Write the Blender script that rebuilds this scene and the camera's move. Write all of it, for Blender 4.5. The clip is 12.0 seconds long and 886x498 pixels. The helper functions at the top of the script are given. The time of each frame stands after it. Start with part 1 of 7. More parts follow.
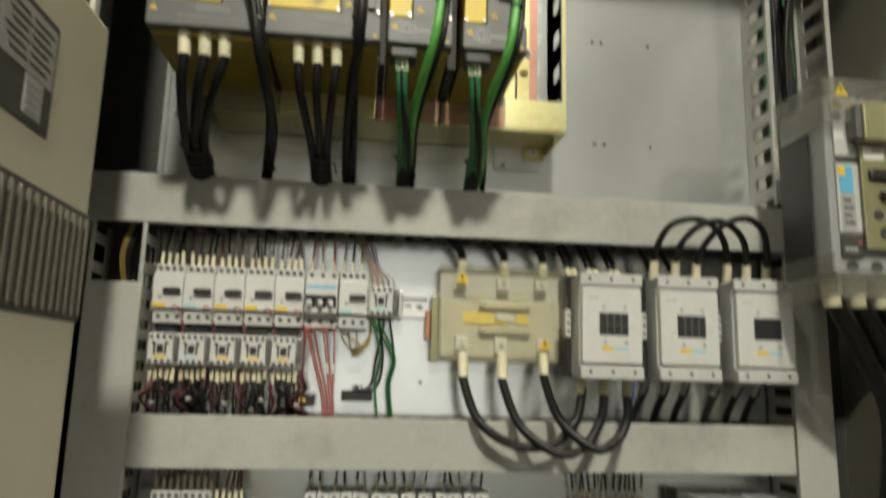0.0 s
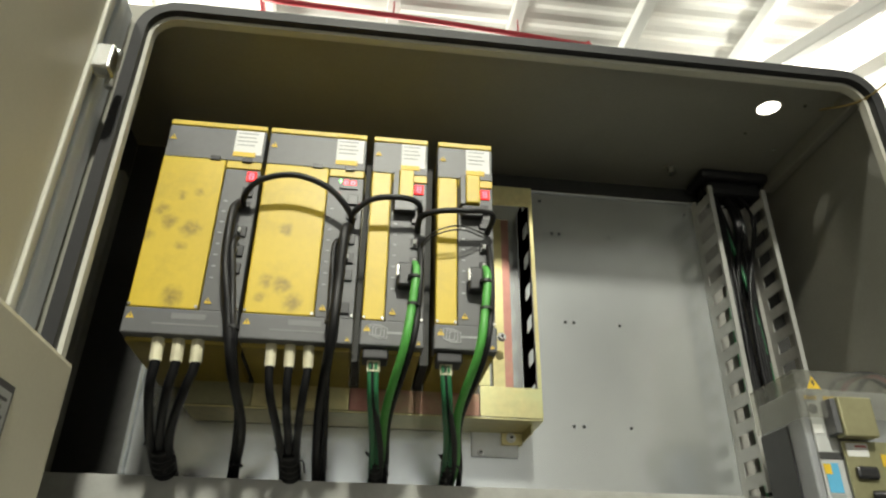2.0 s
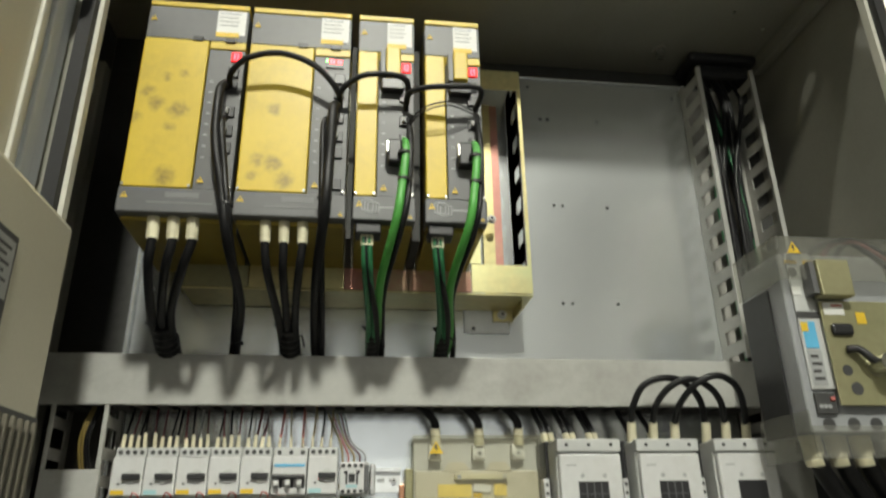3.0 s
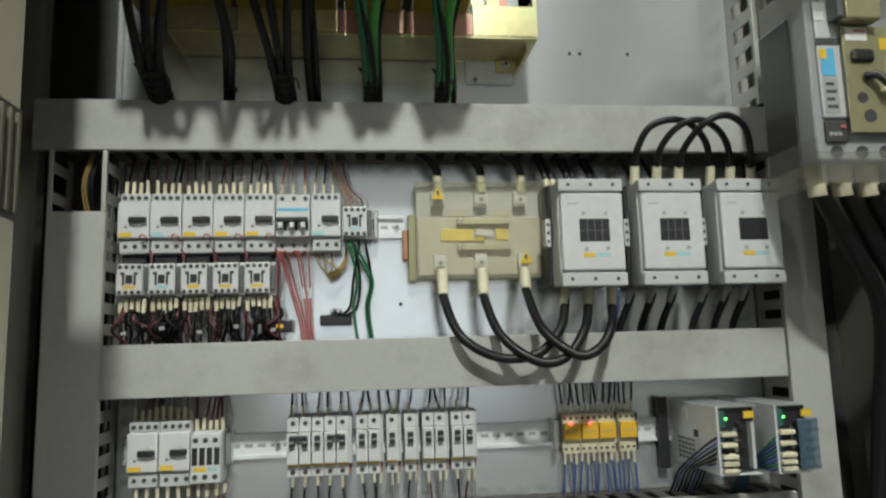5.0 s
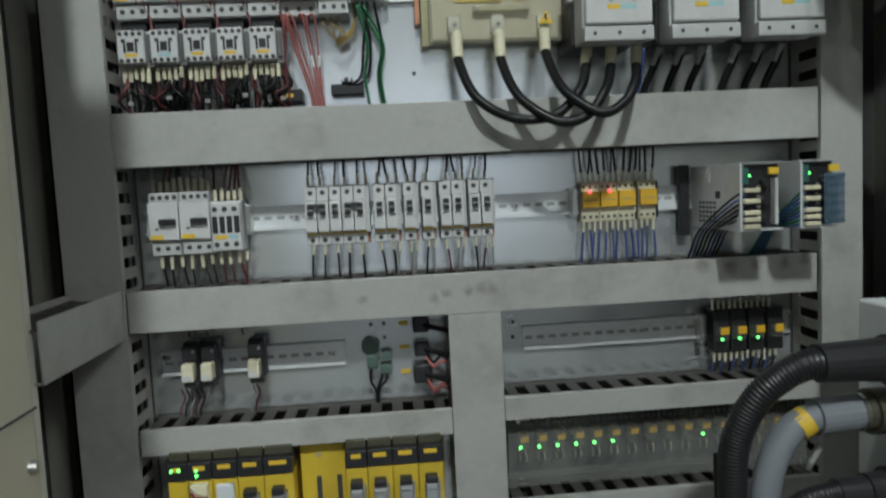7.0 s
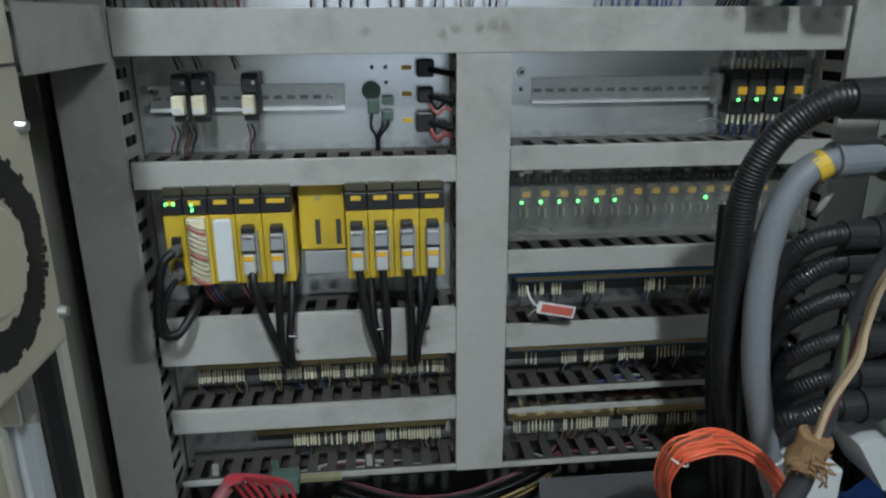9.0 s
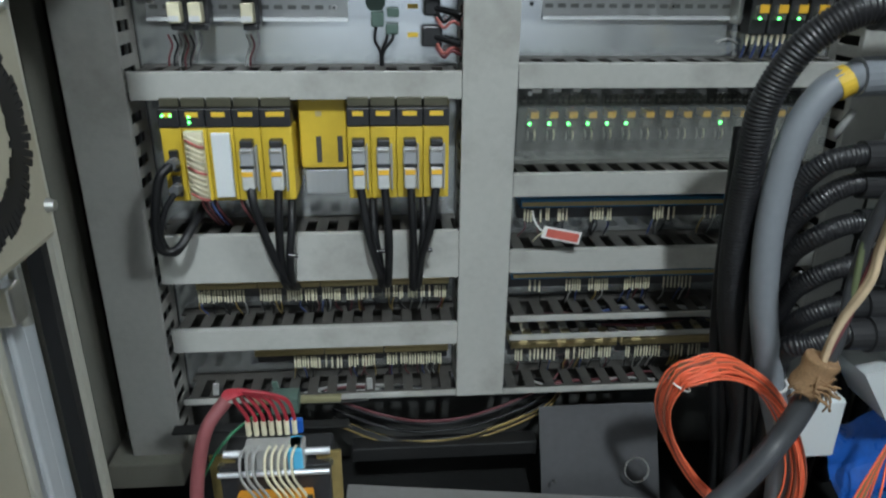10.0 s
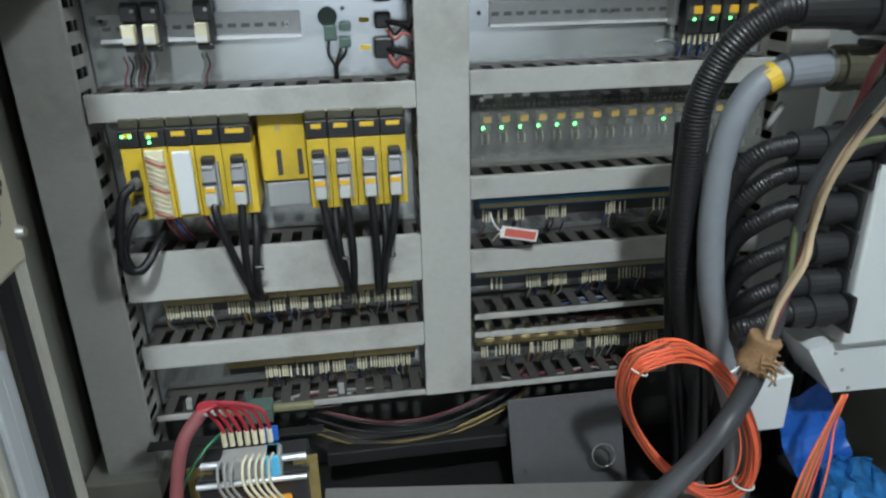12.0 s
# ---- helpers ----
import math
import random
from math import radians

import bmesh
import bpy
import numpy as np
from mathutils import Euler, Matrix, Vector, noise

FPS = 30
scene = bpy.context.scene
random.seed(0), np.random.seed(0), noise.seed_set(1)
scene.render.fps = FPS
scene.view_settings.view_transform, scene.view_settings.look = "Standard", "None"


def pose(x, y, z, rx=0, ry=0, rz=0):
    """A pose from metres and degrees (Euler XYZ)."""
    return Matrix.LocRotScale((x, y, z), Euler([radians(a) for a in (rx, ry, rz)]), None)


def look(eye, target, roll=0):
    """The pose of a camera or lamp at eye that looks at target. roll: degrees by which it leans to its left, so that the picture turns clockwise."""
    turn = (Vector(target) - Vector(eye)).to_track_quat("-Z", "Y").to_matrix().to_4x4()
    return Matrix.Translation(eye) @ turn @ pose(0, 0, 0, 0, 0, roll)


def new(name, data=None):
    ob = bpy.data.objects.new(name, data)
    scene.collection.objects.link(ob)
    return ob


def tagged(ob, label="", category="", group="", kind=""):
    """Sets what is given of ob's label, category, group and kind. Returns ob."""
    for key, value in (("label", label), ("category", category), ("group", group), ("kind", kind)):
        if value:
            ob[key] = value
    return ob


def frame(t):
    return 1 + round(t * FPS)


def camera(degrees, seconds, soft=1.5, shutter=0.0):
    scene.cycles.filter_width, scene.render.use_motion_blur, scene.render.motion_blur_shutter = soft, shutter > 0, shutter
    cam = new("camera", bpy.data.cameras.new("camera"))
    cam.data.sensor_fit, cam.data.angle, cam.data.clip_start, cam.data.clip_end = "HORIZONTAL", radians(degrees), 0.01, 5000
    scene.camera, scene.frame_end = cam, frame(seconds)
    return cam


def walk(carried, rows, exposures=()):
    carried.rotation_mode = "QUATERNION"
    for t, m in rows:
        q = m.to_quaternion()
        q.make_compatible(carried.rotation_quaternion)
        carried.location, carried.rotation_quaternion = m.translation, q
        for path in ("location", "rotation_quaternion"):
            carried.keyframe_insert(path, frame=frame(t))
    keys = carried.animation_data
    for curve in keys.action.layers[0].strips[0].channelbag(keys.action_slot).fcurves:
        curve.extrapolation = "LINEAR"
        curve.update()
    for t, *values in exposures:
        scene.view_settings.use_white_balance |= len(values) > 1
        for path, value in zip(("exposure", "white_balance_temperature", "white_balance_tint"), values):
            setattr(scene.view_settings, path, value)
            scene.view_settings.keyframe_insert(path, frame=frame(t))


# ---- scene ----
cam = camera(64.8, 12.0, soft=2.2, shutter=0.4)
PATH = [
    (0, (-0.054, 0.007, 1.202), (0.168, 1.962, 1.557), 1.5),
    (0.5, (-0.075, -0.009, 1.274), (0.1, 1.873, 1.927), 4.1),
    (1, (-0.071, -0.02, 1.302), (0.086, 1.78, 2.161), 3.6),
    (1.5, (-0.055, -0.021, 1.31), (0.111, 1.738, 2.247), 2.0),
    (2, (-0.032, -0.02, 1.302), (0.175, 1.73, 2.248), 0.8),
    (2.5, (-0.027, -0.008, 1.271), (0.214, 1.783, 2.128), -0.6),
    (3, (-0.032, -0.006, 1.24), (0.217, 1.835, 1.981), -1.0),
    (3.2, (-0.032, -0.004, 1.228), (0.225, 1.857, 1.913), -1.1),
    (4.8, (-0.014, 0.04, 1.132), (0.219, 2.0, 1.453), -1.5),
    (5, (-0.015, 0.046, 1.128), (0.212, 2.015, 1.399), -1.6),
    (5.5, (-0.016, 0.055, 1.099), (0.199, 2.035, 1.275), -2.3),
    (6, (-0.013, 0.063, 1.07), (0.179, 2.053, 1.111), -2.5),
    (6.5, (-0.013, 0.067, 1.049), (0.156, 2.059, 0.977), -2.8),
    (7, (-0.01, 0.074, 1.018), (0.144, 2.062, 0.854), -2.8),
    (7.5, (-0.009, 0.078, 0.983), (0.159, 2.047, 0.676), -2.1),
    (7.7, (-0.017, 0.081, 0.967), (0.16, 2.039, 0.602), -1.7),
    (9.3, (-0.045, 0.097, 0.878), (0.135, 1.976, 0.216), 0.0),
    (9.5, (-0.042, 0.098, 0.871), (0.126, 1.969, 0.184), 0.2),
    (10, (-0.037, 0.102, 0.846), (0.123, 1.945, 0.087), 0.6),
    (10.5, (-0.031, 0.102, 0.836), (0.121, 1.925, 0.027), 0.2),
    (11, (-0.029, 0.099, 0.836), (0.136, 1.918, 0.02), -0.4),
    (11.5, (-0.029, 0.092, 0.838), (0.157, 1.914, 0.035), -0.5),
    (12, (-0.037, 0.073, 0.859), (0.224, 1.907, 0.106), -1.3),
]
walk(cam, [(t, look(eye, target, roll)) for t, eye, target, roll in PATH],
     [(0, -0.45, 7700, 10), (1.6, -0.3, 7300, 10), (3.2, -0.42, 7100, 10), (5.0, -0.5, 6600, 10), (6.0, -0.65, 6550, 10), (7.0, -0.88, 6150, 10), (7.7, -0.85, 5950, 10), (9.3, -0.52, 5850, 10), (12.0, -0.13, 5900, 10)])

# ---------------------------------------------------------------- world and hall light
world = bpy.data.worlds.new("hall_air")
scene.world = world
world.use_nodes = True
world.node_tree.nodes["Background"].inputs[0].default_value = (0.85, 0.92, 1.0, 1)
world.node_tree.nodes["Background"].inputs[1].default_value = 0.12


def place_lamp(x, y, z, size, watts, col, shade, aim, spread):
    """A hall or added fill lamp; with a shade it shines down only."""
    lamp = bpy.data.lights.new("hall_or_fill_lamp", "AREA" if shade else "POINT")
    lamp.energy, lamp.color = watts, col
    ob = new("hall_or_fill_lamp", lamp)
    if shade:
        lamp.shape, lamp.size = "DISK", size
        lamp.spread = math.radians(spread)
        ob.matrix_world = look((x, y, z), aim)
    else:
        lamp.shadow_soft_size = size
        ob.location = (x, y, z)
    return ob


# First three follow shadows and light spots; the fourth is an added fill.
LAMPS = [(0.10, -3.3, 5.2, 0.42, 37, True, (0.0, 1.0, 1.30), 56), (-1.9, -1.1, 5.2, 0.25, 60, True, (-0.8, 0.1, 0.6), 180),
         (-1.8, 2.1, 5.2, 0.25, 50, True, (-0.7, 1.3, 0.6), 180), (3.2, -2.2, 4.2, 1.20, 4.5, True, (-0.45, 0.75, 0.20), 26),
         # Unseen additions: three brighten the roof, the last two fill from the south.
         (3.6, 4.6, 4.9, 0.2, 560, False, None, 0), (-2.2, 5.0, 4.9, 0.2, 560, False, None, 0), (0.6, 7.0, 4.9, 0.2, 720, False, None, 0),
         (5.6, -6.0, 4.9, 0.25, 80, False, None, 0), (-4.2, -7.4, 4.9, 0.25, 80, False, None, 0)]
for x, y, z, s, w, shade, aim, spread in LAMPS:
    place_lamp(x, y, z, s, w, (0.95, 1.0, 0.95), shade, aim, spread)

# unseen rear lamp in a south wall opening, added for plate reflections
rear_fill = bpy.data.lights.new("rear_fill_lamp", "AREA")
rear_fill.shape, rear_fill.size, rear_fill.size_y = "RECTANGLE", 4.4, 3.3
rear_fill.energy, rear_fill.color = 62, (0.90, 0.97, 1.0)
new("rear_fill_lamp", rear_fill).matrix_world = look((0.4, -10.0, 1.70), (0.4, 0.5, 1.70))


# ---------------------------------------------------------------- materials
def mat(name, col, rough=0.5, metal=0.0, var=0.14, s1=7.0, s2=90.0, bump=0.04, dirt=0.0, dirt_col=(0.05, 0.045, 0.035), dirt_scale=9.0, spec=0.5, stretch=(1, 1, 1), rnd=0.0):
    m = bpy.data.materials.new(name)
    m.use_nodes = True
    nt = m.node_tree
    b = nt.nodes["Principled BSDF"]
    b.inputs["Metallic"].default_value = metal
    b.inputs["Specular IOR Level"].default_value = spec
    N, L = nt.nodes.new, nt.links.new
    tc = N("ShaderNodeTexCoord")
    mp = N("ShaderNodeMapping")
    mp.inputs["Scale"].default_value = stretch
    L(tc.outputs["Object"], mp.inputs[0])
    n1, n2 = N("ShaderNodeTexNoise"), N("ShaderNodeTexNoise")
    for n, s in ((n1, s1), (n2, s2)):
        n.inputs["Scale"].default_value = s
        n.inputs["Detail"].default_value = 5
        L(mp.outputs[0], n.inputs["Vector"])
    add = N("ShaderNodeMath")
    add.operation = "ADD"
    L(n1.outputs[0], add.inputs[0])
    L(n2.outputs[0], add.inputs[1])
    rng = N("ShaderNodeMapRange")
    rng.inputs[1].default_value, rng.inputs[2].default_value = 0.6, 1.4
    rng.inputs[3].default_value, rng.inputs[4].default_value = 1 - var, 1 + var
    L(add.outputs[0], rng.inputs[0])
    val = rng.outputs[0]
    if rnd:
        oi = N("ShaderNodeObjectInfo")
        r2 = N("ShaderNodeMapRange")
        r2.inputs[3].default_value, r2.inputs[4].default_value = 1 - rnd, 1 + rnd
        L(oi.outputs["Random"], r2.inputs[0])
        mu = N("ShaderNodeMath")
        mu.operation = "MULTIPLY"
        L(val, mu.inputs[0])
        L(r2.outputs[0], mu.inputs[1])
        val = mu.outputs[0]
    mul = N("ShaderNodeVectorMath")
    mul.operation = "SCALE"
    mul.inputs[0].default_value = col
    L(val, mul.inputs["Scale"])
    out = mul.outputs[0]
    if dirt:
        n3 = N("ShaderNodeTexNoise")
        n3.inputs["Scale"].default_value = dirt_scale
        n3.inputs["Detail"].default_value = 6
        n3.inputs["Roughness"].default_value = 0.65
        L(tc.outputs["Object"], n3.inputs["Vector"])
        r3 = N("ShaderNodeMapRange")
        r3.inputs[1].default_value, r3.inputs[2].default_value = 0.5, 0.75
        r3.inputs[4].default_value = dirt
        L(n3.outputs[0], r3.inputs[0])
        mx = N("ShaderNodeMix")
        mx.data_type = "RGBA"
        L(r3.outputs[0], mx.inputs[0])
        L(out, mx.inputs[6])
        mx.inputs[7].default_value = (*dirt_col, 1)
        out = mx.outputs[2]
    L(out, b.inputs["Base Color"])
    rr = N("ShaderNodeMapRange")
    rr.inputs[3].default_value, rr.inputs[4].default_value = max(0.03, rough - 0.1), min(1, rough + 0.1)
    L(n1.outputs[0], rr.inputs[0])
    L(rr.outputs[0], b.inputs["Roughness"])
    if bump:
        bp = N("ShaderNodeBump")
        bp.inputs["Strength"].default_value = bump
        bp.inputs["Distance"].default_value = 0.002
        L(n2.outputs[0], bp.inputs["Height"])
        L(bp.outputs[0], b.inputs["Normal"])
    return m


def glow(name, col, strength):
    m = bpy.data.materials.new(name)
    m.use_nodes = True
    b = m.node_tree.nodes["Principled BSDF"]
    b.inputs["Base Color"].default_value = (*col, 1)
    b.inputs["Emission Color"].default_value = (*col, 1)
    b.inputs["Emission Strength"].default_value = strength
    return m


def clear(name, col, rough, alpha):
    m = bpy.data.materials.new(name)
    m.use_nodes = True
    nt = m.node_tree
    b = nt.nodes["Principled BSDF"]
    b.inputs["Base Color"].default_value = (*col, 1)
    b.inputs["Roughness"].default_value = rough
    tr = nt.nodes.new("ShaderNodeBsdfTransparent")
    tr.inputs[0].default_value = (0.95, 0.95, 0.92, 1)
    mx = nt.nodes.new("ShaderNodeMixShader")
    no = nt.nodes.new("ShaderNodeTexNoise")
    no.inputs["Scale"].default_value = 14
    tc = nt.nodes.new("ShaderNodeTexCoord")
    nt.links.new(tc.outputs["Object"], no.inputs["Vector"])
    rg = nt.nodes.new("ShaderNodeMapRange")
    rg.inputs[1].default_value, rg.inputs[2].default_value = 0.3, 0.7
    rg.inputs[3].default_value, rg.inputs[4].default_value = alpha * 0.6, alpha * 1.4
    nt.links.new(no.outputs[0], rg.inputs[0])
    nt.links.new(rg.outputs[0], mx.inputs[0])
    nt.links.new(tr.outputs[0], mx.inputs[1])
    nt.links.new(b.outputs[0], mx.inputs[2])
    nt.links.new(mx.outputs[0], nt.nodes["Material Output"].inputs[0])
    return m


DUCT = mat("duct_pvc", (0.40, 0.40, 0.375), 0.45, var=0.07, bump=0.02, dirt=0.55, dirt_col=(0.19, 0.18, 0.155), dirt_scale=9)
# Dust and recess shade share this colour, much darker than DUCTW.
DUCTD = mat("dusty_shaded_duct_wall", (0.06, 0.056, 0.05), 0.75, var=0.2, dirt=0.6, dirt_col=(0.035, 0.03, 0.024), dirt_scale=16)
LOUV = mat("dusty_louvre_paint", (0.11, 0.10, 0.075), 0.6, var=0.2)
DUCTW = mat("duct_wall_pvc", (0.36, 0.35, 0.32), 0.55, var=0.12, dirt=0.55, dirt_col=(0.08, 0.07, 0.055), dirt_scale=14)
ZINC = mat("galvanised_plate", (0.76, 0.79, 0.80), 0.22, 0.78, var=0.07, s1=3, s2=40, bump=0.02, dirt=0.3, dirt_col=(0.40, 0.42, 0.42), dirt_scale=3)
CAB = mat("cabinet_paint", (0.27, 0.26, 0.22), 0.5, var=0.06, bump=0.05, s2=300, dirt=0.2, dirt_col=(0.16, 0.15, 0.12), dirt_scale=4)
CABIN = mat("cabinet_inside_paint", (0.27, 0.265, 0.23), 0.55, var=0.08, bump=0.04, s2=300, dirt=0.3, dirt_col=(0.14, 0.135, 0.11), dirt_scale=3)
# Near-black tone standing in for shade in cabinet recesses and drive gaps.
SHADED = mat("shade_black_sheet", (0.045, 0.045, 0.042), 0.7, var=0.2)
BEIGE = mat("beige_door_paint", (0.47, 0.44, 0.345), 0.45, var=0.05, bump=0.04, s2=260, dirt=0.25, dirt_col=(0.34, 0.30, 0.2), dirt_scale=4)
PALE = mat("pale_lip_paint", (0.55, 0.54, 0.47), 0.45, var=0.06, dirt=0.2, dirt_col=(0.3, 0.28, 0.22))
RUBBER = mat("black_rubber", (0.012, 0.012, 0.013), 0.6, var=0.2)
ALU = mat("brushed_strip", (0.50, 0.52, 0.54), 0.42, 0.6, var=0.08, stretch=(30, 30, 1))
STEEL = mat("bright_steel", (0.62, 0.62, 0.6), 0.28, 1.0, var=0.1)
RAIL = mat("din_rail_zinc", (0.78, 0.80, 0.81), 0.32, 0.25, var=0.08, s1=12)
GOLD = mat("yellow_chromate_steel", (0.66, 0.58, 0.30), 0.32, 0.7, var=0.15, s1=9, dirt=0.6, dirt_col=(0.50, 0.62, 0.36), dirt_scale=5)
PINK = mat("iridescent_chromate_steel", (0.50, 0.24, 0.20), 0.34, 0.65, var=0.15, s1=7, dirt=0.6, dirt_col=(0.42, 0.55, 0.28), dirt_scale=7)
RUST = mat("brown_chromate_steel", (0.34, 0.19, 0.14), 0.45, 0.1, var=0.2)
OLIVE = mat("olive_chromate_steel", (0.36, 0.34, 0.20), 0.4, 0.5, var=0.12, dirt=0.4, dirt_col=(0.25, 0.27, 0.14))
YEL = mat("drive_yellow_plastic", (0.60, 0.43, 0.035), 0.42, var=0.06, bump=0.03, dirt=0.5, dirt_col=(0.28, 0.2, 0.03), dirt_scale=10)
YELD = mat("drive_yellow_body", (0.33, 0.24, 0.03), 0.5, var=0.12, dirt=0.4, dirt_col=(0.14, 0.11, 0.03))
DGREY = mat("drive_grey_plastic", (0.105, 0.107, 0.11), 0.45, var=0.08, bump=0.03, dirt=0.2, dirt_col=(0.17, 0.165, 0.15))
BLACK = mat("black_plastic", (0.022, 0.022, 0.024), 0.4, var=0.2)
CABLE = mat("black_cable_sheath", (0.009, 0.009, 0.010), 0.42, var=0.25, s1=20, spec=0.3)
GREEN = mat("green_cable_sheath", (0.08, 0.36, 0.07), 0.4, var=0.15, s1=30)
GREEND = mat("dark_green_wire", (0.02, 0.15, 0.06), 0.4, var=0.15)
REDW = mat("red_wire", (0.42, 0.12, 0.105), 0.6, var=0.12)
ORANGEW = mat("orange_wire", (0.85, 0.16, 0.07), 0.42, var=0.1, rnd=0.2)
PINKW = mat("pink_sleeve", (0.19, 0.055, 0.06), 0.65, var=0.12)
YELW = mat("yellow_wire", (0.28, 0.20, 0.06), 0.5, var=0.12)
BLUEW = mat("blue_wire", (0.05, 0.08, 0.24), 0.45, var=0.12, rnd=0.2)
BROWNW = mat("maroon_wire", (0.12, 0.03, 0.035), 0.5, var=0.15, rnd=0.25)
GREYW = mat("grey_wire", (0.30, 0.30, 0.29), 0.5, var=0.12)
BEIGEW = mat("tan_wire", (0.60, 0.46, 0.30), 0.6, var=0.12)
CREAM = mat("cream_sleeve", (0.62, 0.58, 0.42), 0.5, var=0.12, rnd=0.12, dirt=0.25, dirt_col=(0.3, 0.26, 0.16), dirt_scale=40)
LGREY = mat("light_grey_plastic", (0.49, 0.50, 0.49), 0.45, var=0.06, bump=0.02, dirt=0.25, dirt_col=(0.36, 0.35, 0.32), dirt_scale=30)
WHITE = mat("white_plastic", (0.57, 0.575, 0.57), 0.45, var=0.06, dirt=0.25, dirt_col=(0.38, 0.36, 0.31), dirt_scale=25)
LABELW = mat("white_sticker", (0.72, 0.72, 0.70), 0.55, var=0.04)
LABELY = mat("yellow_sticker", (0.72, 0.48, 0.04), 0.5, var=0.08)
LABELT = mat("teal_sticker", (0.33, 0.55, 0.58), 0.5, var=0.06)
LABELB = mat("blue_sticker", (0.10, 0.42, 0.66), 0.5, var=0.06)
INK = mat("dark_print", (0.05, 0.05, 0.05), 0.6, var=0.1)
DPRINT = mat("faint_print", (0.17, 0.172, 0.175), 0.6, var=0.1)
GPRINT = mat("grey_print", (0.35, 0.36, 0.36), 0.6, var=0.1)
NAMEY = mat("bright_yellow_strip", (0.86, 0.66, 0.16), 0.3, var=0.12, s1=30)
AMBER = mat("amber_relay_plastic", (0.72, 0.42, 0.03), 0.4, var=0.08)
COPPER = mat("copper_bar", (0.55, 0.28, 0.17), 0.35, 0.8, var=0.12)
GREYCON = mat("grey_conduit", (0.21, 0.225, 0.25), 0.45, var=0.08, s1=12)
CORR = mat("black_conduit", (0.014, 0.014, 0.016), 0.36, var=0.2)
WBOX = mat("white_box_paint", (0.62, 0.65, 0.66), 0.4, var=0.04, bump=0.03, s2=250)
COILO = mat("orange_winding_tape", (0.66, 0.28, 0.025), 0.4, var=0.12, s1=10, dirt=0.35, dirt_col=(0.4, 0.16, 0.02))
BURLAP = mat("brown_cloth_tape", (0.30, 0.18, 0.09), 0.8, var=0.3, s1=30, s2=400, bump=0.4)
BLUEP = mat("blue_plastic_film", (0.02, 0.10, 0.42), 0.3, var=0.25, s1=20)
BLUEBAG = mat("shiny_blue_bag", (0.03, 0.16, 0.42), 0.12, 0.3, var=0.5, s1=25, s2=60, bump=0.7)
# SHELF, DARKBOX and BLACKF are toned down to hold the foot's shade.
SHELF = mat("grey_sheet_metal", (0.25, 0.24, 0.235), 0.45, 0.3, var=0.08, dirt=0.3, dirt_col=(0.2, 0.19, 0.18))
DARKBOX = mat("dark_grey_sheet", (0.075, 0.075, 0.08), 0.5, 0.2, var=0.12, dirt=0.4, dirt_col=(0.07, 0.065, 0.06))
BLACKF = mat("shade_black_foot", (0.012, 0.012, 0.012), 0.5, var=0.3, s1=5)
PCB = mat("green_circuit_board", (0.03, 0.12, 0.10), 0.5, var=0.2, s2=200)
BLUET = mat("blue_terminal_plastic", (0.045, 0.21, 0.42), 0.5, var=0.15)
TERMY = mat("ochre_terminal_strip", (0.42, 0.34, 0.16), 0.55, var=0.15, s2=200)
GTERM = mat("green_terminal_plastic", (0.08, 0.125, 0.105), 0.5, var=0.12)
HALLW = mat("hall_cladding", (0.74, 0.73, 0.70), 0.6, var=0.05)
HALLB = mat("hall_steel_paint", (0.78, 0.78, 0.76), 0.5, var=0.04)
# Grey picked to limit light bounced off the unseen walls.
HALLS = mat("dim_bounce_wall", (0.26, 0.26, 0.25), 0.6, var=0.08)
FLOORM = mat("hall_concrete", (0.24, 0.24, 0.23), 0.6, var=0.15, s1=2, s2=40)
PIPER = mat("red_pipe_paint", (0.55, 0.04, 0.06), 0.45, var=0.08)
LEDR = glow("red_led", (1.0, 0.04, 0.07), 9.0)
# Dim red emission standing in for the bloom round the lit digits.
LEDW = glow("red_bloom_glow", (1.0, 0.012, 0.02), 0.55)
LEDG = glow("green_led", (0.15, 1.0, 0.18), 7.0)


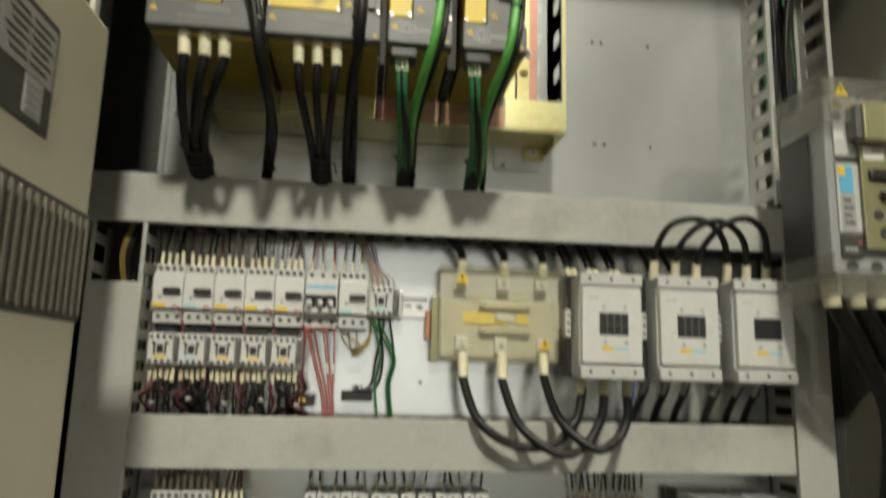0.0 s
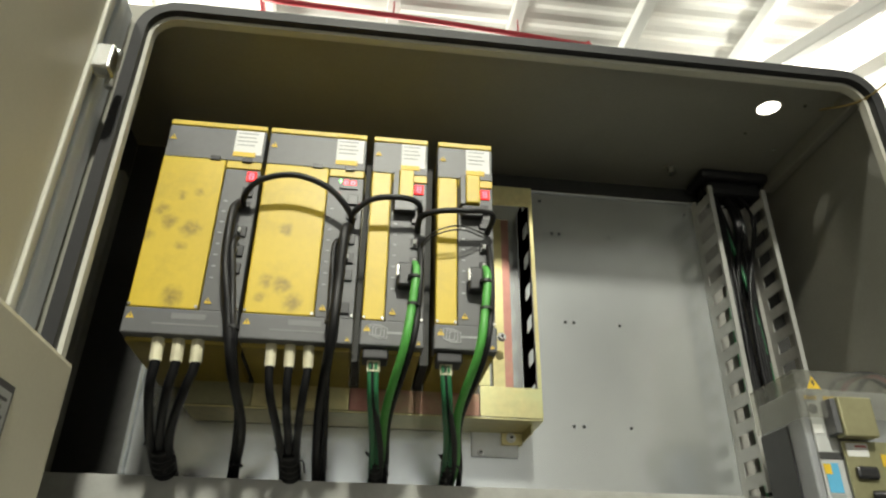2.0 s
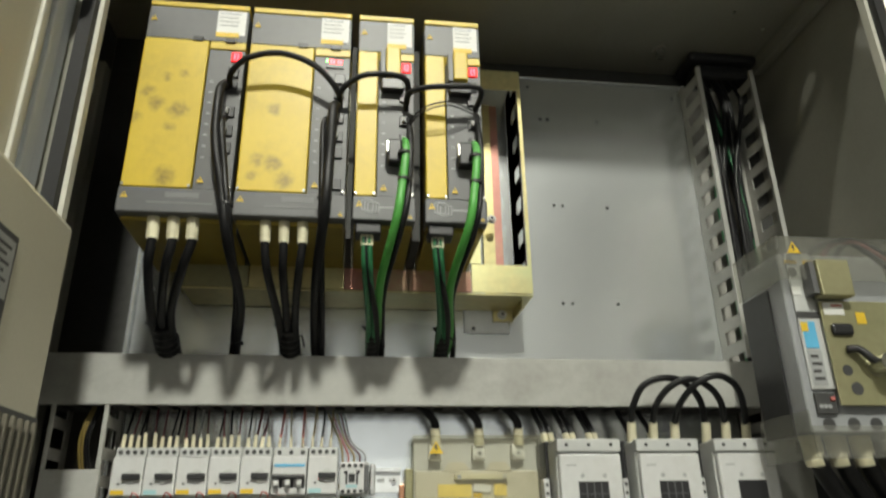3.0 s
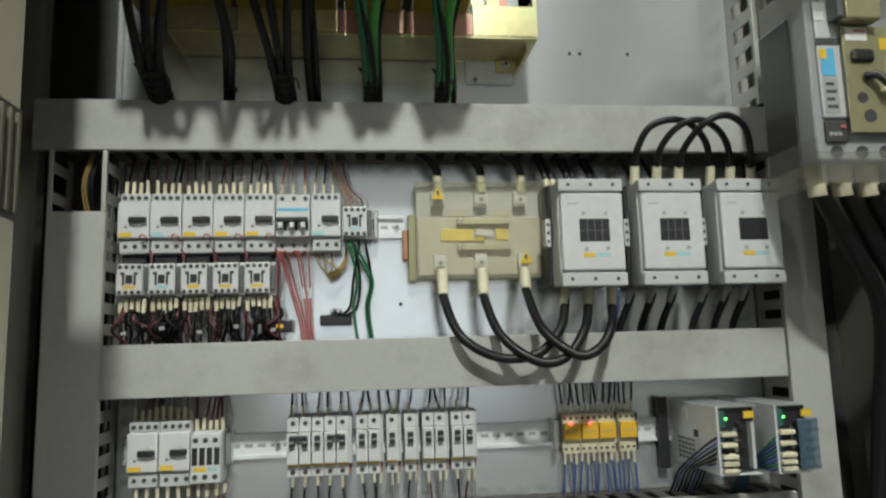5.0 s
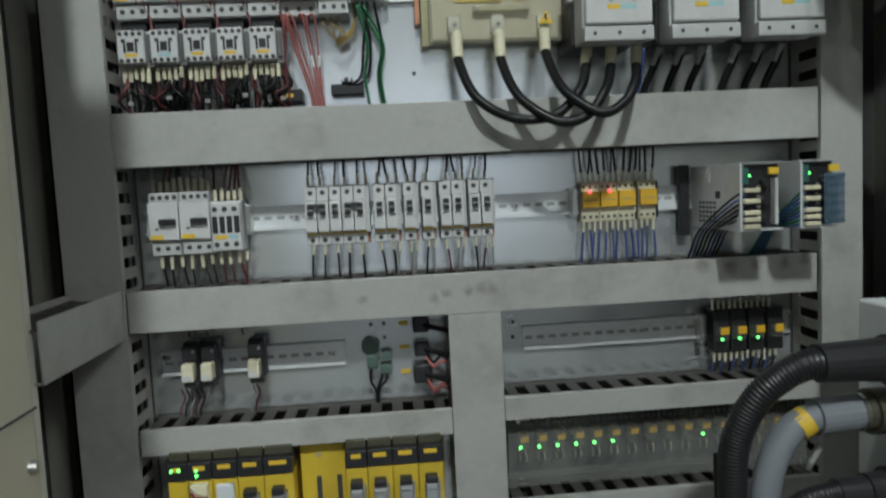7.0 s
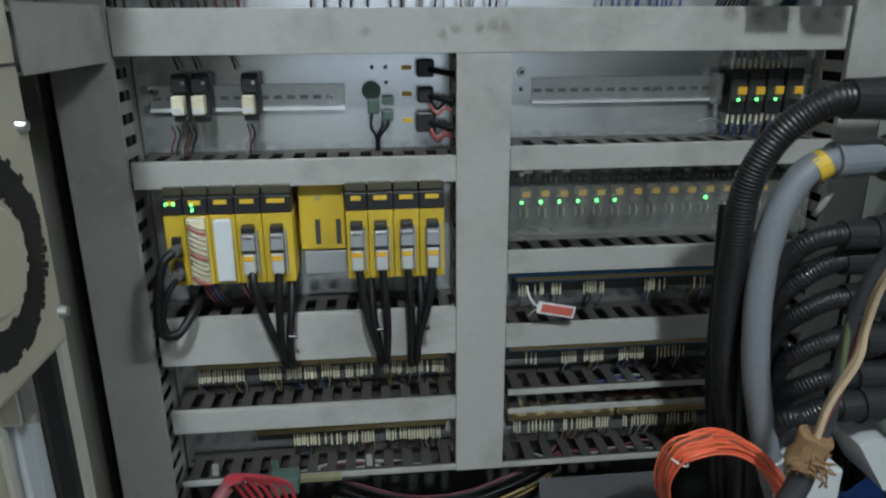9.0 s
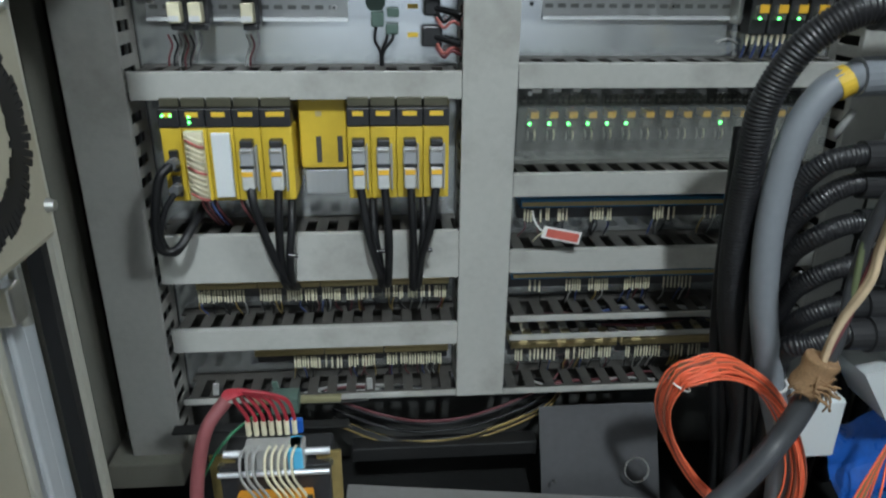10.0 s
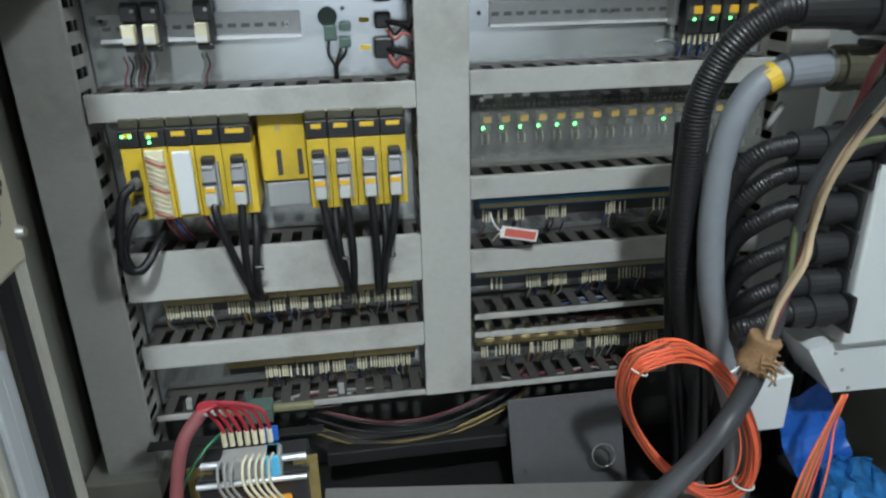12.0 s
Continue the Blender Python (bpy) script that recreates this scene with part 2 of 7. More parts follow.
def sooty(base, name, spots, plane=0.839):
    """A copy of a plastic with soft soot smudges at given places (x, z, radius)."""
    m = base.copy()
    m.name = name
    nt = m.node_tree
    N, L = nt.nodes.new, nt.links.new
    b = nt.nodes["Principled BSDF"]
    src = b.inputs["Base Color"].links[0].from_socket
    geo = N("ShaderNodeNewGeometry")
    warp = N("ShaderNodeTexNoise")
    warp.inputs["Scale"].default_value = 60
    warp.inputs["Detail"].default_value = 4
    L(geo.outputs["Position"], warp.inputs["Vector"])
    shift = N("ShaderNodeVectorMath")
    shift.operation = "MULTIPLY_ADD"
    shift.inputs[1].default_value = (0.016, 0.0, 0.016)
    L(warp.outputs["Color"], shift.inputs[0])
    L(geo.outputs["Position"], shift.inputs[2])
    last = None
    for x, z, r in spots:
        d = N("ShaderNodeVectorMath")
        d.operation = "DISTANCE"
        d.inputs[1].default_value = (x + 0.008, plane, z + 0.008)
        L(shift.outputs[0], d.inputs[0])
        g = N("ShaderNodeMapRange")
        g.interpolation_type = "SMOOTHSTEP"
        g.inputs[1].default_value, g.inputs[2].default_value = 0.1 * r, 1.15 * r
        g.inputs[3].default_value, g.inputs[4].default_value = min(0.72, 0.3 + 20 * r), 0.0
        L(d.outputs["Value"], g.inputs[0])
        if last is None:
            last = g.outputs[0]
        else:
            mx = N("ShaderNodeMath")
            mx.operation = "MAXIMUM"
            L(last, mx.inputs[0])
            L(g.outputs[0], mx.inputs[1])
            last = mx.outputs[0]
    grain = N("ShaderNodeTexNoise")
    grain.inputs["Scale"].default_value = 160
    grain.inputs["Detail"].default_value = 5
    L(geo.outputs["Position"], grain.inputs["Vector"])
    gr = N("ShaderNodeMapRange")
    gr.inputs[1].default_value, gr.inputs[2].default_value = 0.05, 0.6
    L(grain.outputs[0], gr.inputs[0])
    mul = N("ShaderNodeMath")
    mul.operation = "MULTIPLY"
    L(last, mul.inputs[0])
    L(gr.outputs[0], mul.inputs[1])
    mix = N("ShaderNodeMix")
    mix.data_type = "RGBA"
    L(mul.outputs[0], mix.inputs[0])
    L(src, mix.inputs[6])
    mix.inputs[7].default_value = (0.07, 0.05, 0.02, 1)
    L(mix.outputs[2], b.inputs["Base Color"])
    return m


SOOTY = sooty(YEL, "sooty_yellow_plastic", [(-0.296, 1.822, 0.009), (-0.275, 1.829, 0.008), (-0.305, 1.781, 0.015), (-0.276, 1.772, 0.017), (-0.283, 1.744, 0.010), (-0.318, 1.800, 0.012), (-0.330, 1.756, 0.012), (-0.282, 1.668, 0.019),
                                            (-0.168, 1.700, 0.013), (-0.145, 1.695, 0.016), (-0.128, 1.672, 0.017), (-0.150, 1.780, 0.013), (-0.172, 1.676, 0.010)])
DUCTS = sooty(DUCT, "smudged_duct_pvc", [(0.046, 0.872, 0.010), (0.066, 0.879, 0.009), (0.095, 0.880, 0.011), (0.115, 0.882, 0.012), (0.128, 0.881, 0.010), (-0.05, 0.876, 0.008), (0.43, 0.897, 0.014), (0.47, 0.893, 0.016), (0.51, 0.897, 0.014), (0.55, 0.894, 0.014), (0.58, 0.899, 0.012)], 1.022)
FILMY = clear("yellowed_acrylic", (0.68, 0.65, 0.50), 0.12, 0.08)
TAGRED = mat("red_tag_card", (0.55, 0.12, 0.09), 0.5, var=0.1)
MGREY = mat("mid_grey_moulding", (0.30, 0.31, 0.32), 0.45, var=0.07)
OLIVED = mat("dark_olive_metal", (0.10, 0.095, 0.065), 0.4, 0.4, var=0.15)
BRASS = mat("brassy_chromate_steel", (0.34, 0.26, 0.10), 0.4, 0.6, var=0.2)
TAN = mat("tan_insulating_board", (0.60, 0.565, 0.47), 0.5, var=0.12, dirt=0.3, dirt_col=(0.30, 0.24, 0.15), dirt_scale=20)
GREENO = mat("grey_green_wire", (0.15, 0.18, 0.09), 0.5, var=0.12)
BROWNO = mat("brown_orange_wire", (0.30, 0.09, 0.05), 0.5, var=0.12)
REDWD = mat("deep_red_wire", (0.30, 0.022, 0.035), 0.4, var=0.12)
EDGE = mat("pale_edge_paint", (0.60, 0.63, 0.66), 0.4, var=0.06, stretch=(30, 30, 1))
GREYD = mat("dark_grey_jacket", (0.05, 0.052, 0.058), 0.42, var=0.12, s1=20)
FILM2 = clear("smoky_clear_cover", (0.30, 0.30, 0.28), 0.15, 0.20)
FILMB = clear("smoky_blue_cover", (0.10, 0.16, 0.22), 0.2, 0.5)
FILM3 = clear("hazy_clear_cover", (0.60, 0.62, 0.60), 0.2, 0.10)


# ---------------------------------------------------------------- building helpers
def BM():
    return bmesh.new()


def box(bm, a, b, bev=0.0, rot=None):
    lo = [min(p, q) for p, q in zip(a, b)]
    hi = [max(p, q) for p, q in zip(a, b)]
    c = Vector([(p + q) / 2 for p, q in zip(lo, hi)])
    m = Matrix.Translation(c) @ (rot or Matrix()) @ Matrix.Diagonal((*[q - p for p, q in zip(lo, hi)], 1))
    r = bmesh.ops.create_cube(bm, size=1, matrix=m)
    if bev:
        es = list({e for v in r["verts"] for e in v.link_edges})
        bmesh.ops.bevel(bm, geom=es, offset=bev, segments=2, affect="EDGES", profile=0.5)
    return bm


def cyl(bm, p0, p1, r0, r1=None, seg=16, cap=True):
    p0, p1 = Vector(p0), Vector(p1)
    d = p1 - p0
    m = Matrix.Translation((p0 + p1) / 2) @ d.to_track_quat("Z", "Y").to_matrix().to_4x4()
    bmesh.ops.create_cone(bm, cap_ends=cap, segments=seg, radius1=r0, radius2=r0 if r1 is None else r1, depth=d.length, matrix=m)
    return bm


def spline(pts, n=8):
    P = [Vector(p) for p in pts]
    P = [2 * P[0] - P[1]] + P + [2 * P[-1] - P[-2]]
    out = []
    for i in range(1, len(P) - 2):
        a, b, c, d = P[i - 1:i + 3]
        for k in range(n):
            t = k / n
            out.append(0.5 * ((2 * b) + (c - a) * t + (2 * a - 5 * b + 4 * c - d) * t * t + (3 * b - a - 3 * c + d) * t ** 3))
    out.append(P[-2])
    return out


def tube(bm, pts, r, seg=8, n=6, rib=0.0, pitch=0.004, closed_path=False):
    """A swept tube through the points; rib gives a corrugated hose."""
    path = spline(pts, n)
    if rib:
        dense, acc = [], 0.0
        step = pitch / 4
        for a, b in zip(path, path[1:]):
            k = max(1, round((b - a).length / step))
            dense += [a.lerp(b, j / k) for j in range(k)]
        path = dense + [path[-1]]
    rings, up = [], None
    for i, p in enumerate(path):
        d = (path[min(i + 1, len(path) - 1)] - path[max(i - 1, 0)]).normalized()
        if up is None:
            up = d.orthogonal().normalized()
        up = (up - d * up.dot(d)).normalized()
        side = d.cross(up)
        rad = r * (1 + rib * (1 if i % 4 < 2 else -1)) if rib else r
        rings.append([bm.verts.new(p + rad * (math.cos(2 * math.pi * k / seg) * up + math.sin(2 * math.pi * k / seg) * side)) for k in range(seg)])
    for a, b in zip(rings, rings[1:]):
        for k in range(seg):
            f = bm.faces.new((a[k], a[(k + 1) % seg], b[(k + 1) % seg], b[k]))
            f.smooth = True
    bm.faces.new(rings[0][::-1])
    bm.faces.new(rings[-1])
    return bm


def prism(bm, poly, y0, y1):
    """A polygon of (x, z) pulled from y0 to y1."""
    a = [bm.verts.new((x, y0, z)) for x, z in poly]
    b = [bm.verts.new((x, y1, z)) for x, z in poly]
    bm.faces.new(a)
    bm.faces.new(b[::-1])
    for i in range(len(poly)):
        j = (i + 1) % len(poly)
        bm.faces.new((a[i], b[i], b[j], a[j]))
    bmesh.ops.recalc_face_normals(bm, faces=bm.faces)
    return bm


def thing(name, at, label, category, group="", kind=""):
    ob = new(name)
    ob.location = at
    ob.empty_display_size = 0.02
    return tagged(ob, label, category, group, kind)


def part(name, bm, material, parent=None, label="", smooth=False):
    if parent is not None:
        o = parent
        while o.parent:
            o = o.parent
        bmesh.ops.translate(bm, verts=bm.verts, vec=-o.location)
    me = bpy.data.meshes.new(name)
    bmesh.ops.recalc_face_normals(bm, faces=bm.faces)
    bm.to_mesh(me)
    bm.free()
    me.materials.append(material)
    if smooth:
        me.shade_smooth()
    ob = new(name, me)
    ob.parent = parent
    return tagged(ob, label)


def lone(name, bm, material, label, category, group="", kind="", smooth=False):
    return tagged(part(name, bm, material, None, label, smooth), "", category, group, kind)


def shared(name, ob, parent, vec):
    """Another piece on the mesh of ob, moved by vec."""
    o = new(name, ob.data)
    o.parent = parent
    o.location = Vector(ob.location) + Vector(vec)
    return o


P, T = 1.10, 1.022

# ---------------------------------------------------------------- the hall
# Unseen floor; its grey is set for the bounce into the cabinet.
bm = BM()
box(bm, (-9, -10, -0.12), (10, 16, -0.02))
lone("floor", bm, FLOORM, "grey concrete workshop floor", "floor", kind="structure")
# Unseen walls: dim ones limit bounce, the lighter south side feeds plate reflections.
for nm, a, b in (("wall_west", (-9.2, -10, 0), (-9, 16, 5.5)), ("wall_east", (10, -10, 0), (10.2, 16, 5.5)), ("wall_south_lintel", (-1.8, -10.2, 3.4), (2.6, -10, 5.5)),
                 ("wall_south", (-9, -10.2, 0), (-1.8, -10, 5.5)), ("wall_south_end", (2.6, -10.2, 0), (10, -10, 5.5)), ("wall_north", (-9, 16, 0), (10, 16.2, 5.5))):
    lone(nm, box(BM(), a, b), HALLW if "south" in nm else HALLS, "unseen workshop wall, tone set for bounce light", "wall", kind="structure")
bm = BM()
ys = [-10 + 0.05 * i for i in range(521)]
vs = [[bm.verts.new((x, y, 5.62 + (0.012 if i % 4 in (1, 2) else 0))) for i, y in enumerate(ys)] for x in (-9, 10)]
for i in range(len(ys) - 1):
    bm.faces.new((vs[0][i], vs[0][i + 1], vs[1][i + 1], vs[1][i]))
box(bm, (-9.2, -10.2, 5.72), (10.2, 16.2, 5.8))
lone("ceiling", bm, HALLW, "white corrugated workshop roof sheeting", "ceiling", kind="structure")
for i in range(18):
    x = -7.78 + 0.975 * i
    bm = BM()
    box(bm, (x - 0.05, -10, 5.50), (x + 0.05, 16, 5.615), 0.01)
    tagged(lone("roof_purlin", bm, HALLB, "white painted steel roof purlin", "roof beam", "roof purlins"), kind="structure")
bm = tube(BM(), [(-0.96, 3.79, 5.35), (0.21, 3.83, 5.35), (1.59, 3.92, 5.35)], 0.022, 10, 6)
tube(bm, [(-0.95, 3.2, 5.35), (-0.96, 3.79, 5.35), (-0.96, 3.96, 5.35)], 0.024, 10, 6)
tube(bm, [(1.57, 3.92, 5.38), (1.57, 3.92, 5.28)], 0.022, 8, 2)
for x, y in ((-0.955, 3.79), (0.02, 3.825), (0.995, 3.88)):
    tube(bm, [(x, y, 5.35), (x, y, 5.505)], 0.006, 6, 2)
lone("sprinkler_pipe", bm, PIPER, "thin red painted pipe under the workshop roof", "pipe")
for dx in (0, 0.75):
    tr = thing("roof_truss", (2.9 + dx, 4.2, 5.4), "white painted steel roof truss", "roof truss", "roof trusses")
    part("diagonal", box(BM(), (2.85 + dx, 2.4, 5.10), (2.95 + dx, 5.4, 5.22), 0.01, Matrix.Rotation(0.5, 4, "Z")), HALLB, tr)
    part("chord", box(BM(), (2.2 + dx, 4.5, 4.9), (3.8 + dx, 4.62, 5.05), 0.01), HALLB, tr)
tr = thing("crane_beam", (3.6, 4.0, 4.9), "orange painted crane beam under the roof", "beam")
part("web", box(BM(), (4.3, 3.2, 4.9), (4.4, 9, 5.2), 0.01), COPPER, tr)

# ---------------------------------------------------------------- the cabinet
XL, XR, ZT, ZB, YF = -0.50, 0.785, 2.125, -0.02, 0.80
cab = thing("electrical_cabinet", (0.14, 1.0, ZB), "open grey painted steel electrical cabinet with black door gasket", "cabinet")
part("back_panel", box(BM(), (XL, 1.16, ZB), (XR, 1.163, ZT)), CABIN, cab)
# Black sheets added inside the panels hold the deep shade round the ducts.
part("back_lining", box(BM(), (XL + 0.002, 1.1585, ZB + 0.021), (XR - 0.001, 1.1597, ZT - 0.001)), SHADED, cab, "black sheet added as shade on the back panel")
part("side_panel", box(BM(), (XL - 0.003, YF, ZB), (XL, 1.163, ZT)), CABIN, cab)
part("side_lining", box(BM(), (XL + 0.0002, YF + 0.002, ZB + 0.021), (XL + 0.0010, 1.159, ZT - 0.001)), SHADED, cab, "black sheet added as shade on the side panel")
part("side_panel", box(BM(), (XR, YF, ZB), (XR + 0.003, 1.163, ZT)), CABIN, cab)
part("bottom_panel", box(BM(), (XL, 0.55, ZB), (XR, 1.16, ZB + 0.02)), BLACKF, cab, "near-black cabinet floor, foot shade in its colour")
# roof sheet with a round knock-out
HX, HY, HR = 0.661, 0.888, 0.0205
bm = BM()
S = 32
for z in (ZT, ZT + 0.003):
    ring = [bm.verts.new((HX + HR * math.cos(2 * math.pi * k / S), HY + HR * math.sin(2 * math.pi * k / S), z)) for k in range(S)]
    q = 0.06
    outer = []
    for k in range(S):
        c, s = math.cos(2 * math.pi * k / S), math.sin(2 * math.pi * k / S)
        f = q / max(abs(c), abs(s))
        outer.append(bm.verts.new((HX + f * c, HY + f * s, z)))
    for k in range(S):
        j = (k + 1) % S
        bm.faces.new((ring[k], ring[j], outer[j], outer[k]))
q = 0.06
box(bm, (XL, YF, ZT), (HX - q, 1.16, ZT + 0.003))
box(bm, (HX + q, YF, ZT), (XR, 1.16, ZT + 0.003))
box(bm, (HX - q, YF, ZT), (HX + q, HY - q, ZT + 0.003))
box(bm, (HX - q, HY + q, ZT), (HX + q, 1.16, ZT + 0.003))
part("top_panel", bm, CABIN, cab, "grey cabinet roof with one round hole")
part("top_fold", box(BM(), (XR - 0.02, YF, ZT - 0.035), (XR - 0.002, 1.10, ZT - 0.001), 0.003), CABIN, cab)
part("side_channel", box(BM(), (XL + 0.001, 1.06, 0.05), (XL + 0.03, 1.09, 2.0), 0.003), CABIN, cab)
part("side_channel", box(BM(), (XL + 0.001, YF + 0.02, 1.93), (XL + 0.02, 1.10, 1.96), 0.003), CABIN, cab)


def round_rect(x0, x1, z0, z1, r, n=8):
    out = []
    for cx, cz, a0 in ((x1 - r, z1 - r, 0), (x0 + r, z1 - r, 90), (x0 + r, z0 + r, 180), (x1 - r, z0 + r, 270)):
        out += [(cx + r * math.cos(radians(a0 + 90 * k / n)), cz + r * math.sin(radians(a0 + 90 * k / n))) for k in range(n + 1)]
    return out


def frame_ring(inner, outer, y0, y1):
    bm = BM()
    rows = [[bm.verts.new((x, y, z)) for x, z in loop] for loop, y in ((inner, y0), (outer, y0), (outer, y1), (inner, y1))]
    n = len(inner)
    for a, b in ((0, 1), (1, 2), (2, 3), (3, 0)):
        for k in range(n):
            j = (k + 1) % n
            bm.faces.new((rows[a][k], rows[a][j], rows[b][j], rows[b][k]))
    return bm


LX0, LX1, LZ0, LZ1 = -0.374, 0.760, 0.05, 2.100
def loop(d, r=0.035):
    return round_rect(LX0 - d, LX1 + d, LZ0 - d, LZ1 + d, r + d)
part("front_flange", frame_ring(loop(0.004), round_rect(XL - 0.01, XR + 0.01, ZB, ZT + 0.003, 0.03), YF - 0.006, YF), CAB, cab)
part("door_lip", frame_ring(loop(0), loop(0.006), 0.788, YF + 0.002), PALE, cab, "pale folded rain lip")
part("gasket", frame_ring(loop(0.0065), loop(0.023), 0.776, YF - 0.006), RUBBER, cab, "black rubber door gasket")

# mounting plate
plate = thing("mounting_plate", (0.14, P, 0.2), "galvanised steel mounting plate with tapped holes", "mounting plate")
part("sheet", box(BM(), (-0.372, P, 0.20), (0.668, P + 0.003, 2.045), 0.001), ZINC, plate)
part("edge_fold", box(BM(), (-0.378, P - 0.012, 0.20), (-0.3725, P + 0.03, 2.045), 0.001), ZINC, plate)
part("top_fold", box(BM(), (-0.372, P - 0.004, 2.046), (0.668, P + 0.03, 2.050), 0.001), ZINC, plate)
for x, z in ((0.308, 1.957), (0.322, 1.957), (0.419, 1.957), (0.321, 1.777), (0.337, 1.777), (0.421, 1.776), (0.323, 1.592), (0.340, 1.592), (0.421, 1.593),
             (0.288, 2.028), (0.580, 2.022), (-0.043, 0.828), (-0.024, 0.828), (-0.043, 0.807), (-0.024, 0.807), (-0.023, 0.784), (0.168, 0.795), (0.040, 1.19)):
    bm = cyl(BM(), (x, P - 0.0008, z), (x, P - 0.0001, z), 0.0028, seg=12)
    part("tapped_hole", bm, BLACK, plate)


def screw(parent, x, y, z, r=0.006):
    bm = cyl(BM(), (x, y, z), (x, y - 0.002, z), r * 1.3, seg=16)
    cyl(bm, (x, y - 0.002, z), (x, y - 0.007, z), r, r * 0.85, seg=14)
    s = part("screw_head", bm, STEEL, parent, "zinc plated socket screw")
    part("socket", cyl(BM(), (x, y - 0.0072, z), (x, y - 0.0076, z), r * 0.5, seg=6), BLACK, s)


for x, z in ((0.165, 1.543), (-0.355, 1.60), (0.168, 0.819), (-0.34, 0.80)):
    screw(plate, x, P, z)
bm = box(BM(), (0.150, P - 0.004, 1.536), (0.226, P - 0.001, 1.65), 0.001)
lone("adapter_plate", bm, RAIL, "small bright zinc adapter plate behind the drive bracket", "plate")

# ---------------------------------------------------------------- cable ducts
def slotted(bm, axis, lo, hi, w, y0, y1, thick=0.002, pitch=0.029, gap=0.0135):
    """A slotted duct wall along x or z at w, from y0 (front) to y1 (back)."""
    def bar(u0, u1, ya, yb):
        if axis == "x":
            box(bm, (u0, ya, w), (u1, yb, w + thick))
        else:
            box(bm, (w, ya, u0), (w + thick, yb, u1))
    bar(lo, hi, y1 - 0.018, y1)
    bar(lo, hi, y0, y0 + 0.006)
    n = int((hi - lo) / pitch)
    for i in range(n):
        u = lo + (i + 0.5) * (hi - lo) / n
        bar(u - (pitch - gap) / 2, u + (pitch - gap) / 2, y0 + 0.006, y1 - 0.018)


def duct(x0, x1, z0, z1, along="x", cover=True, front=T, label="grey slotted plastic cable duct with its cover on", walls=(True, True), rims=(True, True), lid=None):
    d = thing("cable_duct", ((x0 + x1) / 2, P, z0), label, "cable duct", "cable ducts")
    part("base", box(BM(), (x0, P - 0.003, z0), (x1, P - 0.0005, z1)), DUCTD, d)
    for k, w in enumerate(((z0 + 0.001, z1 - 0.003) if along == "x" else (x0 + 0.001, x1 - 0.003))):
        if walls[k]:
            bm = BM()
            slotted(bm, along, *((x0, x1) if along == "x" else (z0, z1)), w, front + 0.004, P - 0.003)
            part("slotted_wall", bm, DUCTD if along == "x" else DUCTW, d, "dusty slotted duct wall, shade-darkened on horizontal ducts")
    if cover:
        bm = box(BM(), (x0, front, z0), (x1, front + 0.003, z1), 0.001)
        if along == "x":
            box(bm, (x0, front + 0.003, z0), (x1, front + 0.010, z0 + 0.0008))
            box(bm, (x0, front + 0.003, z1 - 0.0008), (x1, front + 0.010, z1))
        else:
            box(bm, (x0, front + 0.003, z0), (x0 + 0.0008, front + 0.010, z1))
            box(bm, (x1 - 0.0008, front + 0.003, z0), (x1, front + 0.010, z1))
        part("cover", bm, lid or DUCT, d)
    else:
        for k, w in enumerate((z0, z1 - 0.009) if along == "x" else (x0, x1 - 0.006)):
            if not rims[k]:
                continue
            if along == "x":
                part("rim", box(BM(), (x0, front, w), (x1, front + 0.004, w + 0.009), 0.001), DUCT, d)
            else:
                part("rim", box(BM(), (w, front, z0), (w + 0.006, front + 0.004, z1), 0.001), DUCT, d)
    return d


duct(-0.461, 0.604, 1.406, 1.478)
duct(-0.362, 0.602, 1.0685, 1.139)
duct(-0.360, 0.599, 0.849, 0.905, lid=DUCTS)
duct(-0.438, -0.3625, 0.13, 1.320, "z")
duct(-0.438, -0.3625, 1.3205, 1.4055, "z", cover=False, label="open end of a grey slotted cable duct with yellow wires inside")
duct(0.606, 0.668, 0.20, 1.480, "z")
duct(0.066, 0.1395, 0.217, 0.8485, "z")
duct(-0.358, 0.0655, 0.680, 0.7155)
duct(-0.354, 0.0655, 0.422, 0.494)
duct(-0.352, 0.0655, 0.311, 0.346)
duct(-0.350, 0.0655, 0.186, 0.228, cover=False, label="grey slotted cable duct without its cover, full of wires", walls=(False, True), rims=(False, True))
duct(0.140, 0.604, 0.693, 0.726)
duct(0.140, 0.604, 0.543, 0.576)
duct(0.140, 0.604, 0.426, 0.461)
duct(0.146, 0.604, 0.313, 0.354, cover=False, label="grey slotted cable duct without its cover, wires inside")
duct(0.140, 0.604, 0.186, 0.226, cover=False, label="grey slotted cable duct without its cover, full of wires", walls=(False, True), rims=(False, True))
# tall open duct beside the upper plate
d = thing("cable_duct", (0.665, P, 1.49), "tall open grey slotted duct holding black and green cables", "cable duct", "cable ducts")
for w in (0.597, 0.704):
    bm = BM()
    slotted(bm, "z", 1.485, 2.042, w, 1.025, P - 0.001, pitch=0.041, gap=0.021)
    box(bm, (w - 0.002, 1.021, 1.485), (w + 0.006, 1.025, 2.042))
    part("slotted_wall", bm, DUCT, d)
part("base", box(BM(), (0.600, P - 0.003, 1.485), (0.704, P - 0.0005, 2.042)), DUCTW, d)
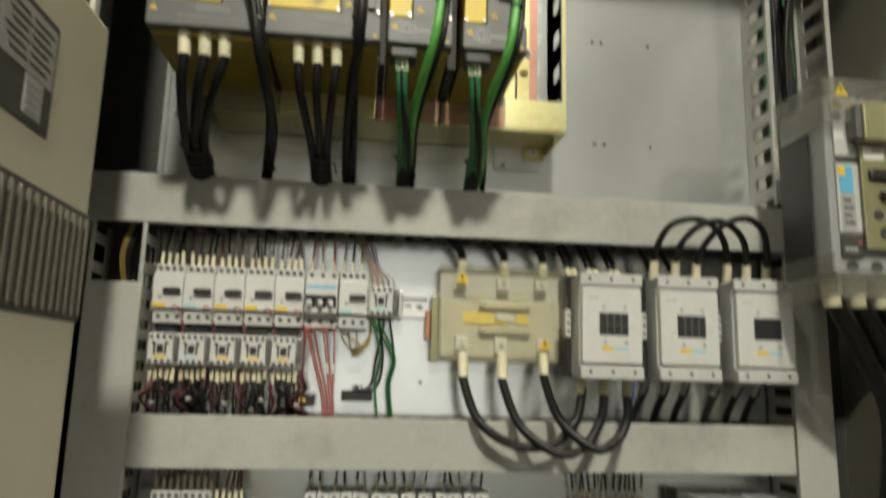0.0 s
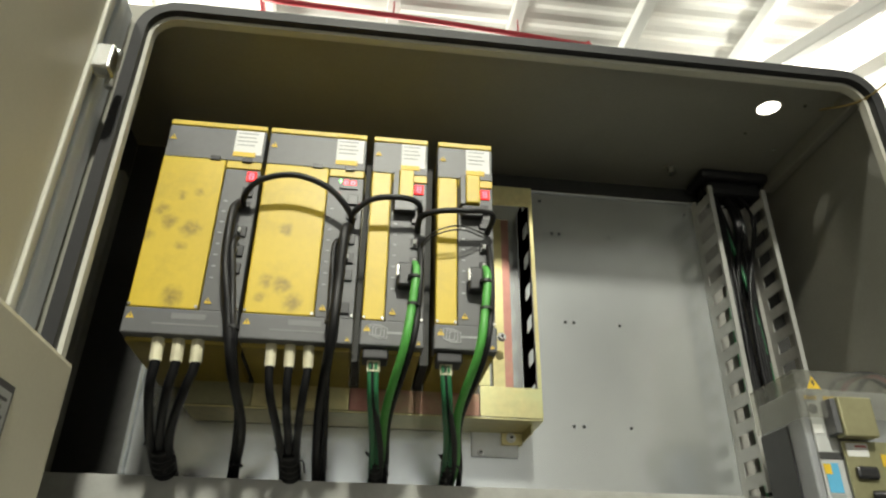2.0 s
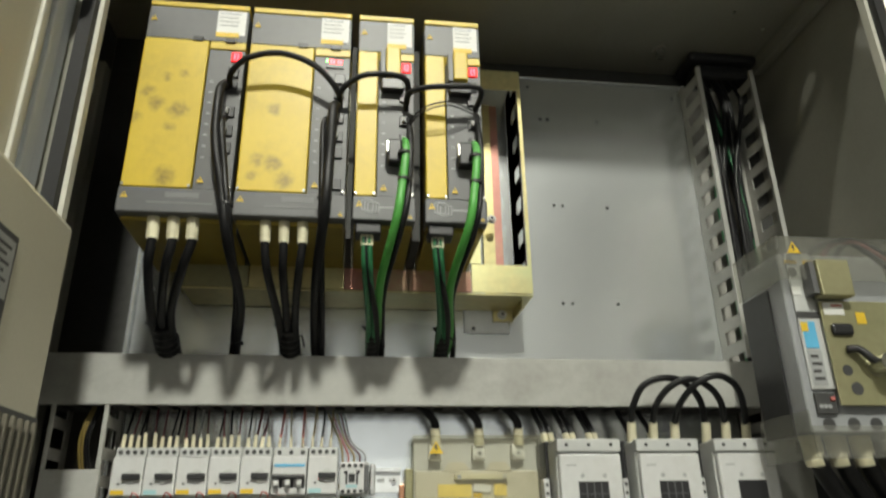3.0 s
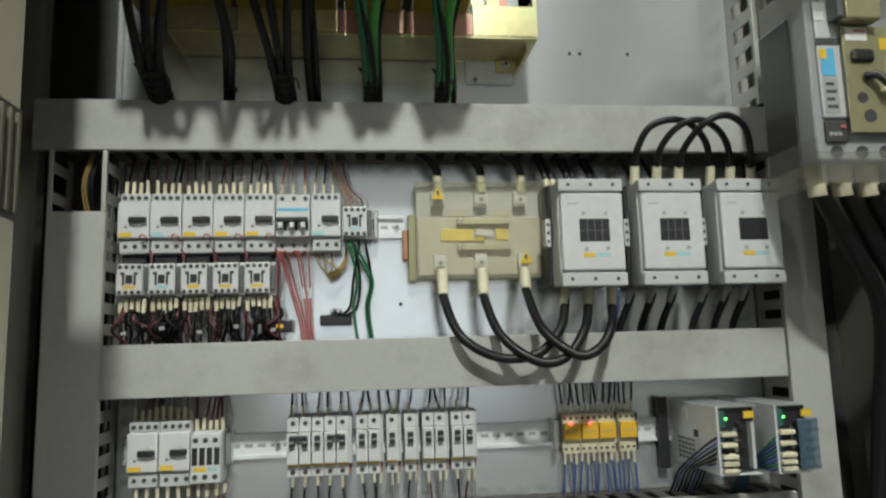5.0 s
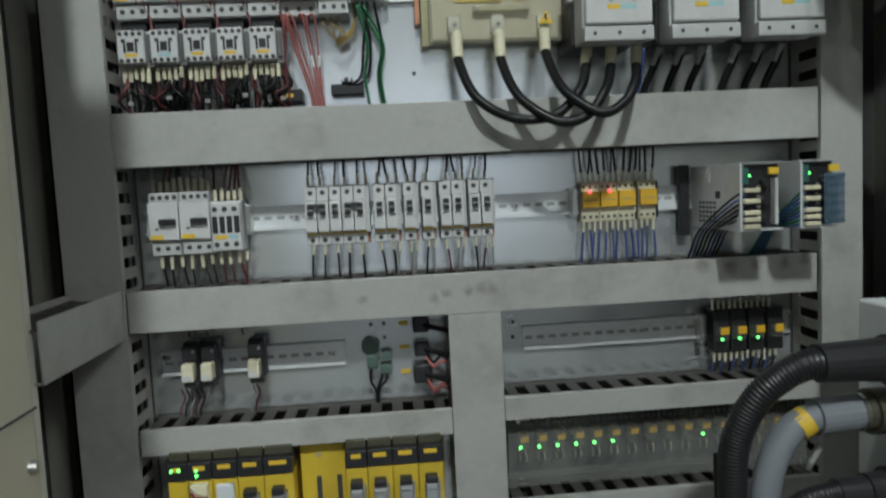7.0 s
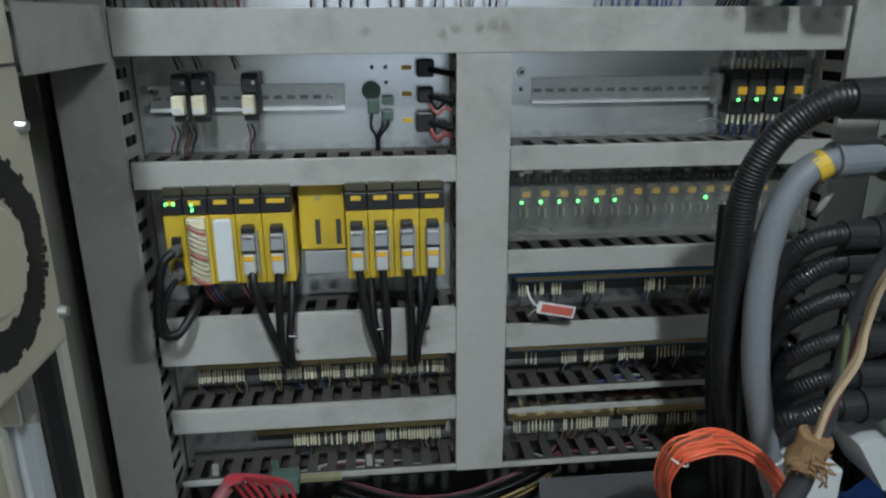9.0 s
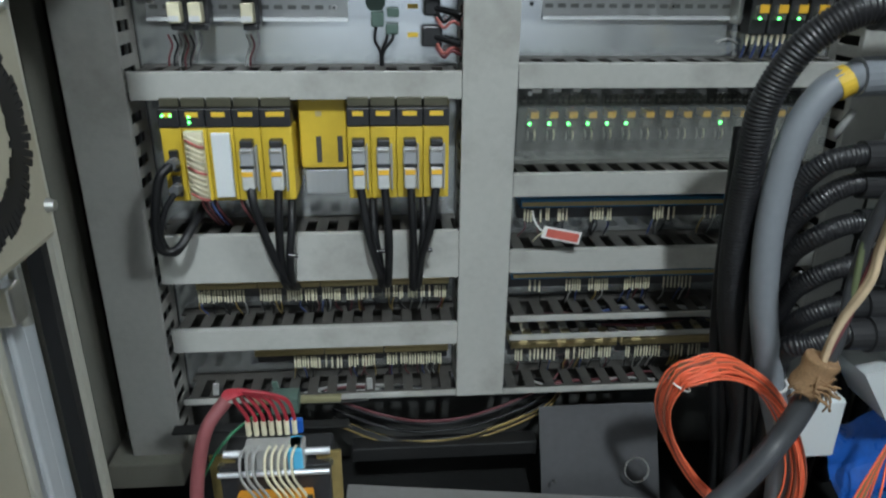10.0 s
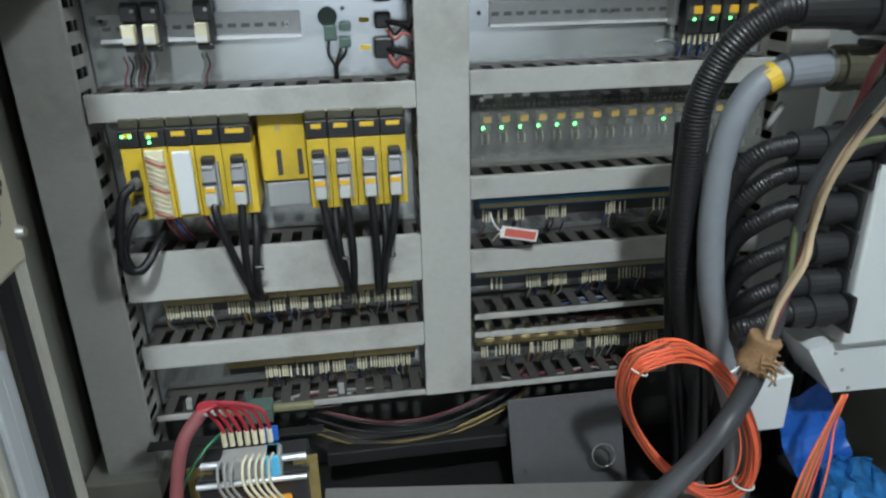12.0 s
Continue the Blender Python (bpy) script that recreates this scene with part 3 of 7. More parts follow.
# side duct that leads out to the door
d = thing("cable_duct", (-0.40, 0.9, 0.80), "grey slotted duct leading forward to the door hinge side", "cable duct", "cable ducts")
part("cover", box(BM(), (-0.367, 0.797, 0.842), (-0.364, 1.018, 0.908), 0.001), DUCT, d)
bm = BM()
box(bm, (-0.43, 0.797, 0.897), (-0.4225, 1.018, 0.899))
box(bm, (-0.376, 0.797, 0.897), (-0.368, 1.018, 0.899))
for i in range(8):
    y = 0.800 + i * 0.0275
    box(bm, (-0.4225, y, 0.897), (-0.376, y + 0.013, 0.899))
part("slotted_wall", bm, DUCTD, d, "dusty slotted duct wall, shade-darkened on horizontal ducts")
part("base", box(BM(), (-0.433, 0.797, 0.842), (-0.430, 1.018, 0.907)), DUCTW, d)
part("bottom_wall", box(BM(), (-0.43, 0.797, 0.842), (-0.368, 1.018, 0.845)), DUCTW, d)

# cable gland in the cabinet roof
g = thing("cable_gland_plate", (0.67, 1.10, ZT - 0.02), "black rubber cable entry in the cabinet roof", "cable entry")
part("grommet", box(BM(), (0.62, 1.075, ZT - 0.022), (0.765, 1.15, ZT - 0.0005), 0.008), BLACK, g)
part("collar", box(BM(), (0.635, 1.085, ZT - 0.055), (0.75, 1.14, ZT - 0.022), 0.01), RUBBER, g)
g = thing("roof_bolt", (0.56, 1.08, ZT - 0.02), "dark bolt with washer in the cabinet roof", "bolt")
part("washer", cyl(BM(), (0.56, 1.08, ZT - 0.001), (0.56, 1.08, ZT - 0.006), 0.014), CABIN, g)
part("bolt_head", cyl(BM(), (0.56, 1.08, ZT - 0.006), (0.56, 1.08, ZT - 0.02), 0.008, seg=6), STEEL, g)
for x, y in ((0.735, 1.00), (0.72, 0.87), (0.65, 0.88), (0.655, 0.96)):
    lone("roof_rivet", cyl(BM(), (x, y, ZT), (x, y, ZT - 0.002), 0.003, seg=10), STEEL, "tiny bright rivet in the cabinet roof", "rivet", "roof rivets")

# ---------------------------------------------------------------- door on the hinge side with its cooling unit
door = thing("cabinet_door", (-0.40, 0.74, 0.05), "open beige cabinet door with a grey edge profile", "cabinet door")
part("panel", box(BM(), (-0.445, -0.45, 0.03), (-0.405, 0.71, 2.13), 0.004), BEIGE, door)
part("edge_bead", box(BM(), (-0.4048, 0.696, 0.06), (-0.399, 0.7095, 2.10), 0.002), PALE, door)
part("edge_profile", box(BM(), (-0.440, 0.7105, 0.06), (-0.411, 0.737, 2.10), 0.002), ALU, door, "grey metal edge profile")
part("edge_rib", box(BM(), (-0.440, 0.7375, 0.06), (-0.4065, 0.762, 2.10), 0.003), EDGE, door, "pale edge rib")
part("edge_rib", box(BM(), (-0.440, 0.7635, 0.06), (-0.409, 0.789, 2.10), 0.003), EDGE, door, "pale edge rib")
for z in (1.94, 0.55):
    h = part("hinge", box(BM(), (-0.402, 0.700, z - 0.02), (-0.378, 0.725, z + 0.02), 0.003), STEEL, door, "bright steel hinge block")
    part("hinge_pin", cyl(BM(), (-0.384, 0.728, z - 0.03), (-0.384, 0.728, z + 0.03), 0.006), STEEL, h)
ac = thing("cooling_unit", (-0.35, 0.4, 0.64), "beige door-mounted cabinet cooling unit, stained", "cooling unit")
UX = -0.300
part("housing", box(BM(), (-0.395, -0.10, 0.640), (UX, 0.650, 1.513), 0.006), BEIGE, ac)
part("seam", box(BM(), (UX - 0.001, -0.10, 0.86), (UX + 0.0008, 0.649, 0.862)), INK, ac)
# louvre band
bm = BM()
for i in range(26):
    y = 0.300 + i * 0.0135
    box(bm, (UX, y, 1.243), (UX + 0.004, y + 0.0055, 1.328), 0.001)
gr = part("grille", box(BM(), (UX - 0.001, 0.29, 1.238), (UX + 0.0006, 0.648, 1.333)), INK, ac, "dusty dark intake grille")
part("louvre", bm, LOUV, gr)
# round fan grille: a ring of radial slots
FY, FZ = 0.561, 0.737
fan = part("fan_plate", cyl(BM(), (UX, FY, FZ), (UX + 0.002, FY, FZ), 0.080, seg=48), BEIGE, ac)
slot_ = part("fan_slot", box(BM(), (UX + 0.0017, FY + 0.043, FZ - 0.0026), (UX + 0.0028, FY + 0.069, FZ + 0.0026)), RUBBER, fan, "sooty black fan slot")
hub_ = Vector((UX, FY, FZ)) - ac.location
soot = random.Random(3)
for i in range(1, 72):
    o = new("fan_slot", slot_.data)
    o.parent = fan
    m = Matrix.Rotation(2 * math.pi * i / 72, 4, "X")
    o.matrix_local = Matrix.Translation(hub_) @ m @ Matrix.Diagonal((1, 1 + 0.09 * soot.random(), 1, 1)) @ Matrix.Translation(-hub_)
part("soot_ring", tube(BM(), [(UX + 0.0014, FY + 0.060 * math.cos(2 * math.pi * k / 40), FZ + 0.060 * math.sin(2 * math.pi * k / 40)) for k in range(41)], 0.0012, 6, 2), RUBBER, fan, "sooty grille ring")
part("hub", cyl(BM(), (UX + 0.002, FY, FZ), (UX + 0.005, FY, FZ), 0.040, 0.036, seg=32), BEIGE, fan)
for y, z in ((0.633, 0.818), (0.642, 0.668)):
    screw_bm = cyl(BM(), (UX, y, z), (UX + 0.006, y, z), 0.006, 0.004, seg=14)
    part("screw_head", screw_bm, STEEL, ac, "zinc plated cap screw")
NY, NZ = 0.418, 1.371
np_ = part("nameplate", box(BM(), (UX, NY, NZ), (UX + 0.0016, NY + 0.130, NZ + 0.089), 0.0004), INK, ac, "printed metal nameplate")
part("light_field", box(BM(), (UX + 0.0016, NY + 0.004, NZ + 0.036), (UX + 0.0022, NY + 0.126, NZ + 0.083)), GREYW, np_)
part("light_field", box(BM(), (UX + 0.0016, NY + 0.086, NZ + 0.006), (UX + 0.0022, NY + 0.114, NZ + 0.0355)), GREYW, np_)
for i in range(6):
    z = NZ + 0.076 - i * 0.0066
    part("print_bar", box(BM(), (UX + 0.0022, NY + 0.050 + 0.004 * (i % 3), z - 0.0012), (UX + 0.0026, NY + 0.080 + 0.004 * (i % 2), z + 0.0012)), INK, np_)
    part("print_bar", box(BM(), (UX + 0.0022, NY + 0.088, z - 0.0012), (UX + 0.0026, NY + 0.120 - 0.006 * (i % 2), z + 0.0012)), INK, np_)
for i in range(4):
    part("print_bar", box(BM(), (UX + 0.0022, NY + 0.088, NZ + 0.010 + i * 0.0065), (UX + 0.0026, NY + 0.111 - 0.004 * (i % 2), NZ + 0.013 + i * 0.0065)), GPRINT, np_)
part("print_mark", cyl(BM(), (UX + 0.0022, NY + 0.030, NZ + 0.056), (UX + 0.0026, NY + 0.030, NZ + 0.056), 0.011, seg=20), INK, np_)
part("print_field", cyl(BM(), (UX + 0.0026, NY + 0.030, NZ + 0.056), (UX + 0.0029, NY + 0.030, NZ + 0.056), 0.0085, seg=20), GREYW, np_)
# second door, on the other side
door = thing("cabinet_door", (0.82, 0.7, 0.05), "open grey cabinet door with chrome hinge", "cabinet door")
part("panel", box(BM(), (0.835, 0.2, 0.03), (0.875, 0.72, 2.13), 0.004), CAB, door)
part("edge_profile", box(BM(), (0.800, 0.69, 0.06), (0.835, 0.74, 2.10), 0.003), ALU, door)
for z in (2.02, 0.5):
    h = part("hinge", box(BM(), (0.792, 0.735, z - 0.02), (0.812, 0.76, z + 0.02), 0.004), STEEL, door, "chrome hinge")
    part("hinge_pin", cyl(BM(), (0.792, 0.75, z - 0.028), (0.792, 0.75, z + 0.028), 0.006), STEEL, h)
bm = BM()
tube(bm, [(0.72, 0.84, 2.09), (0.76, 0.79, 2.075), (0.79, 0.72, 2.09), (0.80, 0.68, 2.11)], 0.0018, 6, 8)
lone("earth_wire", bm, YELW, "thin green-yellow earth wire to the door", "wire")

# ---------------------------------------------------------------- drive bracket
br = thing("drive_bracket", (0.0, P, 1.57), "yellow-chromated sheet steel bracket holding the servo drives", "bracket")
BY = 1.010
part("top_rail", box(BM(), (-0.285, BY, 1.955), (0.2475, BY + 0.002, 1.995), 0.0006), GOLD, br)
part("bottom_rail", box(BM(), (0.150, BY, 1.578), (0.2475, BY + 0.002, 1.625), 0.0006), GOLD, br)
for x0, x1, m_ in ((-0.285, -0.19, OLIVE), (-0.189, -0.048, GOLD), (-0.047, 0.050, PINK), (0.051, 0.149, PINK)):
    part("bottom_rail", box(BM(), (x0, BY, 1.578), (x1, BY + 0.002, 1.612), 0.0006), m_, br, "iridescent chromated lower rail" if m_ is PINK else "")
part("post", box(BM(), (0.148, BY, 1.6255), (0.166, BY + 0.002, 1.9545), 0.0006), GOLD, br)
part("post", box(BM(), (0.2412, BY, 1.6255), (0.2475, BY + 0.002, 1.9545), 0.0006), GOLD, br)
part("bottom_flange", box(BM(), (-0.285, BY + 0.002, 1.575), (0.2475, 1.096, 1.5775)), GOLD, br)
bm = BM()
ys = [BY + 0.0025, BY + 0.014, BY + 0.046, 1.098]
zs = [1.578] + [1.578 + i * 0.0594 + o for i in range(7) for o in (0.036, 0.0594)]
grid = [[bm.verts.new((0.2405, y, z)) for y in ys] for z in zs]
for j in range(len(zs) - 1):
    for i in range(3):
        if not (i == 1 and j % 2):
            bm.faces.new((grid[j][i], grid[j][i + 1], grid[j + 1][i + 1], grid[j + 1][i]))
bmesh.ops.solidify(bm, geom=bm.faces[:], thickness=0.0015)
part("slotted_side", bm, RUST, br, "brown chromated side sheet with a row of holes")
part("inner_sheet", box(BM(), (0.186, 1.084, 1.60), (0.206, 1.087, 1.97)), GOLD, br)
part("inner_sheet", box(BM(), (0.2065, 1.086, 1.60), (0.220, 1.089, 1.97)), PINK, br)
# Dark sheet added behind the drives so the gaps between them stay dark.
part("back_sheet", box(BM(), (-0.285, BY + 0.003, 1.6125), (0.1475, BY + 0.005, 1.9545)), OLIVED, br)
# Added fillers block lamp light in the narrow gaps and carry their shade.
for x0, x1 in ((-0.0462, -0.0385), (0.0465, 0.0585), (-0.1945, -0.1915)):
    part("divider", box(BM(), (x0, 0.900, 1.615), (x1, BY - 0.001, 1.940), 0.001), SHADED, br, "dark filler added to shade the gap between drives")
part("foot_tab", box(BM(), (0.198, 1.09, 1.555), (0.232, 1.096, 1.5745), 0.001), GOLD, br)
prism_bm = BM()
box(prism_bm, (0.2325, 1.03, 1.560), (0.2345, 1.096, 1.5745))
part("gusset", prism_bm, GOLD, br)
screw(br, 0.213, 1.089, 1.566, 0.006)
screw(br, 0.196, 1.058, 1.725, 0.006)

# ---------------------------------------------------------------- servo drives
DY = 0.840


def tri_mark(parent, x, y, z, s=0.006):
    t = part("warning_triangle", prism(BM(), [(x - s, z - s * 0.85), (x + s, z - s * 0.85), (x, z + s * 0.9)], y - 0.0004, y), LABELY, parent, "yellow warning triangle")
    part("flash_mark", prism(BM(), [(x - 0.16 * s, z + 0.45 * s), (x + 0.2 * s, z + 0.35 * s), (x + 0.05 * s, z - 0.05 * s), (x + 0.25 * s, z - 0.1 * s), (x - 0.1 * s, z - 0.65 * s), (x, z - 0.2 * s), (x - 0.25 * s, z - 0.15 * s)], y - 0.0007, y - 0.0004), INK, t)


def drive(x0, x1, split, wide, led2):
    w = x1 - x0
    d = thing("servo_drive", ((x0 + x1) / 2, DY, 1.617), ("wide" if wide else "narrow") + " yellow and dark grey servo drive module, " + ("soot-marked cover" if wide else "green cable plugged in"), "servo drive", "servo drives")
    part("housing", box(BM(), (x0 + 0.002, DY + 0.014, 1.612), (x1 - 0.002, 1.050, 1.948), 0.002), YELD, d, "dark blotchy yellow housing")
    part("top_strip", box(BM(), (x0, DY, 1.9445), (x1, DY + 0.03, 1.9535), 0.0015), YEL, d)
    part("top_cover", box(BM(), (x0, DY + 0.001, 1.8885), (x1, DY + 0.025, 1.9440), 0.0015), DGREY, d)
    if wide:
        part("badge", box(BM(), (x1 - 0.042, DY - 0.0004, 1.9460), (x1 - 0.008, DY + 0.0002, 1.9520)), LABELY, d)
    cov = part("front_cover", box(BM(), (x0 + 0.0005, DY - 0.001, 1.6535), (split - 0.0006, DY + 0.02, 1.8875), 0.0018), SOOTY if wide else YEL, d, "yellow front cover" + (" with soot marks" if wide else ""))
    ctl = part("control_face", box(BM(), (split + 0.0006, DY + 0.0015, 1.6535), (x1 - 0.0005, DY + 0.02, 1.8745), 0.0012), DGREY, d)
    part("control_top", box(BM(), (split + 0.0006, DY, 1.8750), (x1 - 0.0005, DY + 0.02, 1.8875), 0.001), YEL, d)
    bot = part("bottom_cover", box(BM(), (x0 - 0.001, DY - 0.002, 1.6175), (x1 + 0.001, DY + 0.03, 1.6530), 0.002), DGREY, d)
    lw = 0.040 if wide else 0.036
    lab = part("label", box(BM(), (x1 - 0.004 - lw, DY + 0.0004, 1.9005), (x1 - 0.004, DY + 0.0012, 1.9425)), LABELW, d)
    part("label_band", box(BM(), (x1 - 0.004 - lw, DY + 0.0001, 1.8965), (x1 - 0.012, DY + 0.0012, 1.9042)), LABELY, lab)
    for i in range(4):
        part("print_bar", box(BM(), (x1 - 0.001 - lw, DY, 1.937 - i * 0.007), (x1 - 0.012 - 0.003 * (i % 2), DY + 0.0006, 1.9385 - i * 0.007)), GPRINT, lab)
    for x, z in ((x0 + 0.008, 1.922), (x0 + 0.008, 1.641), (split + 0.010, 1.667)):
        tri_mark(d, x, DY - 0.0021 if z < 1.65 else DY, z, 0.0048)
    tri_mark(d, x1 - 0.006, DY - 0.0021, 1.624, 0.003)
    for x in ((x0 + w * 0.52, x1 - 0.022) if wide else (x0 + w * 0.5,)):
        part("clip", box(BM(), (x - 0.007, DY - 0.003, 1.885), (x + 0.007, DY + 0.01, 1.893), 0.001), BLACK, d, "black cover clip")
    # print on the lower cover
    cx = x0 + w * (0.56 if wide else 0.28)
    if wide:
        part("print_bar", box(BM(), (cx - 0.020, DY - 0.0024, 1.6385), (cx + 0.022, DY - 0.0019, 1.6465)), DPRINT, bot)
        part("print_bar", box(BM(), (cx - 0.042, DY - 0.0024, 1.6300), (cx + 0.040, DY - 0.0019, 1.6325)), DPRINT, bot)
    else:
        for k in range(3):
            part("print_mark", frame_ring(round_rect(cx - 0.011 + k * 0.004, cx + 0.003 + k * 0.004, 1.632 - k * 0.002, 1.646 - k * 0.002, 0.002, 2), round_rect(cx - 0.012 + k * 0.004, cx + 0.004 + k * 0.004, 1.631 - k * 0.002, 1.647 - k * 0.002, 0.002, 2), DY - 0.0024 - k * 0.0002, DY - 0.0019), GPRINT, bot)
        part("print_bar", box(BM(), (cx + 0.012, DY - 0.0024, 1.6345), (cx + 0.040, DY - 0.0019, 1.6375)), GPRINT, bot)
        part("print_bar", box(BM(), (x1 - 0.028, DY - 0.0024, 1.622), (x1 - 0.012, DY - 0.0019, 1.628)), GPRINT, bot)
    # status display
    lx = x1 - (0.012 if not led2 else 0.022)
    disp = part("display", box(BM(), (lx - (0.007 if not led2 else 0.013), DY - 0.0006, 1.8545), (lx + (0.007 if not led2 else 0.013), DY + 0.002, 1.8705), 0.0005), LEDW if not led2 else BLACK, d, "small display with red digits, single-digit windows glow for bloom")
    for c in ((0,) if not led2 else (-0.0035, 0.0065)):
        zc, h, hw = 1.8625, 0.0045, 0.0026
        segs = [(-hw, h, hw, h), (-hw, 0, hw, 0), (-hw, -h, hw, -h), (-hw, 0, -hw, h), (hw, 0, hw, h), (hw, -h, hw, 0)] + ([] if led2 else [(-hw, -h, -hw, 0)])
        for a, b, e, f in (segs if not led2 else segs[:1] + segs[3:5] + segs[1:2]):
            part("segment", box(BM(), (lx + c + a - 0.0007, DY - 0.0009, zc + b - 0.0007), (lx + c + e + 0.0007, DY - 0.0006, zc + f + 0.0007)), LEDR, disp)
    if led2:
        part("segment", box(BM(), (lx - 0.0125, DY - 0.0009, 1.864), (lx - 0.0105, DY - 0.0006, 1.869)), LEDG, disp)
    # sockets on the control face
    for i, z in enumerate((1.836, 1.812, 1.772, 1.742, 1.716, 1.668)):
        xx = x1 - 0.014
        s = part("socket", box(BM(), (xx - 0.0075, DY - 0.002, z - 0.008), (xx + 0.0075, DY + 0.004, z + 0.008), 0.001), BLACK, d, "black plug socket")
        if i in (2, 3):
            part("plug_latch", box(BM(), (xx - 0.004, DY - 0.007, z - 0.004), (xx + 0.001, DY - 0.002, z + 0.004), 0.001), GREYW, s)
    for i in range(8):
        part("print_bar", box(BM(), (split + 0.006, DY + 0.001, 1.70 + i * 0.017), (split + 0.011, DY + 0.0016, 1.702 + i * 0.017)), GPRINT, ctl)
    if not wide:
        flap = part("terminal_flap", box(BM(), (split + 0.010, DY - 0.016, 1.838), (split + 0.031, DY + 0.002, 1.886), 0.002), YEL, d, "raised yellow terminal flap")
        part("flap_side", box(BM(), (split + 0.002, DY - 0.014, 1.836), (split + 0.0098, DY + 0.002, 1.884), 0.001), DGREY, flap)
        part("plug_block", box(BM(), (split + 0.004, DY - 0.012, 1.818), (split + 0.036, DY + 0.002, 1.836), 0.002), BLACK, d)
        p_ = part("encoder_plug", box(BM(), (split + 0.014, DY - 0.016, 1.700), (split + 0.034, DY + 0.002, 1.735), 0.003), BLACK, d, "black plug with metal latch")
        part("latch", box(BM(), (split + 0.012, DY - 0.019, 1.712), (split + 0.016, DY - 0.012, 1.730), 0.001), STEEL, p_)
        part("terminal_mouth", box(BM(), (x0 + 0.004, DY + 0.004, 1.602), (x0 + 0.038, DY + 0.035, 1.617), 0.002), BLACK, d)
    # screws at the foot of the cover
    for x in (x0 + 0.003, split - 0.003, x1 - 0.003):
        part("screw_head", cyl(BM(), (x, DY - 0.003, 1.6565), (x, DY, 1.6565), 0.002, seg=10), STEEL, d)
    return d, cov


DR = [(-0.3345, -0.1955, -0.246, True, False), (-0.1905, -0.0475, -0.099, True, True), (-0.0370, 0.0450, -0.007, False, False), (0.0600, 0.1430, 0.0905, False, False)]
covers = [drive(*a)[1] for a in DR]

# ---------------------------------------------------------------- cables of the drives
def cable(name, pts, r, m_, label, group="", seg=10, n=8, rib=0.0, pitch=0.004, cat="cable"):
    return lone(name, tube(BM(), pts, r, seg, n, rib, pitch), m_, label, cat, group)


def sleeve(parent, a, b, r, m_=None):
    return part("sleeve", cyl(BM(), a, b, r, r * 0.92, 10), m_ or CREAM, parent, "cream end sleeve")


def power_leads(xs, end_x, m_, r, label, jitter):
    h = thing("power_leads", (end_x, 1.04, 1.47), label, "cables", "drive power leads")
    for i, x in enumerate(xs):
        e = end_x + (i - len(xs) / 2 + 0.5) * r * 1.7
        pts = [(x, 0.856, 1.618), (x + 0.001, 0.857, 1.585), (x + (e - x) * 0.25, 0.875, 1.555), (x + (e - x) * 0.8, 0.945, 1.520 + jitter * i), (e, 1.000, 1.497), (e, 1.045, 1.475), (e, 1.060, 1.44)]
        w = part("lead", tube(BM(), pts, r, 10, 6), m_, h)
        sleeve(w, (x, 0.856, 1.619), (x + 0.001, 0.857, 1.588), r * 1.35)
    if len(xs) > 1:
        k = r * (1.35 + 0.42 * len(xs))
        part("tape_wrap", tube(BM(), [(end_x, 0.985, 1.512), (end_x + 0.001, 1.005, 1.498), (end_x + 0.003, 1.045, 1.474), (end_x + 0.003, 1.058, 1.450)], k, 12, 6, 0.06, 0.011), CABLE, h, "black tape wrapped round the leads")
        part("tie_tail", tube(BM(), [(end_x + k, 0.995, 1.500), (end_x + k + 0.006, 0.985, 1.497), (end_x + k + 0.010, 0.985, 1.482)], 0.0014, 6, 4), BLACK, h)
        part("tie_tail", tube(BM(), [(end_x - k, 0.985, 1.508), (end_x - k - 0.004, 0.978, 1.512)], 0.0016, 6, 4), BLACK, h)
    return h


power_leads((-0.291, -0.266, -0.242), -0.297, CABLE, 0.0062, "three thick black power leads with cream sleeves from a servo drive", 0.002)
power_leads((-0.150, -0.126, -0.102), -0.124, CABLE, 0.0055, "three black power leads with cream sleeves from a servo drive", 0.002)
power_leads((-0.0215, -0.0145), -0.005, GREEND, 0.0042, "dark green power leads twisted below a servo drive", 0.004)
power_leads((-0.020,), 0.004, CABLE, 0.0042, "black power lead below a servo drive", 0.004)
power_leads((0.0735, 0.0805), 0.098, GREEND, 0.0042, "dark green power leads twisted below a servo drive", 0.004)
power_leads((0.076,), 0.108, CABLE, 0.0042, "black power lead below a servo drive", 0.004)
cable("signal_cable", [(-0.217, 0.835, 1.815), (-0.221, 0.822, 1.79), (-0.219, 0.820, 1.72), (-0.205, 0.820, 1.65), (-0.193, 0.835, 1.58), (-0.186, 0.94, 1.53), (-0.202, 1.04, 1.492), (-0.205, 1.06, 1.44)], 0.0062, CABLE, "thick black signal cable tied along a servo drive", "drive signal cables")
cable("signal_cable", [(-0.212, 0.835, 1.760), (-0.213, 0.822, 1.74), (-0.204, 0.821, 1.68), (-0.192, 0.828, 1.60), (-0.190, 0.92, 1.54), (-0.208, 1.04, 1.495), (-0.212, 1.06, 1.44)], 0.0045, CABLE, "thin black signal cable tied along a servo drive", "drive signal cables")
cable("signal_cable", [(-0.064, 0.835, 1.790), (-0.068, 0.818, 1.77), (-0.070, 0.818, 1.70), (-0.073, 0.822, 1.62), (-0.083, 0.90, 1.56), (-0.087, 1.00, 1.51), (-0.085, 1.05, 1.47), (-0.085, 1.06, 1.44)], 0.0068, CABLE, "thick black signal cable tied along a servo drive", "drive signal cables")
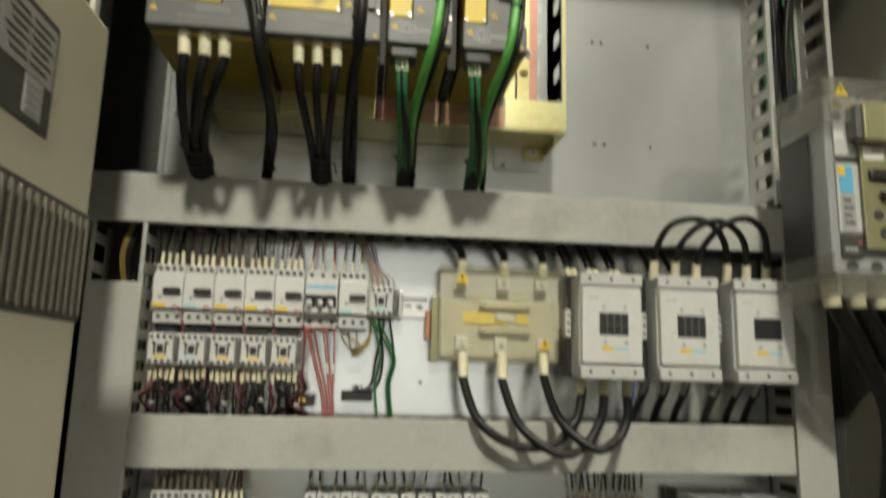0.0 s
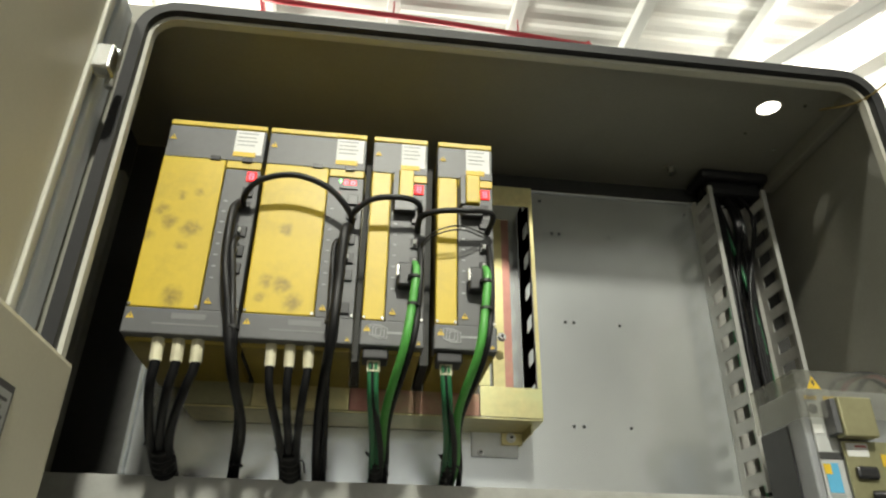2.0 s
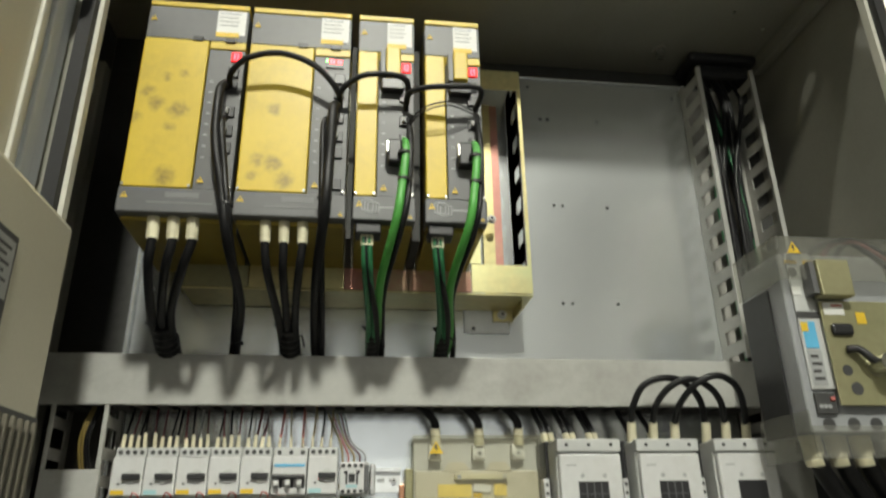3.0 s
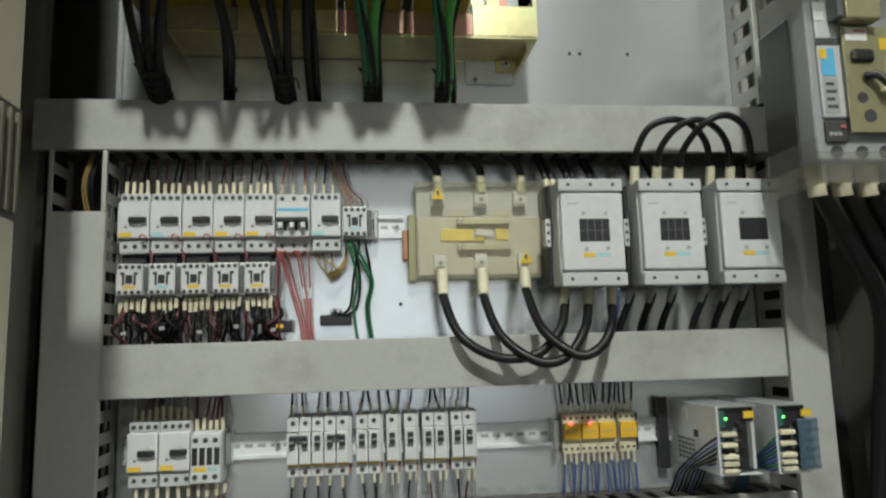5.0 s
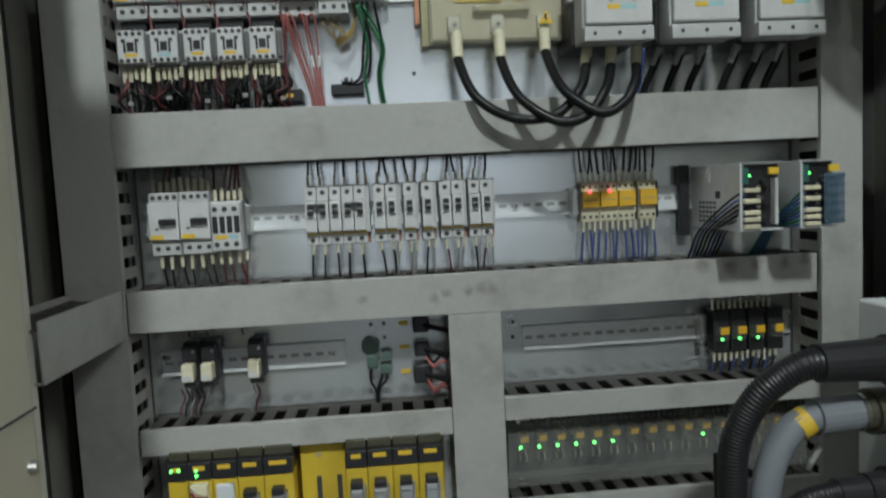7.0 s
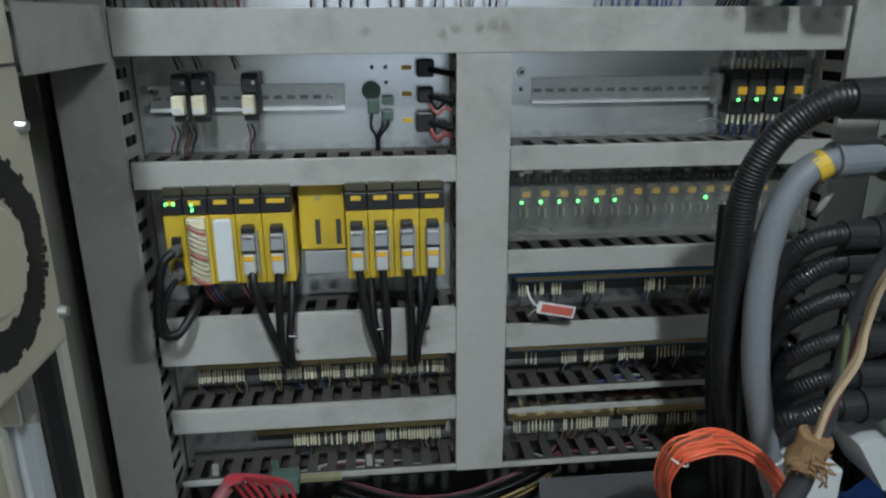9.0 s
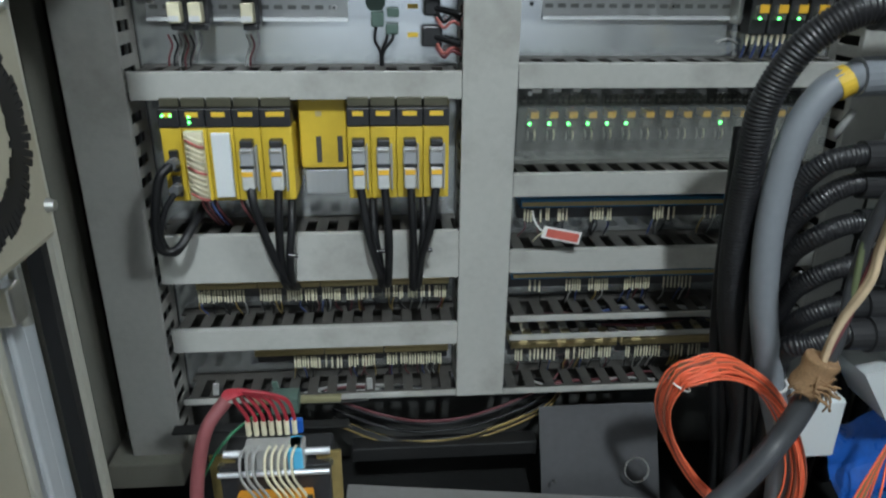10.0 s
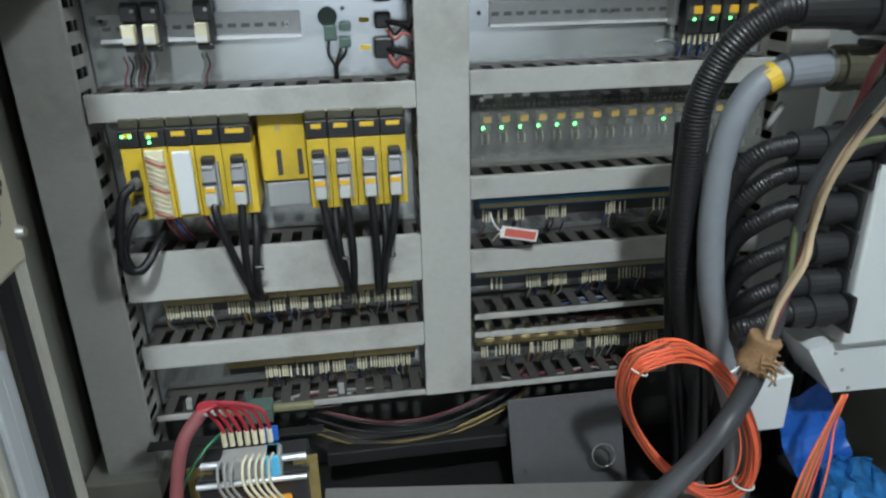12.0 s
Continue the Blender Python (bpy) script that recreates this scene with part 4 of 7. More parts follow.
cable("signal_cable", [(-0.070, 0.835, 1.770), (-0.080, 0.822, 1.75), (-0.079, 0.820, 1.69), (-0.077, 0.828, 1.62), (-0.076, 0.92, 1.55), (-0.076, 1.045, 1.475), (-0.076, 1.06, 1.44)], 0.004, CABLE, "thin black signal cable tied along a servo drive", "drive signal cables")
for a, e in (((0.033, 1.725), 0.000), ((0.130, 1.725), 0.108)):
    x, z = a
    cable("encoder_cable", [(x - 0.002, 0.834, z + 0.012), (x - 0.001, 0.821, z - 0.005), (x - 0.006, 0.818, z - 0.06), (x - 0.014, 0.825, z - 0.115), (x - 0.030, 0.90, z - 0.175), (e + 0.004, 1.00, 1.508), (e, 1.05, 1.475), (e, 1.06, 1.44)], 0.0058, GREEN, "bright green encoder cable plugged into a servo drive", "encoder cables")
    cable("signal_cable", [(x + 0.004, 0.836, z + 0.05), (x + 0.005, 0.822, z), (x + 0.003, 0.822, z - 0.06), (x - 0.006, 0.830, z - 0.12), (x - 0.024, 0.92, z - 0.18), (e + 0.012, 1.02, 1.50), (e + 0.012, 1.06, 1.44)], 0.0042, CABLE, "thin black signal cable beside a green one", "drive signal cables")
    for zz in (z - 0.055, z - 0.015):
        lone("cable_tie", cyl(BM(), (x - 0.004, 0.8195, zz - 0.002), (x - 0.004, 0.8195, zz + 0.002), 0.0085, seg=16), BLACK, "black cable tie round a green cable", "cable tie", "cable ties")
for x, y, z in ((-0.197, 0.823, 1.625), (-0.074, 0.823, 1.64), (-0.006, 0.935, 1.535), (0.095, 0.935, 1.545), (-0.20, 1.03, 1.497)):
    lone("cable_tie", cyl(BM(), (x, y, z - 0.002), (x, y, z + 0.002), 0.0095, seg=16), BLACK, "black cable tie round drive cables", "cable tie", "cable ties")
# jumpers between the drives
cable("jumper_cable", [(-0.212, 0.838, 1.812), (-0.207, 0.818, 1.822), (-0.185, 0.806, 1.838), (-0.142, 0.802, 1.846), (-0.095, 0.806, 1.832), (-0.064, 0.818, 1.803), (-0.060, 0.838, 1.79)], 0.0043, CABLE, "black jumper cable arching between two servo drives", "drive jumper cables")
cable("jumper_cable", [(-0.060, 0.838, 1.795), (-0.058, 0.818, 1.803), (-0.035, 0.806, 1.818), (-0.008, 0.803, 1.823), (0.022, 0.806, 1.823), (0.034, 0.815, 1.815), (0.032, 0.838, 1.795)], 0.0042, CABLE, "black jumper cable arching between two servo drives", "drive jumper cables")
cable("jumper_cable", [(0.032, 0.838, 1.790), (0.036, 0.816, 1.803), (0.060, 0.806, 1.808), (0.095, 0.803, 1.810), (0.130, 0.806, 1.812), (0.137, 0.815, 1.806), (0.132, 0.838, 1.795)], 0.0042, CABLE, "black jumper cable arching between two servo drives", "drive jumper cables")
for dz in (0, -0.006):
    cable("thin_wire", [(0.034, 0.830, 1.762 + dz), (0.055, 0.812, 1.778 + dz), (0.09, 0.808, 1.788 + dz), (0.128, 0.830, 1.790 + dz)], 0.0012, CABLE, "thin black wire between two servo drives", "thin drive wires", 6, cat="wire")
# cables in the tall duct
rs = random.Random(7)
for i in range(14):
    x0 = 0.622 + 0.070 * rs.random()
    x1 = 0.635 + 0.07 * rs.random()
    y0 = 1.055 + 0.03 * rs.random()
    g_ = i in (3, 7, 11)
    cable("riser_cable", [(x0, y0, 1.44), (x0, y0, 1.60), (x0 + 0.008 * rs.uniform(-1, 1), y0, 1.82), (x1, y0 + 0.01, 2.0), (x1, 1.11, 2.09), (x1, 1.112, ZT + 0.01)], 0.004 + 0.0025 * rs.random() if not g_ else 0.0035, GREEND if g_ else CABLE, "dark green riser cable in the tall duct" if g_ else "black riser cable in the tall duct", "riser cables", 8)

# ---------------------------------------------------------------- rails
def din_rail(x0, x1, zc, label="bright slotted steel mounting rail"):
    r = thing("din_rail", ((x0 + x1) / 2, P, zc), label, "mounting rail", "mounting rails")
    bm = BM()
    half = [(-0.0075, 0.0175), (-0.0065, 0.0175), (-0.0065, 0.0135), (-0.0002, 0.0135)]
    inner = [(-0.0014, 0.0125), (-0.0075, 0.0125)]
    loop_ = half + [(y, -z) for y, z in half[::-1]] + [(y, -z) for y, z in inner[::-1]] + inner
    ends_ = [[bm.verts.new((x, P + y, zc + z)) for y, z in loop_] for x in (x0, x1)]
    for i in range(len(loop_)):
        j = (i + 1) % len(loop_)
        bm.faces.new((ends_[0][i], ends_[0][j], ends_[1][j], ends_[1][i]))
    bm.faces.new(ends_[0])
    bm.faces.new(ends_[1][::-1])
    part("profile", bm, RAIL, r)
    n = int((x1 - x0) / 0.018)
    for i in range(n):
        x = x0 + 0.009 + i * 0.018
        part("slot", box(BM(), (x - 0.0055, P - 0.0017, zc - 0.0026), (x + 0.0055, P - 0.0014, zc + 0.0026)), GPRINT, r)
    return r


r = din_rail(-0.352, 0.047, 1.307)
screw(r, 0.036, P - 0.001, 1.307, 0.0035)
r = din_rail(-0.352, 0.600, 0.992)
screw(r, -0.140, P - 0.001, 0.992, 0.0035)
screw(r, 0.180, P - 0.001, 0.992, 0.0035)
r = din_rail(-0.345, -0.082, 0.789)
screw(r, -0.100, P - 0.001, 0.789, 0.0035)
r = din_rail(0.183, 0.600, 0.793)
screw(r, 0.365, P - 0.001, 0.793, 0.0035)


def end_stop(x, zc):
    e = thing("rail_end_stop", (x, P, zc), "bright zinc screw-on rail end stop", "end stop", "rail end stops")
    part("clamp", box(BM(), (x - 0.004, P - 0.028, zc - 0.022), (x + 0.004, P - 0.004, zc + 0.022), 0.002), STEEL, e)
    part("screw_head", cyl(BM(), (x, P - 0.030, zc + 0.012), (x, P - 0.028, zc + 0.012), 0.0035, seg=12), STEEL, e)
    part("screw_head", cyl(BM(), (x, P - 0.030, zc - 0.012), (x, P - 0.028, zc - 0.012), 0.0035, seg=12), STEEL, e)


end_stop(0.004, 1.307)
end_stop(-0.205, 0.992)
end_stop(0.263, 0.992)
end_stop(0.453, 0.793)


def screws_row(parent, xs, y, z, r=0.0032):
    base = None
    for x in xs:
        if base is None:
            x_0 = x
            base = part("terminal_screw", cyl(BM(), (x, y - 0.0006, z), (x, y + 0.001, z), r, seg=12), INK, parent)
        else:
            shared("terminal_screw", base, parent, (x - x_0, 0, 0))


def protector(x0, tag, lower=True, three=False, z=0.0, w=0.0428):
    """Motor circuit breaker with a rotary knob."""
    x1 = x0 + w
    b = thing("motor_breaker", ((x0 + x1) / 2, P - 0.004, 1.307 + z), "light grey motor protection breaker with black knob" + (" and yellow tag" if tag is LABELY else " and teal tag"), "circuit breaker", "motor breakers")
    part("body", box(BM(), (x0, 1.060, 1.265 + z), (x1, P - 0.009, 1.352 + z), 0.002), LGREY, b)
    part("face", box(BM(), (x0 + 0.0003, 1.046, 1.286 + z), (x1 - 0.0003, 1.0595, 1.338 + z), 0.002), WHITE, b)
    part("terminal_step", box(BM(), (x0 + 0.001, 1.054, 1.3385 + z), (x1 - 0.001, 1.0595, 1.351 + z), 0.001), LGREY, b)
    part("terminal_step", box(BM(), (x0 + 0.002, 1.052, 1.266 + z), (x1 - 0.001, 1.0595, 1.2855 + z), 0.001), LGREY, b)
    k = part("knob", box(BM(), (x0 + 0.016, 1.039, 1.3075 + z), (x1 - 0.003, 1.0455, 1.3155 + z), 0.0015), BLACK, b, "black rotary knob")
    part("knob_ring", cyl(BM(), (x0 + 0.028, 1.0455, 1.3115 + z), (x0 + 0.028, 1.0435, 1.3115 + z), 0.009, seg=20), LGREY, k)
    part("test_button", box(BM(), (x0 + 0.010, 1.0452, 1.3005 + z), (x0 + 0.0135, 1.0462, 1.3030 + z)), INK, b)
    part("tag", box(BM(), (x0 + 0.003, 1.0452, 1.2880 + z), (x0 + 0.020, 1.0460, 1.2940 + z)), tag, b)
    screws_row(b, [x0 + 0.007 + i * 0.0095 for i in range(4)], 1.0535, 1.3445 + z)
    if lower:
        screws_row(b, [x0 + 0.010 + i * 0.013 for i in range(3)], 1.0515, 1.275 + z)
    return b


def small_contactor(x0, tag, z=0.0, side=True):
    x1 = x0 + 0.0428
    c = thing("contactor", ((x0 + x1) / 2, P - 0.004, 1.228 + z), "small light grey contactor with black viewing window" + (" and yellow tag" if tag is LABELY else " and teal tag"), "contactor", "small contactors")
    part("body", box(BM(), (x0, 1.062, 1.205 + z), (x1, P - 0.002, 1.252 + z), 0.002), LGREY, c)
    part("face", box(BM(), (x0 + 0.0005, 1.046, 1.2065 + z), (x1 - 0.0075, 1.0615, 1.2505 + z), 0.002), WHITE, c)
    if side:
        part("side_block", box(BM(), (x1 - 0.0070, 1.056, 1.212 + z), (x1 - 0.0005, 1.0615, 1.247 + z), 0.001), DGREY, c)
    cx = (x0 + x1 - 0.007) / 2
    part("window", box(BM(), (cx - 0.0045, 1.0452, 1.2225 + z), (cx + 0.0045, 1.0462, 1.2345 + z)), BLACK, c)
    for s in (-1, 1):
        bmk = box(BM(), (cx + s * 0.0075 - 0.0014, 1.0452, 1.2205 + z), (cx + s * 0.0075 + 0.0014, 1.0462, 1.2385 + z))
        box(bmk, (cx + s * 0.010 - 0.0014, 1.0450, 1.2345 + z), (cx + s * 0.010 + 0.0014, 1.0461, 1.2385 + z))
        part("window", bmk, BLACK, c)
    part("tag", box(BM(), (cx - 0.008, 1.0452, 1.2155 + z), (cx + 0.008, 1.0459, 1.2195 + z)), tag, c)
    screws_row(c, [x0 + 0.0055 + i * 0.0085 for i in range(4)], 1.0455, 1.2455 + z, 0.0029)
    screws_row(c, [x0 + 0.0055 + i * 0.0085 for i in range(4)], 1.0455, 1.2105 + z, 0.0029)
    return c


def harness(label, ends, group, up, zend, y_end=1.075, fat=0.0021):
    """Single wires with sleeves from terminals into a duct above (up) or below."""
    h = thing("wire_harness", (ends[0][0], P - 0.01, ends[0][1]), label, "wires", group)
    s = 1 if up else -1
    rr = random.Random(len(ends))
    for x, z, y, m_ in ends:
        dx = rr.uniform(-0.006, 0.006)
        pts = [(x, y, z), (x + dx * 0.1, y, z + s * 0.010), (x + dx * 0.5, y + (y_end - y) * 0.3, z + (zend - z) * 0.45), (x + dx, y_end, zend), (x + dx, y_end + 0.005, zend + s * 0.012)]
        w = part("wire", tube(BM(), pts, rr.uniform(0.0012, 0.0019), 6, 4), m_, h)
        part("sleeve", cyl(BM(), (x, y, z), (x + dx * 0.15, y, z + s * rr.uniform(0.010, 0.017) * (fat / 0.0021) ** 0.5), fat, fat * 0.86, 8), CREAM, w)


tags = [LABELY, LABELT, LABELY, LABELY, LABELY]
X0 = [-0.3545, -0.3115, -0.2685, -0.2255, -0.1825]
for x, tg in zip(X0, tags):
    protector(x, tg)
    small_contactor(x + 0.0005, tg)
    # black coupling link between breaker and contactor
    lk = thing("link_module", (x + 0.022, P - 0.006, 1.258), "black coupling link between breaker and contactor", "link module", "coupling links")
    part("block", box(BM(), (x + 0.004, 1.060, 1.2525), (x + 0.036, P - 0.002, 1.2645), 0.001), BLACK, lk)
protector(-0.0895, LABELT)
# three-pole miniature breaker with a blue line
b = thing("circuit_breaker", (-0.115, P - 0.004, 1.307), "three-pole light grey breaker with blue stripe and black toggles", "circuit breaker")
part("body", box(BM(), (-0.1390, 1.062, 1.266), (-0.0905, P - 0.009, 1.352), 0.002), LGREY, b)
part("face", box(BM(), (-0.1385, 1.047, 1.286), (-0.0910, 1.0615, 1.338), 0.002), WHITE, b)
part("stripe", box(BM(), (-0.136, 1.0463, 1.3235), (-0.093, 1.0472, 1.3275)), LABELB, b)
part("toggle_bar", box(BM(), (-0.137, 1.034, 1.306), (-0.0925, 1.0468, 1.313), 0.002), BLACK, b)
for i in range(3):
    part("toggle", box(BM(), (-0.1345 + i * 0.0155, 1.036, 1.2975), (-0.1275 + i * 0.0155, 1.0468, 1.3065), 0.001), WHITE, b)
    part("toggle_slot", box(BM(), (-0.1275 + i * 0.0155, 1.0462, 1.295), (-0.1235 + i * 0.0155, 1.0474, 1.3075)), BLACK, b)
screws_row(b, [-0.131 + i * 0.0165 for i in range(3)], 1.0610, 1.3445)
screws_row(b, [-0.131 + i * 0.0165 for i in range(3)], 1.0610, 1.275)
small_contactor(-0.0445, LABELT, 0.079)

rw = random.Random(11)
dark = [BROWNW, CABLE, BROWNW, CABLE, BROWNW, GREYW]
ends = [(x + 0.006 + i * 0.0098, 1.352, 1.062, rw.choice(dark)) for x in X0 for i in range(4)]
harness("dark wires with cream sleeves rising from the motor breakers", ends, "breaker wires", True, 1.402, fat=0.0029)
harness("yellow, brown and red wires rising from the breakers", [(-0.132 + i * 0.0165, 1.352, 1.062, (REDW, YELW, REDW)[i]) for i in range(3)] + [(-0.085 + i * 0.013, 1.352, 1.062, (YELW, CABLE, YELW)[i]) for i in range(3)], "breaker wires", True, 1.402)
ends = [(x + 0.004 + i * 0.0078, 1.203, 1.060, CABLE) for x in X0 for i in range(5)]
harness("black wires with cream sleeves hanging from the contactors", ends, "contactor wires", False, 1.142, fat=0.0033)
for i, x in enumerate(X0):
    bm = BM()
    for k in range(2):
        tube(bm, [(x + 0.038, 1.056, 1.272), (x + 0.044, 1.050, 1.264), (x + 0.045, 1.050, 1.235), (x + 0.043 + 0.002 * k, 1.058, 1.20), (x + 0.046, 1.066, 1.145)], 0.0011, 6, 4)
        bmesh.ops.translate(bm, verts=bm.verts, vec=(0.0012, 0, 0))
    lone("twin_wire", bm, BROWNW, "dark red wire pair between two contactors", "wires", "contactor wire pairs")
    lone("control_wire", tube(BM(), [(x + 0.038, 1.055, 1.279), (x + 0.041, 1.040, 1.286), (x + 0.034, 1.040, 1.290), (x + 0.030, 1.046, 1.284)], 0.0011, 6, 6), REDW, "short red wire loop on a breaker", "wire", "red loops")
# black adapter strip under the contactors
st = thing("terminal_adapter", (-0.25, P, 1.16), "small black connection block under the contactors", "terminal block")
part("strip", box(BM(), (-0.155, 1.070, 1.152), (-0.118, P - 0.001, 1.170), 0.002), BLACK, st)
part("tab", box(BM(), (-0.140, 1.0690, 1.158), (-0.130, 1.0699, 1.163)), LABELY, st)
rk = random.Random(17)
hk = thing("wire_harness", (-0.25, 1.06, 1.16), "tangle of black and maroon wires under the contactors", "wires", "contactor wires")
for i in range(46):
    x = -0.352 + 0.215 * rk.random()
    part("wire", tube(BM(), [(x, 1.068, 1.192 + 0.01 * rk.random()), (x + rk.uniform(-0.01, 0.01), 1.050 + 0.02 * rk.random(), 1.175), (x + rk.uniform(-0.02, 0.02), 1.05 + 0.025 * rk.random(), 1.158), (x + rk.uniform(-0.02, 0.02), 1.08, 1.136)], rk.uniform(0.0012, 0.0022), 5, 4), rk.choice((CABLE, CABLE, CABLE, BROWNW)), hk)
for i in range(5):
    x = -0.345 + 0.05 * i
    part("marker", box(BM(), (x, 1.046, 1.152 + 0.006 * (i % 2)), (x + 0.007, 1.050, 1.157 + 0.006 * (i % 2)), 0.0005), GREYW, hk)
# red leads
hr = thing("wire_harness", (-0.11, 1.08, 1.2), "bundle of red wires running down the plate into the duct", "wires")
for i, (xa, xb) in enumerate(((-0.128, -0.104), (-0.121, -0.100), (-0.108, -0.096), (-0.104, -0.092), (-0.093, -0.092), (-0.131, -0.108), (-0.134, -0.146))):
    part("wire", tube(BM(), [(xa - 0.01, 1.066, 1.262), (xa - 0.004, 1.052, 1.266), (xa, 1.055, 1.255), (xa + (xb - xa) * 0.4, 1.075, 1.215), (xb, 1.082, 1.165), (xb + 0.003, 1.086, 1.132)], 0.0014, 6, 6), REDW, hr)
    if i in (2, 4):
        part("sleeve", cyl(BM(), (xa + (xb - xa) * 0.4, 1.0745, 1.215), (xa + (xb - xa) * 0.6, 1.077, 1.20), 0.0019, seg=8), LABELW, hr)
hy = thing("wire_harness", (-0.07, 1.08, 1.24), "loose curls of yellow wire under a breaker", "wires")
for i in range(4):
    part("wire", tube(BM(), [(-0.085 + 0.012 * (i % 3), 1.066, 1.264), (-0.080 + 0.010 * i, 1.062, 1.250 - 0.004 * i), (-0.066, 1.070, 1.236 - 0.003 * i), (-0.048 + 0.002 * i, 1.07, 1.246), (-0.040, 1.075, 1.268 + 0.01 * i), (-0.045, 1.08, 1.30)], 0.0012, 6, 6), YELW, hy)
hg = thing("wire_harness", (-0.02, 1.07, 1.2), "green and black wires hanging from a small contactor", "wires")
for i, (xa, xb, m_) in enumerate(((-0.036, -0.030, GREEND), (-0.028, -0.026, CABLE), (-0.022, -0.036, CABLE), (-0.012, -0.010, CABLE), (-0.033, -0.012, GREEND), (-0.026, -0.008, GREEND))):
    zend = 1.132 if i in (0, 3, 4, 5) else 1.172
    part("wire", tube(BM(), [(xa, 1.062, 1.282), (xa + 0.001, 1.056, 1.272), (xb + 0.006, 1.066, 1.225), (xb, 1.076, 1.185), (xb + (0.006 if zend < 1.15 else -0.02), 1.082, zend)], 0.0019, 6, 6), m_, hg)
ht = thing("wire_harness", (-0.02, 1.07, 1.36), "fan of yellow and brown wires on top of a small contactor", "wires")
for i in range(5):
    part("wire", tube(BM(), [(-0.040 + i * 0.008, 1.064, 1.330), (-0.041 + i * 0.008, 1.060, 1.342), (-0.046 + i * 0.004, 1.066, 1.362), (-0.064 + i * 0.006, 1.078, 1.402)], 0.0012, 6, 5), (YELW, REDW, YELW, BROWNW, GREYW)[i], ht)
sb = thing("socket_block", (-0.052, P, 1.168), "small black two-pole socket block on the plate", "terminal block")
part("base", box(BM(), (-0.079, 1.080, 1.160), (-0.033, P - 0.001, 1.176), 0.002), BLACK, sb)
part("hump", box(BM(), (-0.064, 1.076, 1.1765), (-0.048, P - 0.001, 1.184), 0.002), BLACK, sb)
for x in (-0.062, -0.052):
    part("contact", cyl(BM(), (x, 1.0755, 1.181), (x, 1.0765, 1.181), 0.0025, seg=10), STEEL, sb)
# wires in the open duct end
for i in range(4):
    cable("duct_wire", [(-0.395 + 0.004 * i, 1.06, 1.30), (-0.402 + 0.004 * i, 1.045, 1.36), (-0.392 + 0.004 * i, 1.05, 1.41)], 0.0018, YELW if i < 2 else CABLE, "yellow wire in the open duct end" if i < 2 else "black wire in the open duct end", "duct wires", 6, cat="wire")

# ---------------------------------------------------------------- main terminal block under a clear cover
tb = thing("power_terminal_block", (0.16, P, 1.222), "three-phase terminal block with copper bars under a yellowed clear cover", "terminal block")
part("base", box(BM(), (0.064, 1.078, 1.225), (0.256, P - 0.001, 1.366), 0.002), WHITE, tb)
part("barrier", box(BM(), (0.066, 1.0730, 1.229), (0.254, 1.0778, 1.318), 0.002), TAN, tb, "tan insulating barrier")
for x in (0.130, 0.194):
    part("barrier_rib", prism(BM(), [(x - 0.022, 1.3185), (x + 0.020, 1.3185), (x + 0.010, 1.331), (x - 0.012, 1.331)], 1.0735, 1.0778), TAN, tb)
part("side_plate", box(BM(), (0.052, 1.075, 1.222), (0.0635, P - 0.001, 1.322), 0.001), OLIVE, tb)
part("side_plate", box(BM(), (0.044, 1.082, 1.255), (0.0515, P - 0.001, 1.30), 0.001), COPPER, tb)
part("nameplate", box(BM(), (0.100, 1.0700, 1.281), (0.150, 1.0727, 1.299), 0.0005), NAMEY, tb, "glossy yellow strip")
part("nameplate", box(BM(), (0.184, 1.0700, 1.282), (0.203, 1.0727, 1.299), 0.0005), NAMEY, tb, "glossy yellow strip")
part("crumpled_film", box(BM(), (0.152, 1.0690, 1.287), (0.180, 1.0727, 1.299), 0.0015, Matrix.Rotation(0.12, 4, "Y")), LABELW, tb, "crumpled clear film scrap")
part("nameplate_mark", box(BM(), (0.152, 1.0692, 1.2805), (0.166, 1.0700, 1.2865), 0.0004), LABELY, tb)
for z in (1.270, 1.309):
    gr_ = part("cross_bar", box(BM(), (0.125, 1.062, z - 0.004), (0.205, 1.072, z + 0.004), 0.001), CREAM, tb, "cream cross bar")
    for x in (0.131, 0.199):
        part("screw_head", cyl(BM(), (x, 1.0605, z), (x, 1.062, z), 0.0032, seg=12), STEEL, gr_)
for x, z, up in ((0.096, 1.342, 1), (0.162, 1.342, 1), (0.222, 1.342, 1), (0.098, 1.247, -1), (0.159, 1.247, -1), (0.225, 1.247, -1)):
    lug = part("lug", box(BM(), (x - 0.010, 1.064, z - 0.010), (x + 0.010, 1.0775, z + 0.014), 0.002), LABELW, tb, "tinned cable lug")
    part("screw_head", cyl(BM(), (x, 1.060, z), (x, 1.064, z), 0.0070, 0.006, seg=16), LABELW, lug)
    for a in (0, 1):
        part("cross_slot", box(BM(), (x - (0.004 if a else 0.0007), 1.0594, z - (0.0007 if a else 0.004)), (x + (0.004 if a else 0.0007), 1.0601, z + (0.0007 if a else 0.004))), INK, lug)
c_ = part("cover", box(BM(), (0.062, 1.0545, 1.222), (0.257, 1.0560, 1.368)), FILMY, tb, "yellowed clear plastic cover")
for a, b in (((0.062, 1.0562, 1.3665), (0.257, P - 0.002, 1.368)), ((0.062, 1.0562, 1.222), (0.257, P - 0.002, 1.2235)), ((0.062, 1.0562, 1.2237), (0.0635, P - 0.002, 1.3663)), ((0.2555, 1.0562, 1.2237), (0.257, P - 0.002, 1.3663))):
    part("cover_side", box(BM(), a, b), FILMY, c_)
tri_mark(tb, 0.096, 1.0538, 1.350, 0.0105)
